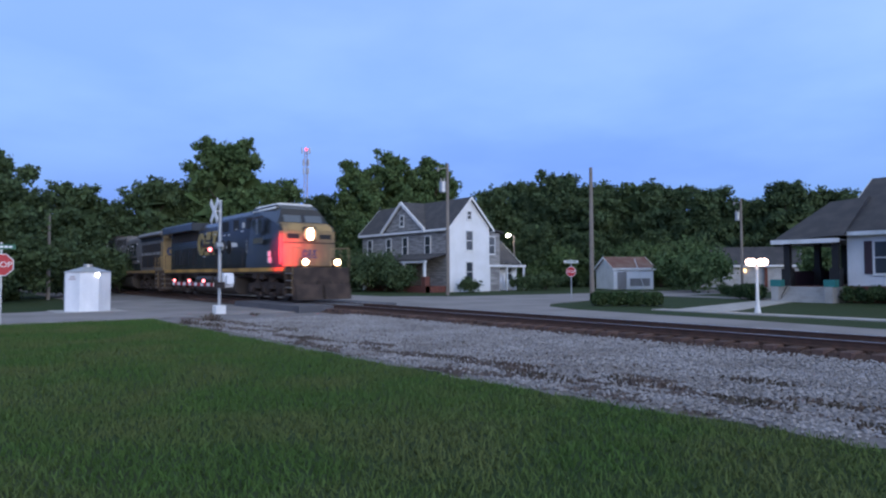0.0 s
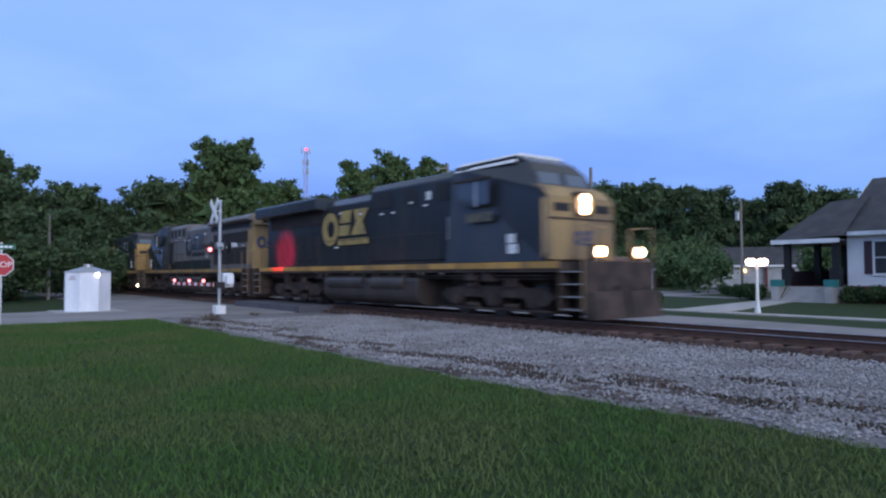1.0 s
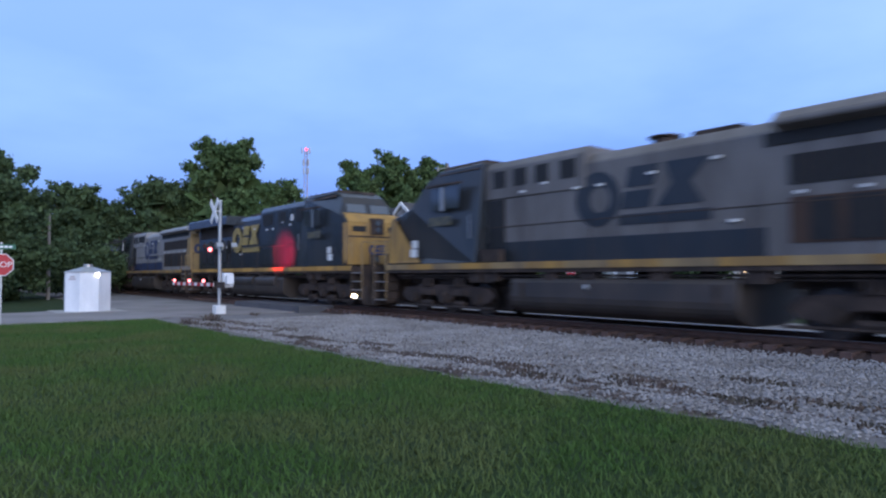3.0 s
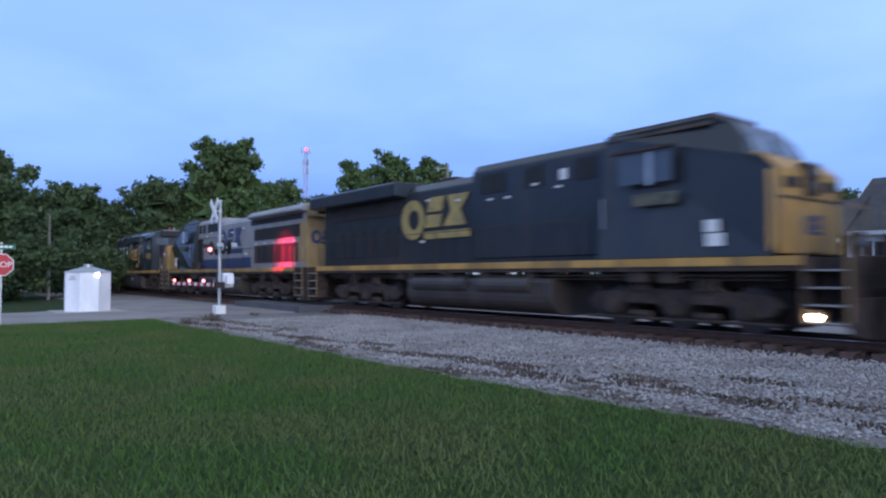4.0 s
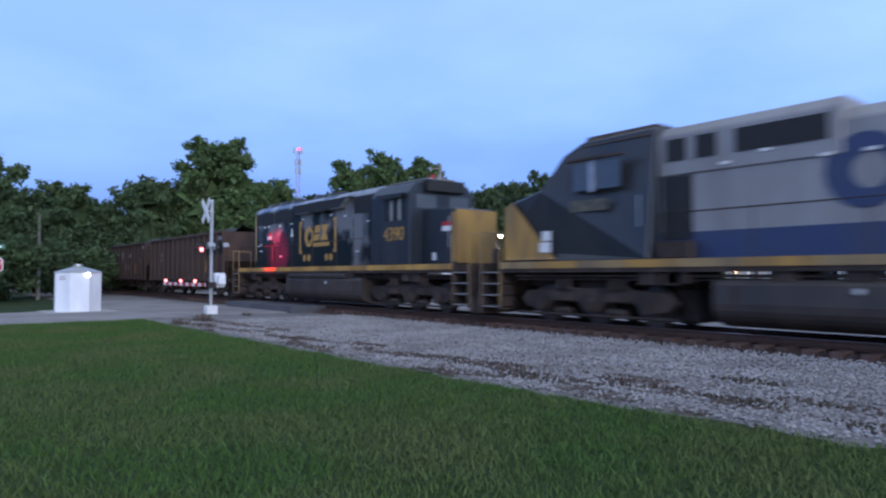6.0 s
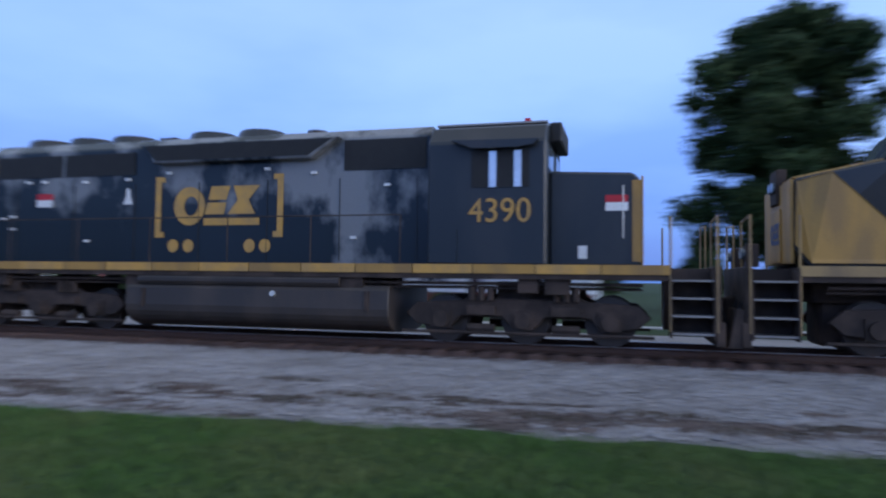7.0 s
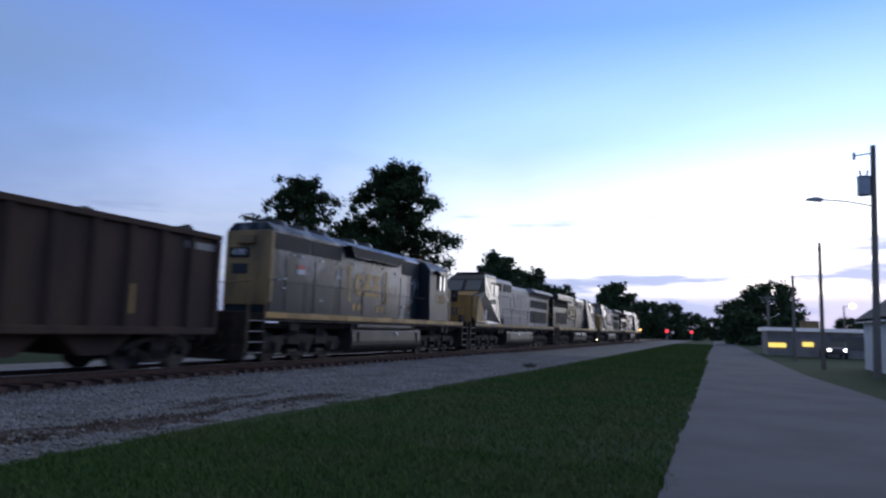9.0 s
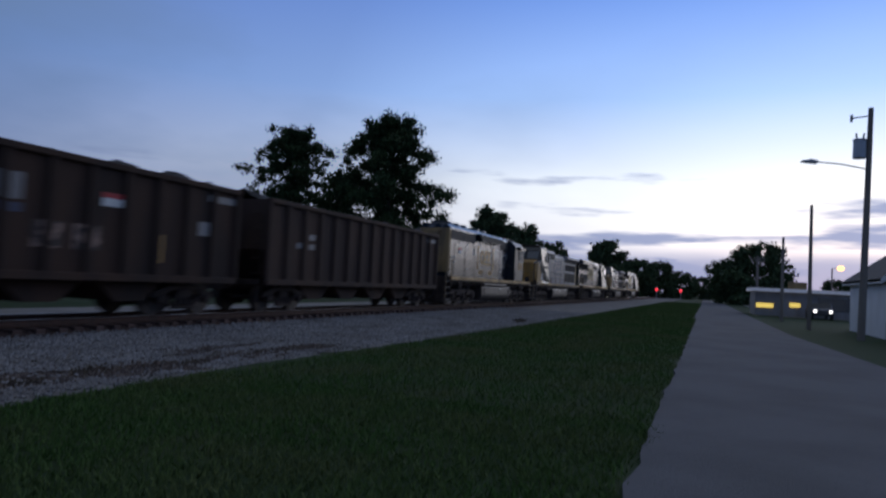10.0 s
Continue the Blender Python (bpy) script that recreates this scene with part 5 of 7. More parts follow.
    part("end_panel", box(-8.29, -8.262, -0.05, 0.62, 2.9, 3.22), "blue", loco, "dark painted panel on the hood end")
    # cab
    bm = bmesh.new()
    o = [(-1.5, 1.65), (1.5, 1.65), (1.5, 4.05), (1.2, 4.38), (0.5, 4.56), (-0.5, 4.56), (-1.2, 4.38), (-1.5, 4.05)]
    prism(bm, o, 4.2, 6.7, "x")
    part("cab", bm, "cab_blue", loco, bevel=0.04)
    bm = bmesh.new()
    bx(bm, 4.15, 6.62, -0.62, 0.62, 4.56, 4.60)
    rod(bm, (6.1, 0.3, 4.6), (6.1, 0.3, 4.82), 0.06, 8)
    part("cab_roof", bm, "light_grey_paint", loco, "pale cab roof")
    part("beacon", box(6.05, 6.17, -0.1, 0.02, 4.6, 4.78), "sign_red", loco, "red roof beacon")
    for s in (-1, 1):
        y0, y1 = (1.505, 1.52) if s > 0 else (-1.52, -1.505)
        # a black plate paints the unlit inside of the open window
        part("cab_window", box(5.15, 6.35, y0, y1, 3.15, 3.85), "black", loco, "open cab window painted black for its dark inside")
        for x in (5.6, 6.12):
            part("window_post", box(x - 0.075, x + 0.075, y0 if s > 0 else y0 - 0.012, y1 + 0.012 if s > 0 else y1, 3.15, 3.85), "sun_pane", loco, "bright window pane edge")
        bm = bmesh.new()
        prism(bm, [(4.75, 4.05), (6.55, 4.02), (6.45, 3.92), (6.1, 3.88), (5.2, 3.88)], y0 if s > 0 else y0 - 0.2, y1 + 0.2 if s > 0 else y1, "y")
        part("sun_visor", bm, "blue", loco)
        part("rung_box", box(4.25, 4.85, y0 if s > 0 else y0 - 0.01, y1 + 0.01 if s > 0 else y1, 1.7, 2.35), "cab_blue", loco)
        m = pose(5.75, -1.524, 2.68, 90, 0, 0) if s < 0 else pose(5.75, 1.524, 2.68, 90, 0, 180)
        writing("number", "4390", 0.66, "logo_gold", loco, m, "gold road number")
    for s in (-1, 1):
        part("windscreen", box(6.70, 6.72, s * 0.75 - 0.45, s * 0.75 + 0.45, 3.55, 4.0), "clear", loco)
    part("number_board", box(6.7, 6.95, -0.85, 0.85, 4.1, 4.5), "black", loco, bevel=0.03)
    # nose
    bm = bmesh.new()
    prism(bm, [(6.7, 1.65), (8.55, 1.65), (8.55, 3.30), (8.4, 3.45), (6.7, 3.52)], -0.92, 0.92, "y")
    part("nose", bm, "cab_blue", loco, bevel=0.05)
    part("nose_front", box(8.555, 8.60, -0.9, 0.9, 1.70, 3.38), "yellow", loco, "yellow nose front", bevel=0.01)
    for s in (-1, 1):
        y0, y1 = (0.925, 0.94) if s > 0 else (-0.94, -0.925)
        part("nose_corner", box(8.38, 8.555, y0, y1, 1.75, 3.3), "yellow", loco)
        part("flag_placard", box(7.85, 8.30, y0, y1, 2.72, 2.88), "white", loco, "white placard")
        part("flag_placard", box(7.85, 8.30, y0, y1, 2.884, 3.02), "sign_red", loco, "red placard")
        part("data_placard", box(7.3, 7.48, y0, y1, 1.8, 2.05), "white", loco, "white data placard")
    bm = bmesh.new()
    for x in (4.6, 8.2):
        rod(bm, (x, -0.93, 2.2), (x, -0.93, 3.2), 0.016, 5)
    part("grab_iron", bm, "steel", loco)
    return loco


def hopper_car(paint, label, seed):
    """A ribbed open coal car: sloping sheets, side posts, heaped coal, four axles."""
    rng = random.Random(seed)
    car = thing("hopper_car", pose(0, 0, 0), label, "hopper car", "train")
    a, z0, z1 = 7.42, 1.05, 3.78
    bm = bmesh.new()
    for s in (-1, 1):
        bx(bm, -a, a, s * 1.42, s * 1.46, z0, z1)
    for e in (-1, 1):
        prism(bm, [(e * a, z1), (e * (a - 0.05), z1), (e * (a - 0.05), 2.2), (e * (a - 1.4), z0), (e * (a - 1.3), z0), (e * a, 2.1)], -1.42, 1.42, "y")
    part("body", bm, paint, car)
    me = None
    for s in (-1, 1):
        for i in range(15):
            x = -a + 0.05 + i * (2 * a - 0.1) / 14
            if me is None:
                b = bmesh.new()
                prism(b, [(-0.1, 0), (-0.06, 0.11), (0.06, 0.11), (0.1, 0)], z0 - 0.02, z1 - 0.12, "z")
                me = mesh_of("side_post", finish(b), M[paint])
            ob = new("side_post", me)
            ob.parent = car
            ob.matrix_basis = pose(x, s * 1.46, 0, 0, 0, 180 if s < 0 else 0)
        part("top_rail", box(-a - 0.03, a + 0.03, s * 1.40 if s > 0 else -1.59, 1.59 if s > 0 else -1.40, z1 - 0.12, z1 + 0.04), paint, car, bevel=0.02)
        part("side_sill", box(-a, a, s * 1.40 if s > 0 else -1.57, 1.57 if s > 0 else -1.40, z0 - 0.12, z0 + 0.08), paint, car, bevel=0.02)
        for x, w, z, h in ((6.0, 0.5, 2.3, 0.4), (-5.5, 0.4, 2.6, 0.2), (-5.5, 0.4, 2.25, 0.2), (-4.7, 0.4, 2.6, 0.2), (-4.7, 0.4, 2.25, 0.2)):
            if rng.random() < 0.75:
                part("stencil_panel", box(x - w / 2, x + w / 2, s * 1.462 if s > 0 else -1.468, 1.468 if s > 0 else -1.462, z, z + h), "light_grey_paint", car, "faded pale stencil panel")
        part("reflector", box(4.35, 4.47, s * 1.462 if s > 0 else -1.47, 1.47 if s > 0 else -1.462, 1.45, 2.2), "yellow", car, "yellow reflective strip")
        part("car_placard", box(6.1, 7.3, s * 1.462 if s > 0 else -1.47, 1.47 if s > 0 else -1.462, 3.32, 3.52), "light_grey_paint", car, "faded pale panel")
    if seed == 1:
        for s in (-1, 1):
            y0, y1 = (1.462, 1.47) if s > 0 else (-1.47, -1.462)
            part("car_placard", box(2.45, 3.05, y0, y1, 2.75, 2.95), "white", car, "white panel")
            part("car_placard", box(2.45, 3.05, y0, y1, 2.954, 3.08), "sign_red", car, "red panel")
            part("car_placard", box(-0.4, 0.42, y0, y1, 2.62, 3.2), "light_grey_paint", car, "pale worn panel")
            part("car_placard", box(-0.4, 0.42, y0, y1, 2.35, 2.55), "mid_blue", car, "blue worn panel")
            for x0, x1 in ((0.72, 1.42), (1.72, 2.45)):
                part("graffiti_patch", box(x0, x1, y0, y1, 1.65, 2.25), "graffiti", car, "faded graffiti")
    for x0 in (-3.8, -1.3, 1.3, 3.8):
        bm = bmesh.new()
        prism(bm, [(x0 - 1.2, z0), (x0 + 1.2, z0), (x0 + 0.45, 0.42), (x0 - 0.45, 0.42)], -1.1, 1.1, "y")
        part("hopper_bay", bm, paint, car)
    part("centre_sill", box(-a - 0.3, a + 0.3, -0.3, 0.3, 0.8, z0 + 0.05), paint, car)
    # heaped coal
    nx, ny = 40, 8
    verts = [(-a + 0.06 + (2 * a - 0.12) * i / nx, -1.39 + 2.78 * j / ny, z1 - 0.22 + 0.62 * math.sin(math.pi * j / ny) ** 0.8 * (0.75 + 0.5 * noise.noise((i * 0.4 + seed, j * 0.5, seed)))) for i in range(nx + 1) for j in range(ny + 1)]
    faces = [(i * (ny + 1) + j, (i + 1) * (ny + 1) + j, (i + 1) * (ny + 1) + j + 1, i * (ny + 1) + j + 1) for i in range(nx) for j in range(ny)]
    coal = new("coal_load", cloud_mesh("coal_load", verts, faces, "coal"))
    coal.parent = car
    for e in (-1, 1):
        bm = bmesh.new()
        for s in (-1, 1):
            bm = bmesh.new()
            for k in range(5):
                rod(bm, (e * (a + 0.12), s * 1.35, 1.3 + k * 0.5), (e * (a + 0.12), s * 0.95, 1.3 + k * 0.5), 0.015, 5)
            rod(bm, (e * (a + 0.12), s * 1.35, 1.1), (e * (a + 0.12), s * 1.35, 3.5), 0.018, 5)
            part("ladder", bm, "under", car)
        bm = bmesh.new()
        bx(bm, min(e * a, e * 8.2), max(e * a, e * 8.2), -0.12, 0.12, 0.72, 0.98)
        bx(bm, min(e * 7.5, e * 7.62), max(e * 7.5, e * 7.62), -1.3, 1.3, 0.9, 1.1)
        part("coupler", bm, "under", car, bevel=0.02)
        xc = e * 5.75
        for dx in (-0.9, 0.9):
            wheelset(car, xc + dx, 0.46, seed < 3)
        for s in (-1, 1):
            bm = bmesh.new()
            prism(bm, [(xc - 1.2, 0.48), (xc - 1.15, 0.66), (xc - 0.55, 0.86), (xc + 0.55, 0.86), (xc + 1.15, 0.66), (xc + 1.2, 0.48), (xc + 0.75, 0.56), (xc + 0.45, 0.72), (xc - 0.45, 0.72), (xc - 0.75, 0.56)], s * 0.98, s * 1.12, "y")
            for q in (-1, 1):
                prism(bm, [(xc + q * 0.75, 0.56), (xc + q * 0.62, 0.56), (xc + q * 0.3, 0.26), (xc + q * 0.45, 0.26)], s * 0.98, s * 1.12, "y")
            bx(bm, xc - 0.45, xc + 0.45, min(s * 0.98, s * 1.12), max(s * 0.98, s * 1.12), 0.18, 0.28)
            for q in (-0.22, 0, 0.22):
                rod(bm, (xc + q, s * 1.05, 0.28), (xc + q, s * 1.05, 0.56), 0.085, 8)
            for dx in (-0.9, 0.9):
                rod(bm, (xc + dx, s * 1.0, 0.46), (xc + dx, s * 1.2, 0.46), 0.13, 10)
            part("side_frame", bm, "under", car, bevel=0.02)
        part("bolster", box(xc - 0.25, xc + 0.25, -1.1, 1.1, 0.5, 0.95), "under", car)
    return car


def raise_body(loco, k, foot=1.7):
    """Stretches all that stands over the deck to the make's full height."""
    for ob in loco.children:
        if ob.name.startswith("wheelset"):
            continue
        m, back = ob.matrix_basis, ob.matrix_basis.inverted()
        for v in ob.data.vertices:
            p = m @ v.co
            if p.z > foot:
                p.z = foot + (p.z - foot) * k
                v.co = back @ p


LOCO_A = ge_locomotive("dark blue diesel locomotive with yellow nose and lit headlights", "blue", None, "blue", "dull_yellow", "logo_yellow", "blue", "yellow", True, "new")
LOCO_B = ge_locomotive("grimy grey diesel locomotive with blue cab and yellow hood end", "grey_paint", "blue", "blue", "yellow", "blue", "dull_yellow", "dull_yellow", False, "old")
LOCO_C = ge_locomotive("dark blue diesel locomotive with yellow lettering and yellow sill", "blue", None, "blue", "yellow", "logo_yellow", "blue", "yellow", False, "new")
LOCO_D = ge_locomotive("light grey diesel locomotive with blue lettering and blue cab", "light_grey_paint", "mid_blue", "blue", "yellow", "mid_blue", "dull_yellow", "dull_yellow", False, "old")
LOCO_E = emd_locomotive()
for loco in (LOCO_A, LOCO_B, LOCO_C, LOCO_D, LOCO_E):
    raise_body(loco, 1.075)
# centre of each vehicle five seconds in, and whether it runs cab first
step_lamp = bmesh.new()
rod(step_lamp, (10.3, -1.52, 0.46), (10.3, -1.44, 0.46), 0.068, 12)
part("step_light", step_lamp, "ditch", LOCO_C, "lit step light")
part("step_light_box", box(10.15, 10.45, -1.44, -1.30, 0.32, 0.62), "under", LOCO_C, bevel=0.02)
TRAIN = [(LOCO_A, 47.95, 1), (LOCO_B, 24.2, -1), (LOCO_C, 1.4, 1), (LOCO_D, -22.1, -1), (LOCO_E, -43.53, 1)]
for k in range(9):
    if k < 3:
        car = hopper_car("car_brown" if k != 1 else "car_dark", "brown ribbed open coal hopper car heaped with coal", k)
        if k == 2:
            FIRST_CAR = car
    else:
        car = copy_thing(FIRST_CAR, pose(0, 0, 0))
    TRAIN.append((car, -62.35 - 16.4 * k, 1))


def motions():
    for ob, x5, way in TRAIN:
        walk(ob, [(t, pose(x5 + SPEED * (t - 5.0), TRACK_Y, RAIL, 0, 0, 0 if way > 0 else 180)) for t in (0.0, 2.0, 4.0, 6.0, 8.0, 10.0)])
    ways = {ob.name: way for ob, x5, way in TRAIN}
    for wheel, x, r in WHEELS:
        way = ways[wheel.parent.name]
        walk(wheel, [(i / 30, pose(x, 0, r, 0, math.degrees(way * SPEED * i / 30 / r) % 360, 0)) for i in range(301)])


# ---- the level crossing ----
def octagon(r):
    return [(r * math.cos(math.pi / 8 + i * math.pi / 4), r * math.sin(math.pi / 8 + i * math.pi / 4)) for i in range(8)]


def stop_sign(m, label, plate_mat, z=2.1, k=1.0):
    sign = thing("stop_sign", m, label, "road sign")
    bm = bmesh.new()
    bx(bm, -0.03, 0.03, 0.0, 0.05, -0.1, z + 0.75)
    part("post", bm, "steel", sign)
    for name, r, y, mat in (("border", 0.40, -0.012, "sign_white"), ("face", 0.37, -0.018, "sign_red")):
        bm = bmesh.new()
        prism(bm, [(x, z + q) for x, q in octagon(r * k)], y, y + 0.012, "y")
        part(name, bm, mat, sign)
    writing("lettering", "STOP", 0.27 * k, "sign_white", sign, pose(0, -0.021, z, 90, 0, 0), "white lettering")
    part("street_plate", box(-0.42, 0.42, -0.01, 0.01, z + 0.52, z + 0.68), plate_mat, sign, "street name plate")
    bm = bmesh.new()
    for k in range(5):
        bx(bm, -0.3 + k * 0.13, -0.2 + k * 0.13, -0.018, -0.012, z + 0.57, z + 0.63)
    part("plate_bars", bm, "sign_white" if plate_mat == "sign_green" else "sign_green", sign)
    return sign


def crossing_signal():
    s = thing("crossing_signal", pose(-27.7, 9.56, 0.0), "silver level crossing mast with crossbuck, flashing lamps and lowered gate", "crossing signal")
    bm = bmesh.new()
    rod(bm, (0, 0, 0), (0, 0, 4.75), 0.075, 12)
    rod(bm, (0, 0, 0.0), (0, 0, 0.35), 0.15, 12, 0.12)
    part("mast", bm, "steel", s)
    bm = bmesh.new()
    bx(bm, -0.22, 0.22, -0.22, 0.22, -0.05, 0.38)
    part("foot", bm, "white", s, "white concrete foot", bevel=0.03)
    for a in (45, -45):
        bm = bmesh.new()
        bx(bm, -0.62, 0.62, -0.012, 0.012, -0.115, 0.115)
        ob = part("crossbuck_board", bm, "sign_white", s)
        ob.matrix_basis = pose(0, -0.24 - 0.016 * (a > 0), 4.28, 0, a, 0)
    bm = bmesh.new()
    bx(bm, -0.03, 0.03, -0.24, 0, 4.25, 4.31)
    part("sign_bracket", bm, "steel", s)
    bm = bmesh.new()
    rod(bm, (-0.78, 0, 2.76), (0.78, 0, 2.76), 0.03, 8)
    part("lamp_arm", bm, "steel", s)
    for x in (-0.72, 0.72):
        for d in (-1, 1):
            lit = x < 0
            bm = bmesh.new()
            rod(bm, (x, d * 0.10, 2.76), (x, d * 0.13, 2.76), 0.29, 20)
            part("lamp_backboard", bm, "black", s)
            bm = bmesh.new()
            rod(bm, (x, d * 0.13, 2.76), (x, d * 0.2, 2.76), 0.14, 16)
            part("lamp_lens", bm, "red_bright" if lit else "sun_pane", s, "lit red lamp" if lit else "unlit lamp")
            bm = bmesh.new()
            prism(bm, [(x - 0.17, 2.78), (x - 0.12, 2.90), (x, 2.95), (x + 0.12, 2.90), (x + 0.17, 2.78), (x + 0.155, 2.78), (x + 0.11, 2.885), (x, 2.93), (x - 0.11, 2.885), (x - 0.155, 2.78)], d * 0.13, d * 0.42, "y")
            part("lamp_hood", bm, "steel" if x > 0 else "black", s)
    part("gear_box", box(-0.26, 0.26, 0.08, 0.5, 1.12, 1.72), "hut", s, "white gate mechanism box", bevel=0.03)
    part("side_box", box(0.35, 0.6, 0.1, 0.4, 1.25, 1.62), "hut", s, "small white box", bevel=0.02)
    part("gate_arm", box(-6.18, -0.3, -0.16, -0.13, 1.16, 1.30), "sign_white", s, "lowered red and white gate arm")
    for x0 in range(0, 14, 2):
        a = -0.3 - x0 * 0.42
        part("gate_stripe", box(a - 0.42, a, -0.166, -0.162, 1.16, 1.30), "sign_red", s, "red stripe")
    for x in (-1.6, -3.6, -5.9):
        bm = bmesh.new()
        ball(bm, (x, -0.145, 1.38), 0.07)
        part("gate_lamp", bm, "red_bright", s, "lit red gate lamp")
    bm = bmesh.new()
    bx(bm, 0.1, 0.9, -0.15, -0.09, 1.1, 1.35)
    part("counterweight", bm, "under", s)
    # the flashing lamp throws red light on what passes
    lamp = new("crossing_lamp_light", bpy.data.lights.new("crossing_lamp_light", "SPOT"))
    lamp.data.color, lamp.data.energy, lamp.data.spot_size, lamp.data.spot_blend, lamp.data.shadow_soft_size = (1.0, 0.02, 0.10), 8500, radians(29), 1.0, 0.1
    lamp.matrix_world = look((-28.42, 9.88, 2.76), (-30.8, 13.55, 2.75))


def relay_hut():
    hut = thing("relay_hut", pose(-33.85, 5.7, 0.0, 0, 0, 40), "white eight-sided metal equipment hut with a low pointed roof", "equipment hut")
    bm = bmesh.new()
    prism(bm, octagon(0.98), 0, 1.78, "z")
    part("body", bm, "hut", hut, bevel=0.015)
    bm = bmesh.new()
    low, high = [bm.verts.new((x, y, 1.78)) for x, y in octagon(1.06)], [bm.verts.new((x, y, 2.02)) for x, y in octagon(0.22)]
    for i in range(8):
        j = (i + 1) % 8
        bm.faces.new((low[i], low[j], high[j], high[i]))
    bm.faces.new(high), bm.faces.new(low[::-1])
    part("roof", bm, "steel", hut)
    bm = bmesh.new()
    rod(bm, (0, 0, 2.0), (0, 0, 2.14), 0.19, 10)
    part("vent", bm, "steel", hut)
    bm = bmesh.new()
    for k, w in enumerate((0.34, 0.26)):
        bx(bm, -w / 2, w / 2, -0.93, -0.915, 1.45 + k * 0.1, 1.49 + k * 0.1)
    part("label_bars", bm, "tower_steel", hut)
    bm = bmesh.new()
    ball(bm, (0.86, -0.42, 1.66), 0.09)
    part("wall_lamp", bm, "white_glow", hut, "small lit white lamp")
    sheet("hut_base", [(-35.2, 4.3), (-32.5, 4.3), (-32.5, 7.1), (-35.2, 7.1)], 0.045, "concrete", "concrete base under the hut", "base", 0.1)


def utility_pole(m, h, label, r=0.15, transformer=False, lamp=False, arm=False, glow="street_glow"):
    pole = thing("utility_pole", m, label, "utility pole", "utility poles")
    bm = bmesh.new()
    rod(bm, (0, 0, -0.3), (0, 0, h), r, 10, r * 0.65)
    part("shaft", bm, "pole", pole)
    if transformer:
        bm = bmesh.new()
        rod(bm, (-0.38, 0, h - 2.3), (-0.38, 0, h - 1.5), 0.27, 14)
        rod(bm, (-0.38, 0, h - 1.5), (-0.38, 0, h - 1.42), 0.29, 14)
        part("transformer", bm, "steel", pole, "grey transformer can", bevel=0.015)
        bm = bmesh.new()
        for k in (-1, 1):
            rod(bm, (-0.38 + k * 0.12, 0, h - 1.42), (-0.38 + k * 0.16, 0, h - 1.15), 0.04, 8)
        part("bushing", bm, "concrete", pole)
        bm = bmesh.new()
        rod(bm, (0, 0, h - 0.35), (-0.75, 0, h - 0.45), 0.03, 6)
        rod(bm, (-0.75, 0, h - 0.62), (-0.75, 0, h - 0.3), 0.06, 8)
        part("cutout", bm, "concrete", pole)
    if lamp:
        bm = bmesh.new()
        rod(bm, (0, 0, h - 2.8), (-1.1, 0, h - 2.55), 0.03, 6)
        rod(bm, (-1.1, 0, h - 2.55), (-2.1, 0, h - 2.45), 0.03, 6)
        part("lamp_bracket", bm, "steel", pole)
        bm = bmesh.new()
        prism(bm, [(-2.75, h - 2.47), (-2.05, h - 2.55), (-2.0, h - 2.4), (-2.3, h - 2.33), (-2.7, h - 2.40)], -0.14, 0.14, "y")
        part("lamp_head", bm, "steel", pole, bevel=0.03)
    if arm:
        part("crossarm", box(-0.9, 0.9, -0.06, 0.06, h - 0.5, h - 0.36), "pole", pole)
        bm = bmesh.new()
        for x in (-0.8, -0.3, 0.3, 0.8):
            rod(bm, (x, 0, h - 0.36), (x, 0, h - 0.2), 0.04, 8)
        part("insulators", bm, "concrete", pole)
    return pole


def lamp_post():
    post = thing("lamp_post", pose(-14.3, 27.5, 0), "white garden lamp post with lit globes", "lamp post")
    bm = bmesh.new()
    rod(bm, (0, 0, -0.05), (0, 0, 0.25), 0.14, 12, 0.10)
    rod(bm, (0, 0, 0.25), (0, 0, 1.7), 0.075, 12, 0.055)
    rod(bm, (0, 0, 1.7), (0, 0, 1.95), 0.055, 12, 0.10)
    part("column", bm, "white", post)
    bm = bmesh.new()
    rod(bm, (-0.33, 0, 1.92), (0.33, 0, 1.92), 0.03, 8)
    rod(bm, (0, -0.33, 1.92), (0, 0.33, 1.92), 0.03, 8)
    part("arms", bm, "white", post)
    for x, y in ((-0.33, 0), (0.33, 0), (0, -0.33), (0, 0.33)):
        bm = bmesh.new()
        ball(bm, (x, y, 2.1), 0.15, 1.0, 14)
        part("globe", bm, "lamp_globe", post, "lit white globe", smooth=True)


# ---- buildings ----
def rod_mesh(a, b, r):
    bm = bmesh.new()
    rod(bm, a, b, r, 6)
    return bm


def window_unit(parent, m, w, h, frame_mat="white", pane="window", name="window"):
    """A sash window in a wall that faces -y of its pose: frame, two panes, sill."""
    win = new(name)
    win.parent, win.matrix_basis = parent, m
    bm = bmesh.new()
    t = 0.09
    for x0, x1, z0, z1 in ((-w / 2 - t, w / 2 + t, h, h + t), (-w / 2 - t, w / 2 + t, -t, 0), (-w / 2 - t, -w / 2, 0, h), (w / 2, w / 2 + t, 0, h), (-w / 2, w / 2, h / 2 - 0.025, h / 2 + 0.025)):
        bx(bm, x0, x1, -0.06, 0.02, z0, z1)
    part("window_frame", bm, frame_mat, win)
    for z in (0, h / 2 + 0.03):
        part("pane", box(-w / 2, w / 2, -0.03, -0.015, z, z + h / 2 - 0.03), pane, win)
    part("window_sill", box(-w / 2 - 0.12, w / 2 + 0.12, -0.11, 0.02, -t - 0.05, -t), frame_mat, win)
    return win


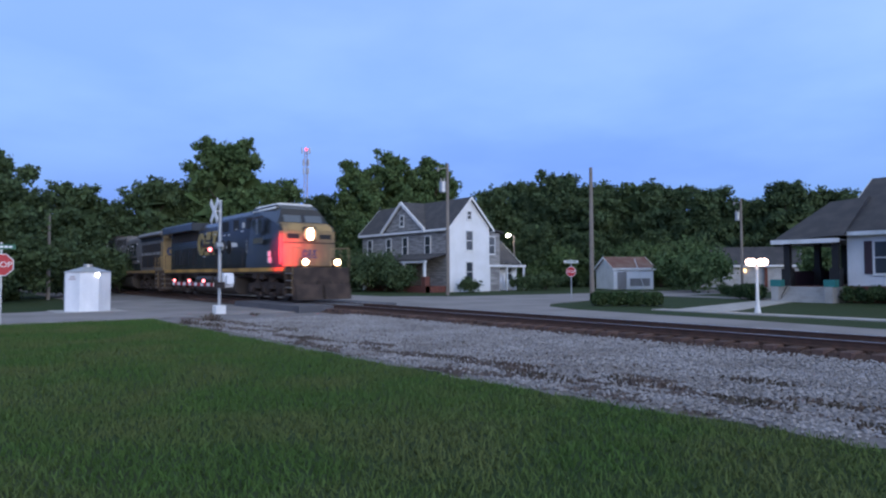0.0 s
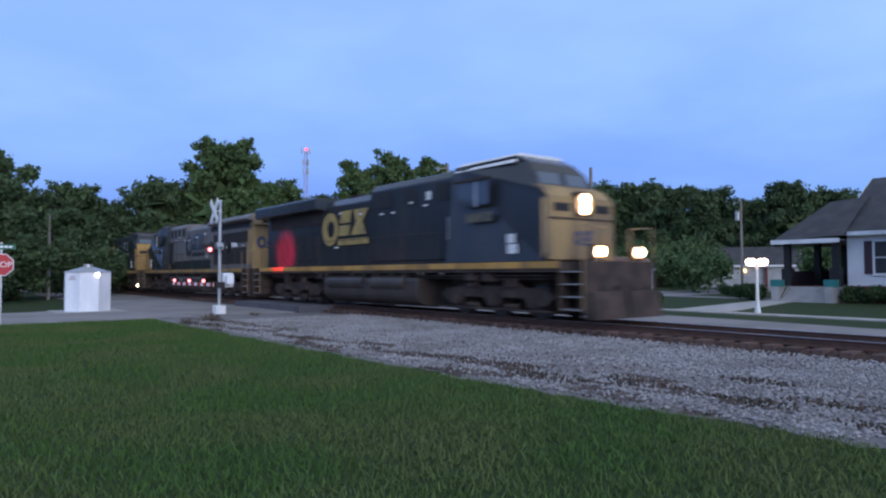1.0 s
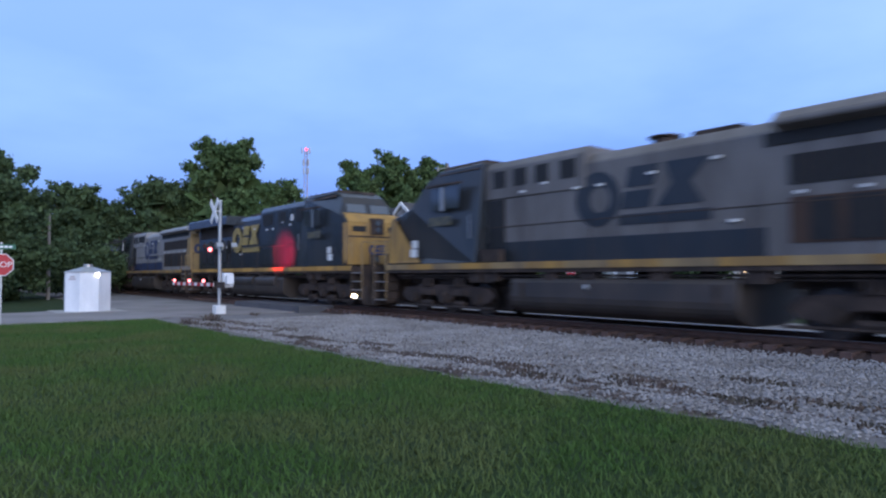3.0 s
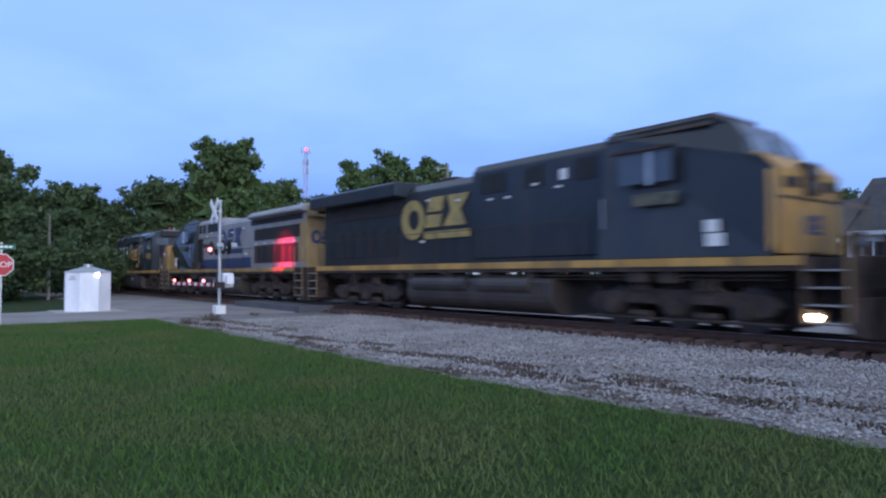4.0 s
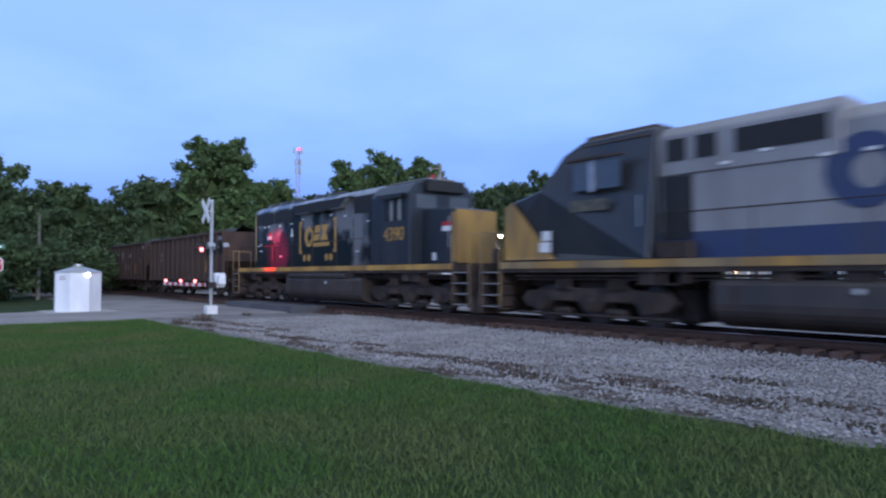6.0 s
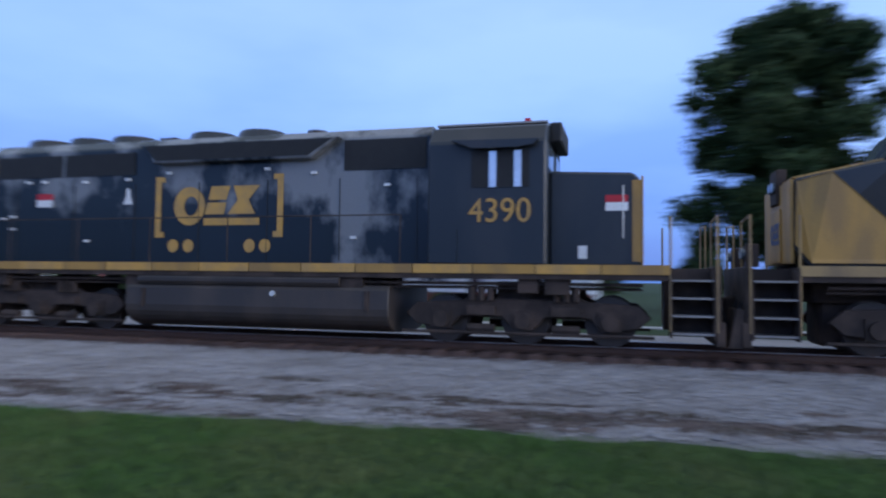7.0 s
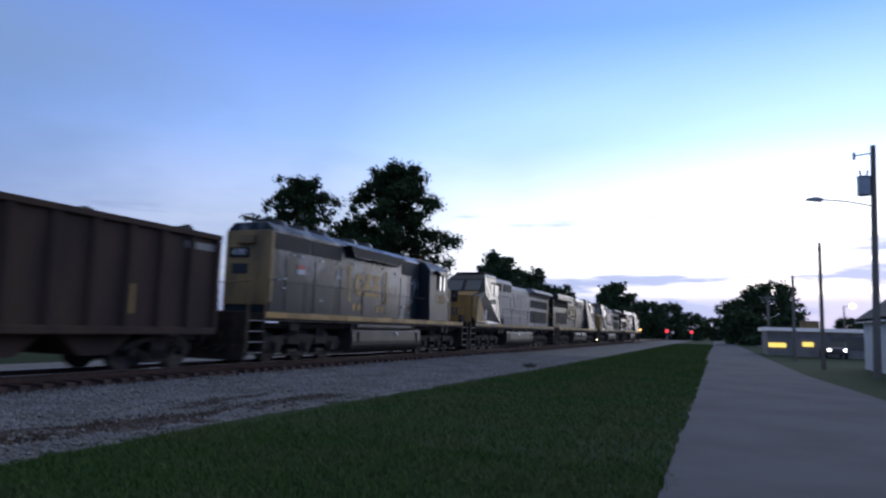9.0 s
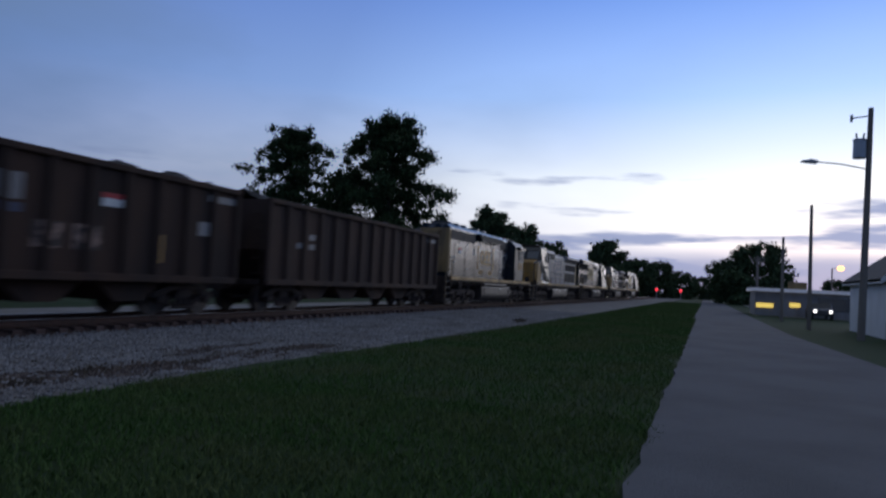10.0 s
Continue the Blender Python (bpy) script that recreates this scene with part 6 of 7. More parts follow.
def clapboards(parent, x0, x1, z0, z1, mat, m, step=0.16, gable=None):
    """Lapped boards on a wall facing -y; gable: the height that the wall's middle rises over z1."""
    bm = bmesh.new()
    z = z0
    while z < z1 + (gable or 0) - 0.02:
        a, b = x0, x1
        if z > z1:
            k = (z - z1) / gable
            half = (x1 - x0) / 2
            a, b = x0 + half * k, x1 - half * k
        prism(bm, [(0.0, z), (-0.028, z), (-0.008, z + step), (0.0, z + step)], a, b, "x")
        z += step
    ob = part("siding", bm, mat, parent)
    ob.matrix_basis = m
    return ob


def gable_house(name, m, sx, sy, eave, ridge, wall, roof, label, over=0.35, ridge_x=True, ends=None):
    """Walls, two roof slopes with thickness, eaves boards. The house fills x 0..sx, y 0..sy; the ridge runs along x (or y)."""
    house = thing(name, m, label, "house", "houses")
    bm = bmesh.new()
    if ridge_x:
        prism(bm, [(0, -0.1), (sy, -0.1), (sy, eave), (sy / 2, ridge), (0, eave)], 0, sx, "x")
    else:
        prism(bm, [(0, -0.1), (sx, -0.1), (sx, eave), (sx / 2, ridge), (0, eave)], 0, sy, "y")
    part("wall", bm, wall, house)
    span = (sy if ridge_x else sx) / 2
    slope = (ridge - eave) / span
    for s in (0, 1):
        bm = bmesh.new()
        lo = -over if s == 0 else 2 * span + over
        o = [(lo, eave - over * slope + 0.06), (span, ridge + 0.06), (span, ridge + 0.22), (lo, eave - over * slope + 0.2)]
        prism(bm, o, -over, (sx if ridge_x else sy) + over, "x" if ridge_x else "y")
        part("roof", bm, roof, house)
    for e in (-over - 0.03, (sx if ridge_x else sy) + over):
        for s in (0, 1):
            bm = bmesh.new()
            lo = -over - 0.02 if s == 0 else 2 * span + over + 0.02
            o = [(lo, eave - over * slope - 0.06), (span, ridge - 0.02), (span, ridge + 0.24), (lo, eave - over * slope + 0.22)]
            prism(bm, o, e, e + 0.03, "x" if ridge_x else "y")
            part("bargeboard", bm, "white", house, "white bargeboard")
    for s in (0, 1):
        q = -over if s == 0 else 2 * span + over
        z = eave - over * slope
        b = box(-over, sx + over, q - 0.03, q, z - 0.02, z + 0.2) if ridge_x else box(q - 0.03, q, -over, sy + over, z - 0.02, z + 0.2)
        part("fascia", b, "white", house, "white eaves board")
    return house


def old_house():
    h = gable_house("farmhouse", pose(-63.5, 37.6, 0), 15.4, 4.8, 6.0, 8.6, "siding", "roof", "old two-storey house with white gable end and bare grey front")
    # grey weathered boards on the front, white ones on the gable end
    clapboards(h, 0, 15.4, 0.4, 5.9, "old_siding", pose(0, -0.004, 0))
    clapboards(h, 0, 4.8, 0.3, 6.0, "siding", pose(15.404, 0, 0, 0, 0, 90), 0.16, 2.55)
    for z, w, hh in ((0.95, 0.75, 1.75), (3.85, 0.75, 1.75), (6.75, 0.45, 0.7)):
        window_unit(h, pose(15.44, 2.3, z, 0, 0, 90), w, hh)
    for x in (1.6, 5.3, 8.3, 12.1):
        window_unit(h, pose(x, -0.03, 3.5, 0, 0, 0), 0.8, 1.7)
    for x in (2.0, 6.5):
        window_unit(h, pose(x, -0.03, 0.9, 0, 0, 0), 0.8, 1.6)
    # cross gable over the front
    bm = bmesh.new()
    prism(bm, [(4.9, 5.95), (11.6, 5.95), (8.1, 8.55)], -0.25, 2.4, "y")
    part("cross_gable", bm, "old_siding", h)
    for a, b in (((4.4, 5.75), (8.1, 8.62)), ((12.1, 5.75), (8.1, 8.62))):
        bm = bmesh.new()
        prism(bm, [a, b, (b[0], b[1] + 0.2), (a[0], a[1] + 0.2)], -0.35, 2.4, "y")
        part("roof", bm, "roof", h)
        bm = bmesh.new()
        prism(bm, [(a[0], a[1] - 0.1), (b[0], b[1] - 0.12), (b[0], b[1] + 0.22), (a[0], a[1] + 0.22)], -0.52, -0.36, "y")
        part("bargeboard", bm, "white", h, "white bargeboard")
    window_unit(h, pose(8.1, -0.28, 6.4), 0.55, 1.0)
    part("frieze", box(-0.3, 15.6, -0.40, -0.30, 5.6, 5.78), "white", h, "white eaves board")
    # porch
    bm = bmesh.new()
    prism(bm, [(-2.6, 2.85), (0, 3.45), (0, 3.6), (-2.6, 3.0)], 5.0, 15.1, "x")
    part("porch_roof", bm, "roof", h, bevel=0.02)
    part("porch_floor", box(5.0, 15.1, -2.5, 0, -0.1, 0.55), "brick_red", h, "dark red porch base")
    part("porch_beam", box(5.0, 15.1, -2.5, -2.35, 2.65, 2.85), "white", h)
    for x in (5.2, 8.4, 11.6, 14.8):
        part("porch_post", box(x - 0.1, x + 0.1, -2.48, -2.28, 0.55, 2.65), "white", h)
    part("porch_pier", box(14.55, 15.1, -2.55, -2.0, -0.1, 1.4), "brick_red", h, "red brick porch pier")
    part("front_door", box(11.2, 12.1, -0.06, -0.02, 0.55, 2.6), "old_siding", h)
    # lower rear wing
    wing = gable_house("farmhouse_wing", pose(-55.6, 42.8, 0), 5.6, 5.0, 2.7, 4.9, "siding", "roof", "low grey rear wing of the old house with shingle roof", ridge_x=False)
    window_unit(wing, pose(5.64, 2.0, 1.0, 0, 0, 90), 0.7, 1.4)
    window_unit(wing, pose(5.64, 3.9, 1.0, 0, 0, 90), 0.7, 1.4)
    part("porch_roof", box(5.65, 7.0, -0.2, 5.0, 2.3, 2.5), "white", wing, "white porch edge")
    for y in (0.2, 2.5, 4.8):
        part("porch_post", box(6.75, 6.9, y - 0.08, y + 0.08, -0.1, 2.3), "white", wing)
    # two-storey block set back behind the gable end
    part("rear_block", box(9.0, 14.7, 4.8, 6.8, -0.1, 5.6), "old_siding", h, "bare grey rear block")
    window_unit(h, pose(14.73, 5.7, 3.6, 0, 0, 90), 0.7, 1.6)
    bm = bmesh.new()
    prism(bm, [(4.8, 6.1), (7.1, 5.55), (7.1, 5.7), (4.8, 6.25)], 8.8, 14.95, "x")
    part("rear_roof", bm, "roof", h)
    for x, y, w, hh, s in ((-60.5, 33.8, 6.4, 4.5, 61), (-56.0, 33.6, 6.0, 4.2, 62), (-51.6, 34.2, 3.6, 2.9, 63), (-53.6, 34.0, 4.6, 4.0, 68), (-46.4, 38.6, 2.2, 1.6, 64), (-47.5, 46.6, 3.0, 1.6, 65), (-48.2, 50.2, 4.0, 1.9, 66), (-64.5, 32.5, 4.0, 2.2, 67)):
        shrub(pose(x, y, 0), s, w, hh, "leaf_dark", "dark green shrub beside the old house", leaf=0.14, dense=230)


def bungalow():
    b = gable_house("bungalow", pose(-16.3, 41.5, 0), 14.4, 10.5, 4.05, 7.3, "siding", "roof", "white bungalow with dark shingle roof and deep porch", 0.5)
    clapboards(b, 0, 14.4, 0.9, 3.9, "siding", pose(0, -0.004, 0), 0.18)
    part("foundation", box(-0.05, 14.45, -0.08, 0, -0.1, 0.9), "brick_red", b)
    for x in (1.9, 4.2, 11.9):
        window_unit(b, pose(x, -0.03, 1.6), 0.95, 1.75)
        for s in (-1, 1):
            part("shutter", box(x + s * 0.82 - 0.2, x + s * 0.82 + 0.2, -0.07, -0.035, 1.55, 3.4), "shutter", b, "dark shutter")
    # porch at the end with its own roof
    bm = bmesh.new()
    low = [bm.verts.new(p) for p in ((-3.8, -1.0, 3.55), (0.2, -1.0, 3.75), (0.2, 8.5, 3.75), (-3.8, 8.5, 3.55))]
    top = [bm.verts.new(p) for p in ((-1.9, 2.6, 6.0), (0.2, 2.6, 6.15), (0.2, 5.2, 6.15), (-1.9, 5.2, 6.0))]
    for i in range(4):
        j = (i + 1) % 4
        bm.faces.new((low[i], low[j], top[j], top[i]))
    bm.faces.new(top), bm.faces.new(low[::-1])
    part("porch_roof", bm, "roof", b)
    part("porch_fascia", box(-3.85, 0.0, -1.06, -1.0, 3.35, 3.6), "white", b, "white eaves board")
    part("porch_fascia", box(-3.86, -3.8, -1.0, 8.5, 3.35, 3.6), "white", b, "white eaves board")
    part("porch_floor", box(-3.5, 0, -0.7, 8.0, -0.1, 0.85), "brick_red", b)
    part("porch_rail", box(-3.42, -3.3, -0.5, 7.9, 0.85, 1.75), "shutter", b, "dark solid porch rail")
    # added dark wall stands in for the shade inside the deep porch
    part("porch_back", box(-3.3, 0, 7.7, 7.85, 0.85, 3.5), "shutter", b, "dark wall added for the porch's deep shade")
    part("porch_ceiling", box(-3.6, 0.0, -0.8, 8.2, 3.48, 3.54), "old_siding", b)
    for x, y in ((-3.15, -0.4), (-3.15, 3.6), (-3.15, 7.6), (-0.4, -0.5)):
        bm = bmesh.new()
        prism(bm, [(x - 0.27, y - 0.27), (x + 0.27, y - 0.27), (x + 0.27, y + 0.27), (x - 0.27, y + 0.27)], 0.85, 1.9, "z")
        prism(bm, [(x - 0.17, y - 0.17), (x + 0.17, y - 0.17), (x + 0.17, y + 0.17), (x - 0.17, y + 0.17)], 1.9, 3.5, "z")
        part("porch_pier", bm, "black", b, "dark porch pier")
    for k in range(5):
        part("step", box(-2.75, -0.3, -0.7 - 0.32 * (5 - k), -0.7 - 0.32 * (4 - k), -0.1, 0.17 * (k + 1) - 0.02), "concrete", b, "concrete porch step")
    for x in (-3.0, -0.05):
        part("step_wall", box(x - 0.2, x + 0.2, -2.4, -0.7, -0.1, 0.85), "concrete", b)
        part("planter", box(x - 0.3, x + 0.3, -2.3, -1.8, 0.85, 1.25), "teal", b, "teal planter on the step wall")
    bm = bmesh.new()
    rod(bm, (-2.7, -2.2, 0.3), (-2.7, -0.7, 1.6), 0.025, 6)
    rod(bm, (-2.7, -2.2, -0.1), (-2.7, -2.2, 0.3), 0.02, 6)
    part("stair_rail", bm, "black", b)
    # front gable over the entrance
    bm = bmesh.new()
    prism(bm, [(3.5, 4.1), (10.5, 4.1), (7.0, 6.5)], -2.2, 1.5, "y")
    part("pediment", bm, "siding", b, "white gable over the entrance")
    for a in (3.1, 10.9):
        bm = bmesh.new()
        prism(bm, [(a, 3.95), (7.0, 6.62), (7.0, 6.8), (a, 4.13)], -2.5, 2.0, "y")
        part("roof", bm, "roof", b)
        bm = bmesh.new()
        prism(bm, [(a, 3.85), (7.0, 6.5), (7.0, 6.84), (a, 4.17)], -2.56, -2.51, "y")
        part("bargeboard", bm, "white", b, "white bargeboard")
    part("porch_beam", box(3.4, 10.6, -2.3, -2.1, 3.75, 4.1), "white", b)
    for x in (3.7, 7.0, 10.3):
        part("porch_post", box(x - 0.15, x + 0.15, -2.3, -2.0, 0.8, 3.75), "white", b)
    part("entrance_floor", box(3.4, 10.6, -2.3, 0, -0.1, 0.8), "brick_red", b)
    part("front_door", box(6.5, 7.5, -0.07, -0.035, 0.85, 2.95), "shutter", b)
    for i, (x, y, w) in enumerate(((-15.0, 40.2, 2.2), (-12.8, 40.1, 2.2), (-21.6, 40.8, 2.2), (-20.6, 39.2, 1.2), (-10.4, 38.7, 1.8), (-3.6, 40.2, 2.4), (-24.0, 44.0, 3.0))):
        shrub(pose(x, y, 0), 70 + i, w, 1.05, "hedge", "clipped green shrub beside the porch", leaf=0.075, dense=1500)


def small_buildings():
    shed = gable_house("shed", pose(-44.6, 56.5, 0, 0, 0, 62), 4.4, 4.6, 2.1, 3.2, "white", "roof_red", "white shed with rusty tin roof", 0.2)
    clapboards(shed, 0, 4.4, 0.1, 2.0, "siding", pose(0, -0.004, 0), 0.2)
    part("shed_door", box(0.4, 1.4, -0.06, -0.035, 0, 1.8), "light_grey_paint", shed, "grey shed door")
    part("shed_panel", box(1.8, 4.0, -0.06, -0.035, 0.3, 1.1), "light_grey_paint", shed, "stained grey panel")
    part("leaning_pole", rod_mesh((3.0, -0.9, -0.05), (2.1, -0.5, 3.1), 0.04), "white", shed, "pale pole leaning before the shed")
    far = gable_house("beige_house", pose(-45, 72, 0, 0, 0, 30), 11, 6, 2.6, 4.5, "concrete", "roof", "low beige house with grey roof and a lit porch", 0.4)
    part("porch_light", box(5.2, 5.6, -0.2, -0.02, 1.7, 2.1), "warm_glow", far, "lit porch lamp")
    part("carport_post", box(7.5, 7.8, -0.3, -0.05, 0, 2.4), "brick_red", far)
    hall = gable_house("white_hall", pose(37.2, -16.5, 0), 9, 8.6, 2.9, 6.1, "siding", "roof", "white gabled building beside the lane", 0.35, True)
    clapboards(hall, -8.6, 0, 0.5, 2.9, "siding", pose(-0.004, 0, 0, 0, 0, -90), 0.18, 3.1)
    for y in (1.9, 4.3, 7.2):
        window_unit(hall, pose(-0.04, y, 1.0, 0, 0, -90), 0.7, 1.4)
    part("foundation", box(-0.06, 0, 0, 8.6, -0.1, 0.5), "concrete", hall)
    part("air_unit", box(-0.9, -0.1, 7.9, 8.7, 0, 0.8), "steel", hall, "grey air conditioning unit", bevel=0.03)
    # filling station across the lane
    st = thing("filling_station", pose(72, -15.9, 0), "low pale filling station with lit signs", "filling station")
    part("wall", box(0, 8, 0, 11.6, -0.1, 2.3), "light_grey_paint", st, bevel=0.03)
    part("roof", box(-0.6, 8.5, -0.4, 12.0, 2.3, 2.62), "canopy_glow", st, "pale lit roof edge")
    for y0, y1, z0, z1 in ((10.0, 11.5, 0.75, 1.15), (7.7, 8.6, 0.9, 1.3)):
        part("lit_sign", box(-0.09, -0.02, y0, y1, z0, z1), "yellow_glow", st, "lit yellow sign")
    part("window", box(-0.06, -0.02, 1.5, 6.2, 0.7, 1.9), "window", st)
    part("gable_sign", box(-0.3, -0.2, 7.2, 8.8, 2.62, 3.3), "dull_yellow", st, "small orange sign")


def vehicle(m, label, lights):
    """A low saloon car facing -x."""
    car = thing("car", m, label, "car")
    bm = bmesh.new()
    prism(bm, [(-2.2, 0.35), (2.2, 0.35), (2.25, 0.8), (1.5, 0.95), (0.9, 1.4), (-0.6, 1.42), (-1.3, 0.98), (-2.15, 0.85)], -0.85, 0.85, "y")
    part("body", bm, "vehicle_dark", car, bevel=0.06)
    bm = bmesh.new()
    prism(bm, [(1.35, 0.98), (0.85, 1.34), (-0.55, 1.36), (-1.15, 1.0)], -0.87, 0.87, "y")
    part("windows", bm, "window", car)
    for x in (-1.4, 1.4):
        for s in (-1, 1):
            bm = bmesh.new()
            rod(bm, (x, s * 0.68, 0.32), (x, s * 0.88, 0.32), 0.32, 16)
            part("wheel", bm, "black", car)
    for s in (-1, 1):
        bm = bmesh.new()
        ball(bm, (-2.2, s * 0.6, 0.72), 0.13)
        part("headlight", bm, lights, car, "lit headlight")
    return car


def cell_tower():
    t = thing("radio_tower", pose(-180, 87.4, 0), "tall lattice radio tower with aerials", "tower")
    bm = bmesh.new()
    for i in range(3):
        a = i * math.tau / 3
        rod(bm, (0.9 * math.cos(a), 0.9 * math.sin(a), 0), (0.55 * math.cos(a), 0.55 * math.sin(a), 38), 0.09, 5)
    part("legs", bm, "tower_steel", t)
    bm = bmesh.new()
    for k in range(26):
        z = k * 1.46
        for i in range(3):
            a, b = i * math.tau / 3, (i + 1) * math.tau / 3
            r0, r1 = 0.9 - 0.35 * z / 38, 0.9 - 0.35 * (z + 1.46) / 38
            rod(bm, (r0 * math.cos(a), r0 * math.sin(a), z), (r1 * math.cos(b), r1 * math.sin(b), z + 1.46), 0.045, 4)
    part("lattice", bm, "tower_steel", t)
    for z, w in ((37, 1.3), (33.5, 0.9), (31, 0.8)):
        for i in range(3):
            a = i * math.tau / 3 + 0.4
            part("aerial", box(w * math.cos(a) - 0.18, w * math.cos(a) + 0.18, w * math.sin(a) - 0.18, w * math.sin(a) + 0.18, z, z + 1.8), "steel", t, "panel aerial")
    bm = bmesh.new()
    ball(bm, (0, 0, 38.4), 0.35)
    part("beacon", bm, "red_glow", t, "lit red beacon")


def street_light(m, h, label, glow, size=0.22):
    s = thing("street_light", m, label, "street light", "street lights")
    bm = bmesh.new()
    rod(bm, (0, 0, -0.2), (0, 0, h), 0.1, 8, 0.07)
    part("pole", bm, "pole", s)
    bm = bmesh.new()
    rod(bm, (0, 0, h - 0.1), (0, -0.7, h + 0.05), 0.03, 6)
    part("bracket", bm, "steel", s)
    bm = bmesh.new()
    ball(bm, (0, -0.8, h), size, 0.8)
    part("globe", bm, glow, s, "lit lamp")


def far_signal(m, label):
    s = thing("far_crossing_signal", m, label, "crossing signal", "far signals")
    bm = bmesh.new()
    rod(bm, (0, 0, -0.1), (0, 0, 3.4), 0.1, 8)
    part("mast", bm, "steel", s)
    bm = bmesh.new()
    ball(bm, (-0.15, 0, 2.5), 0.38)
    part("lamp", bm, "red_glow", s, "lit red lamp")


def hedge(m, seed, w, d, h):
    """A clipped block of hedge: twigs inside, small leaves all through its box."""
    hd = thing("hedge", m, "clipped low green hedge at the lawn's corner", "hedge", "hedges")
    rng = np.random.default_rng(seed)
    bm = bmesh.new()
    for i in range(6):
        rod(bm, (-w / 2 + w * (i + 0.5) / 6, 0, -0.05), (-w / 2 + w * (i + 0.5) / 6 + 0.1, 0.15, h * 0.8), 0.025, 5, 0.01)
    part("stems", bm, "bark", hd)
    n = 3000
    c = rng.uniform(-0.5, 0.5, (n * 2, 3))
    c = c[(np.abs(c * 2) ** 3).sum(axis=1) < 1.0 + 0.25 * rng.random(n * 2)][:n] * np.array([w, d, h]) + np.array([0, 0, h / 2 + 0.03])
    n = len(c)
    u = rng.normal(size=(n, 3))
    u /= np.linalg.norm(u, axis=1)[:, None]
    q = np.cross(u, rng.normal(size=(n, 3)))
    q /= np.linalg.norm(q, axis=1)[:, None]
    s = rng.uniform(0.04, 0.085, (n, 1))
    pts = np.stack([c - u * s, c + q * s * 0.6, c + u * s, c - q * s * 0.6], 1).reshape(-1, 3)
    leaves = new("leaves", cloud_mesh("leaves", pts.tolist(), np.arange(n * 4).reshape(-1, 4).tolist(), "hedge"))
    leaves.parent = hd


def verge_things():
    rng = random.Random(3)
    # dry weeds and brown clumps along the edge of the gravel
    spots = [(-24.0, 8.0, 0.9, 0.7), (-21.5, 7.2, 1.0, 0.35), (-23.2, 7.0, 0.8, 0.4), (-13.2, 8.3, 0.7, 0.12), (-10.2, 8.0, 0.9, 0.16), (-8.7, 8.4, 0.7, 0.14), (-7.6, 7.8, 1.1, 0.16), (-6.2, 8.4, 0.9, 0.2), (-5.2, 9.9, 0.7, 0.16), (-4.4, 8.3, 0.7, 0.15), (-3.6, 8.9, 0.8, 0.16), (-2.6, 8.0, 0.9, 0.12), (-1.8, 8.9, 0.6, 0.15), (-0.8, 8.3, 0.8, 0.12), (0.4, 8.8, 0.7, 0.16), (1.3, 8.1, 0.9, 0.12), (2.4, 8.6, 0.6, 0.14), (3.5, 8.2, 1.0, 0.12), (5.0, 8.9, 1.0, 0.16), (6.2, 8.6, 0.7, 0.14), (8.2, 8.8, 1.2, 0.16), (9.6, 8.5, 0.8, 0.12), (11.0, 8.7, 1.0, 0.14), (13.2, 8.4, 1.2, 0.15), (-16.0, 7.6, 0.8, 0.14), (-18.5, 8.4, 0.9, 0.2), (29.5, 7.8, 0.9, 0.5), (-26.3, 10.5, 0.5, 0.3)]
    for i, (x, y, w, h) in enumerate(spots):
        n = int(30 + 90 * w)
        verts, faces = [], []
        for k in range(n):
            a, r = rng.uniform(0, math.tau), w * 0.5 * math.sqrt(rng.random())
            px, py = x + 1.7 * r * math.cos(a), y + 0.55 * r * math.sin(a)
            hh, t = 0.3 * h * rng.uniform(0.3, 1.3), rng.uniform(0, math.tau)
            b = len(verts)
            verts += [(px - 0.012, py, bed_z(px, py) - 0.02), (px + 0.014, py, bed_z(px, py) - 0.02), (px + 0.5 * hh * math.cos(t), py + 0.5 * hh * math.sin(t), bed_z(px, py) + hh), (px + 0.6 * hh * math.cos(t) + 0.03, py + 0.6 * hh * math.sin(t), bed_z(px, py) + hh * 0.8)]
            faces.append((b, b + 1, b + 3, b + 2))
        tagged(new("weed_clump", cloud_mesh("weed_clump", verts, faces, "weed")), "low dry brown weeds in the gravel", "weeds", kind="stuff")


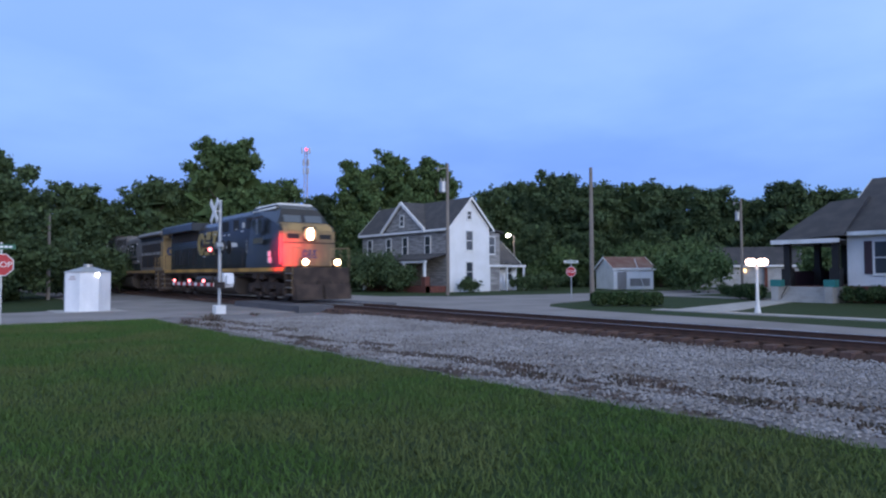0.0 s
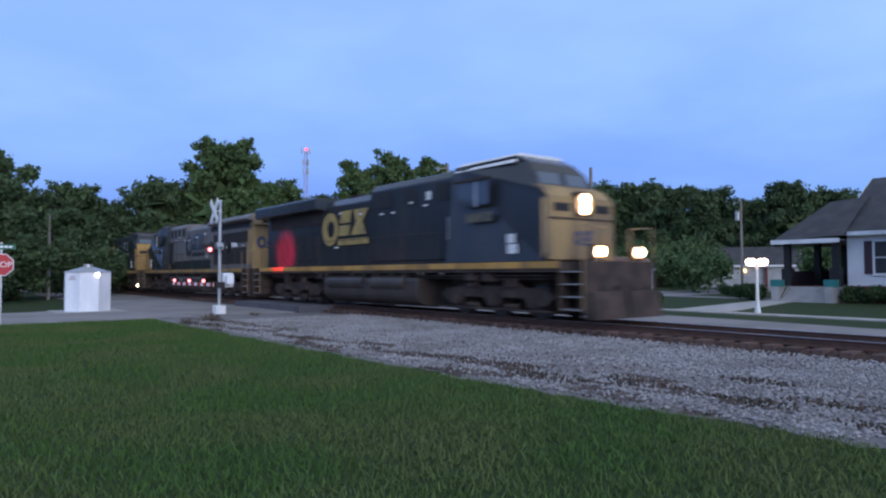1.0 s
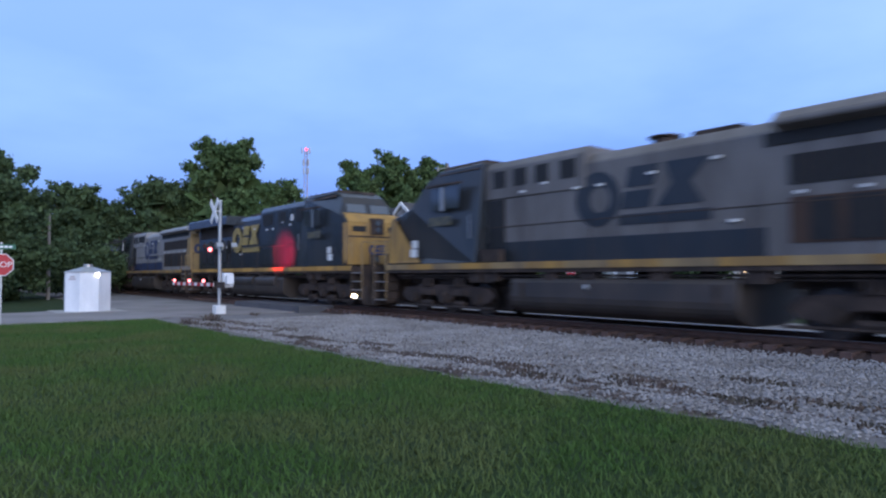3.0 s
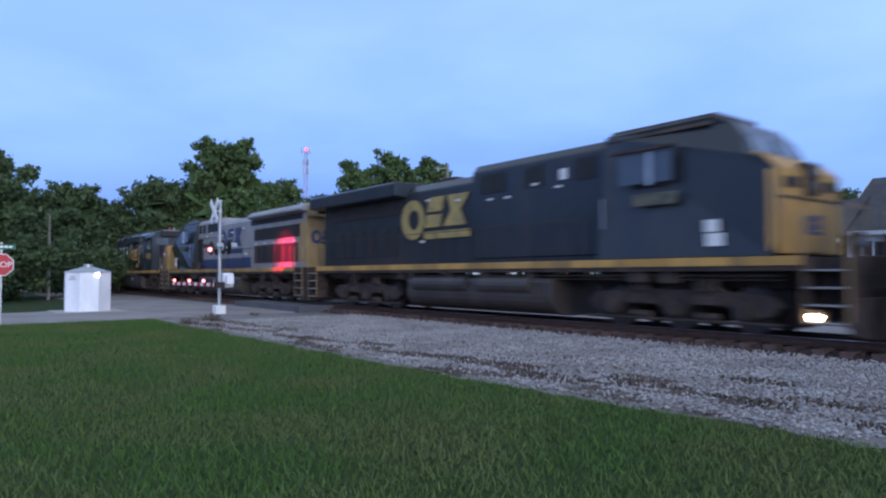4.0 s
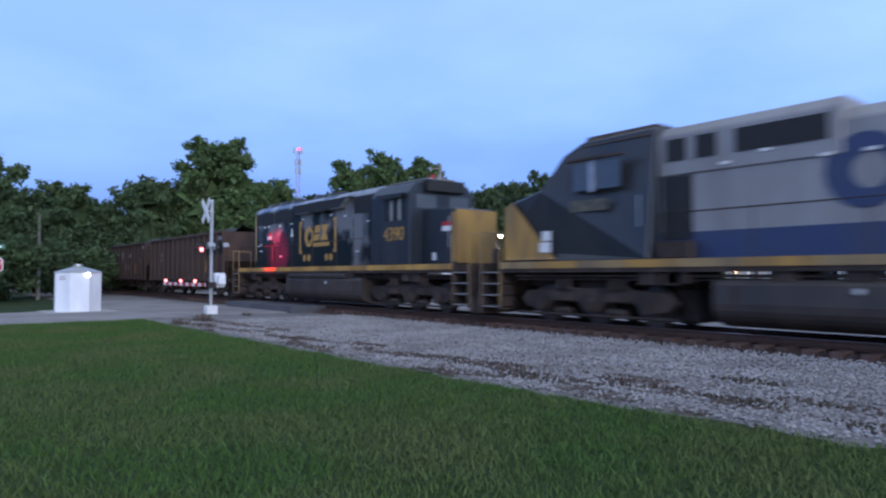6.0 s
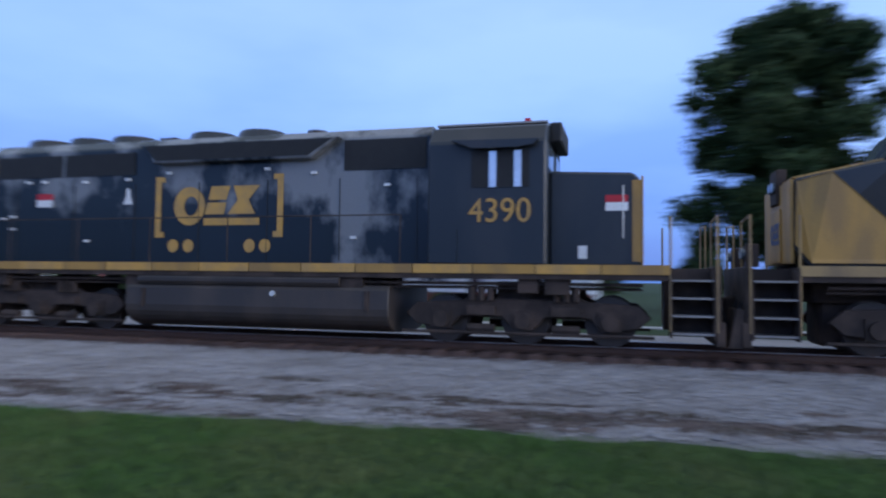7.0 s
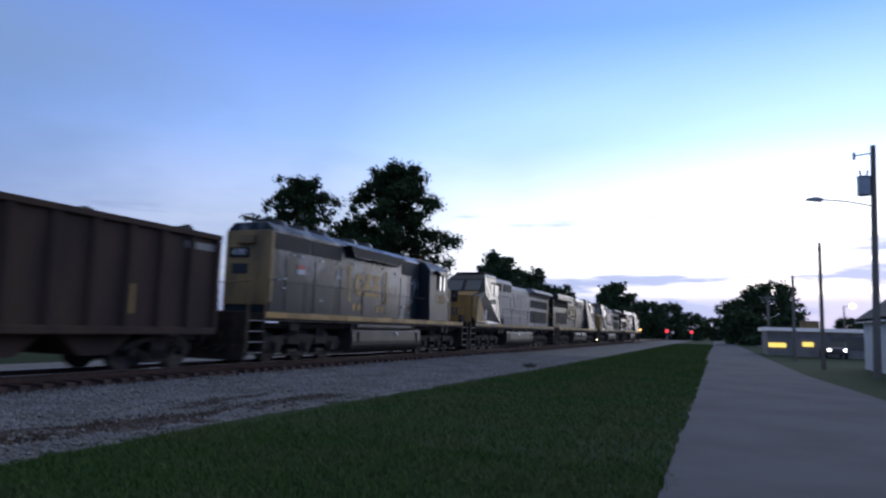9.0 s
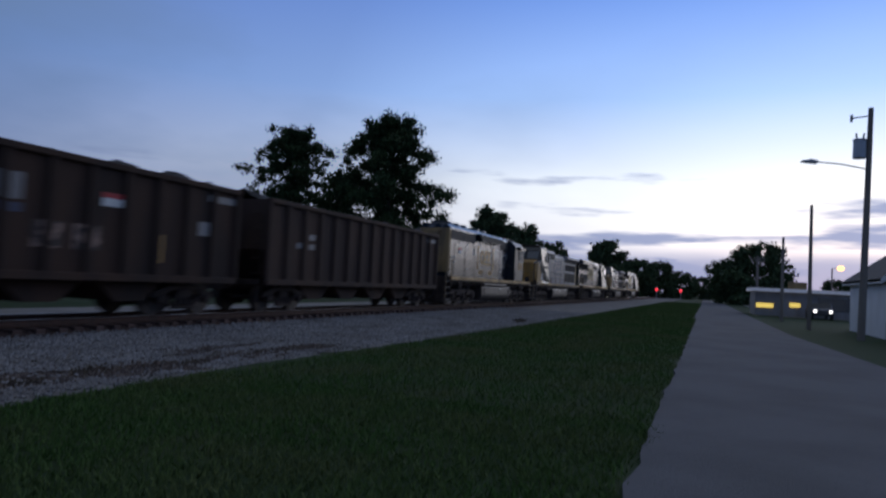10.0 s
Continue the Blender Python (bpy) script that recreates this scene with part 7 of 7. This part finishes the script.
def build_things():
    crossing_signal()
    relay_hut()
    stop_sign(pose(-26.7, 1.9, 0, 0, 0, 72), "red octagonal stop sign on a post beside the road", "sign_green", 2.0)
    stop_sign(pose(-27.3, 30.6, 0, 0, 0, 30), "red stop sign under a white plate at the corner", "sign_white", 1.75, 0.8)
    lamp_post()
    utility_pole(pose(-41.8, 32.5, 0, 0, 0, 50), 10.4, "weathered wooden pole with transformer before the old house", 0.16, True)
    utility_pole(pose(-31.0, 36.9, 0), 9.1, "plain weathered wooden utility pole at the corner", 0.17)
    utility_pole(pose(-36.4, 67, 0), 9.4, "distant wooden pole with a lamp", 0.16, True)
    utility_pole(pose(-53, 6.5, 0), 5.9, "short wooden pole behind the hut", 0.13)
    utility_pole(pose(34.8, -6.4, 0, 0, 1.2, -90), 10.45, "tall dark utility pole with transformer and lamp arm", 0.17, True, True)
    utility_pole(pose(43.3, -5.4, 0, 0, 0, -90), 7.1, "dark wooden utility pole beside the lane", 0.13)
    utility_pole(pose(56.5, -5.2, 0, 0, 0, -90), 6.3, "dark wooden utility pole beside the lane", 0.14)
    for x, y in ((98, -6.0), (106, -6.6)):
        utility_pole(pose(x, y, 0, 0, 0, -90), 7.2, "distant wooden utility pole with crossarm", 0.14, arm=True)
    street_light(pose(-51.0, 48.4, 0), 5.6, "street lamp glowing beside the old house", "street_glow", 0.24)
    street_light(pose(82, -12.3, 0), 5.2, "orange street lamp glowing over the lane", "orange_glow", 0.36)
    far_signal(pose(198, 13.4, 0), "distant red crossing lamp beside the line")
    far_signal(pose(205, 7.2, 0), "distant red crossing lamp beside the lane")
    street_light(pose(180, 19.5, 0), 2.6, "distant warm lamp beside the line", "orange_glow", 0.3)
    street_light(pose(112, -2.0 - 4, 0), 2.0, "distant warm lamp beside the lane", "street_glow", 0.14)
    vehicle(pose(69.0, -9.4, 0, 0, 0, 0), "dark car with lit headlights on the forecourt", "white_glow")
    old_house()
    bungalow()
    small_buildings()
    cell_tower()
    # hedges and shrubs
    for x, y, w, k in ((-22.7, 27.65, 1.0, 81), (-22.0, 28.15, 1.05, 82), (-21.3, 28.65, 1.0, 83), (-20.6, 29.15, 1.05, 84)):
        hedge(pose(x, y, 0, 0, 0, 36), k, w, 1.0, 0.66)
    for i, (az, dist, w, h) in enumerate(((42.8, 86, 9, 5.6), (39.0, 88, 9, 4.8), (32.3, 68, 6, 5.4), (32.0, 62, 6.5, 4.0), (45, 84, 7, 3.6), (47.5, 72, 5, 2.2), (51.5, 84, 9, 4.0), (34.6, 84, 9, 5.0), (22.5, 70, 6, 4.5), (36.8, 84, 9, 6.0))):
        shrub(pose(-dist * math.sin(radians(az)), dist * math.cos(radians(az)), 0), 90 + i, w, h, "leaf", "large rounded green shrub before the wood", leaf=0.17, dense=190)
    for i, (az, dist, w, h) in enumerate(((88.2, 56, 8, 5.0), (84.8, 58, 8, 5.2), (81.6, 61, 7, 4.6), (78.2, 66, 7, 4.2))):
        shrub(pose(-dist * math.sin(radians(az)), dist * math.cos(radians(az)), 0), 120 + i, w, h, "leaf_dark", "dark overgrown bush behind the crossing road", leaf=0.16, dense=210)
    verge_things()


build_things()
stones("ballast", 62000, (-24, 14, 6.9, 13.7), bed_z, (0.018, 0.046), "stone", "loose pale grey ballast stones", 1, False)
stones("rusty_ballast", 14000, (-24, 16, 13.75, 16.4), bed_z, (0.022, 0.05), "brown_stone", "loose rust brown ballast stones", 2)
stones("dark_cinders", 26000, (-24, 14, 6.9, 10.4), bed_z, (0.016, 0.04), "cinder", "scattered grey brown cinders in the pale gravel", 20, True)
stones("ballast_beyond", 30000, (14, 46, 6.9, 13.7), bed_z, (0.025, 0.055), "stone", "loose pale grey ballast stones", 21)
grass_blades("grass_near", 130000, -10, 9, -0.9, 7.6, 0.085, 3)
grass_blades("grass_middle", 70000, -26.6, -10, -0.9, 6.9, 0.10, 4)
grass_blades("grass_beyond", 90000, 9, 48, 0.6, 7.3, 0.11, 5)
grass_blades("grass_far", 60000, 48, 130, 0.9, 7.2, 0.16, 6)


motions()
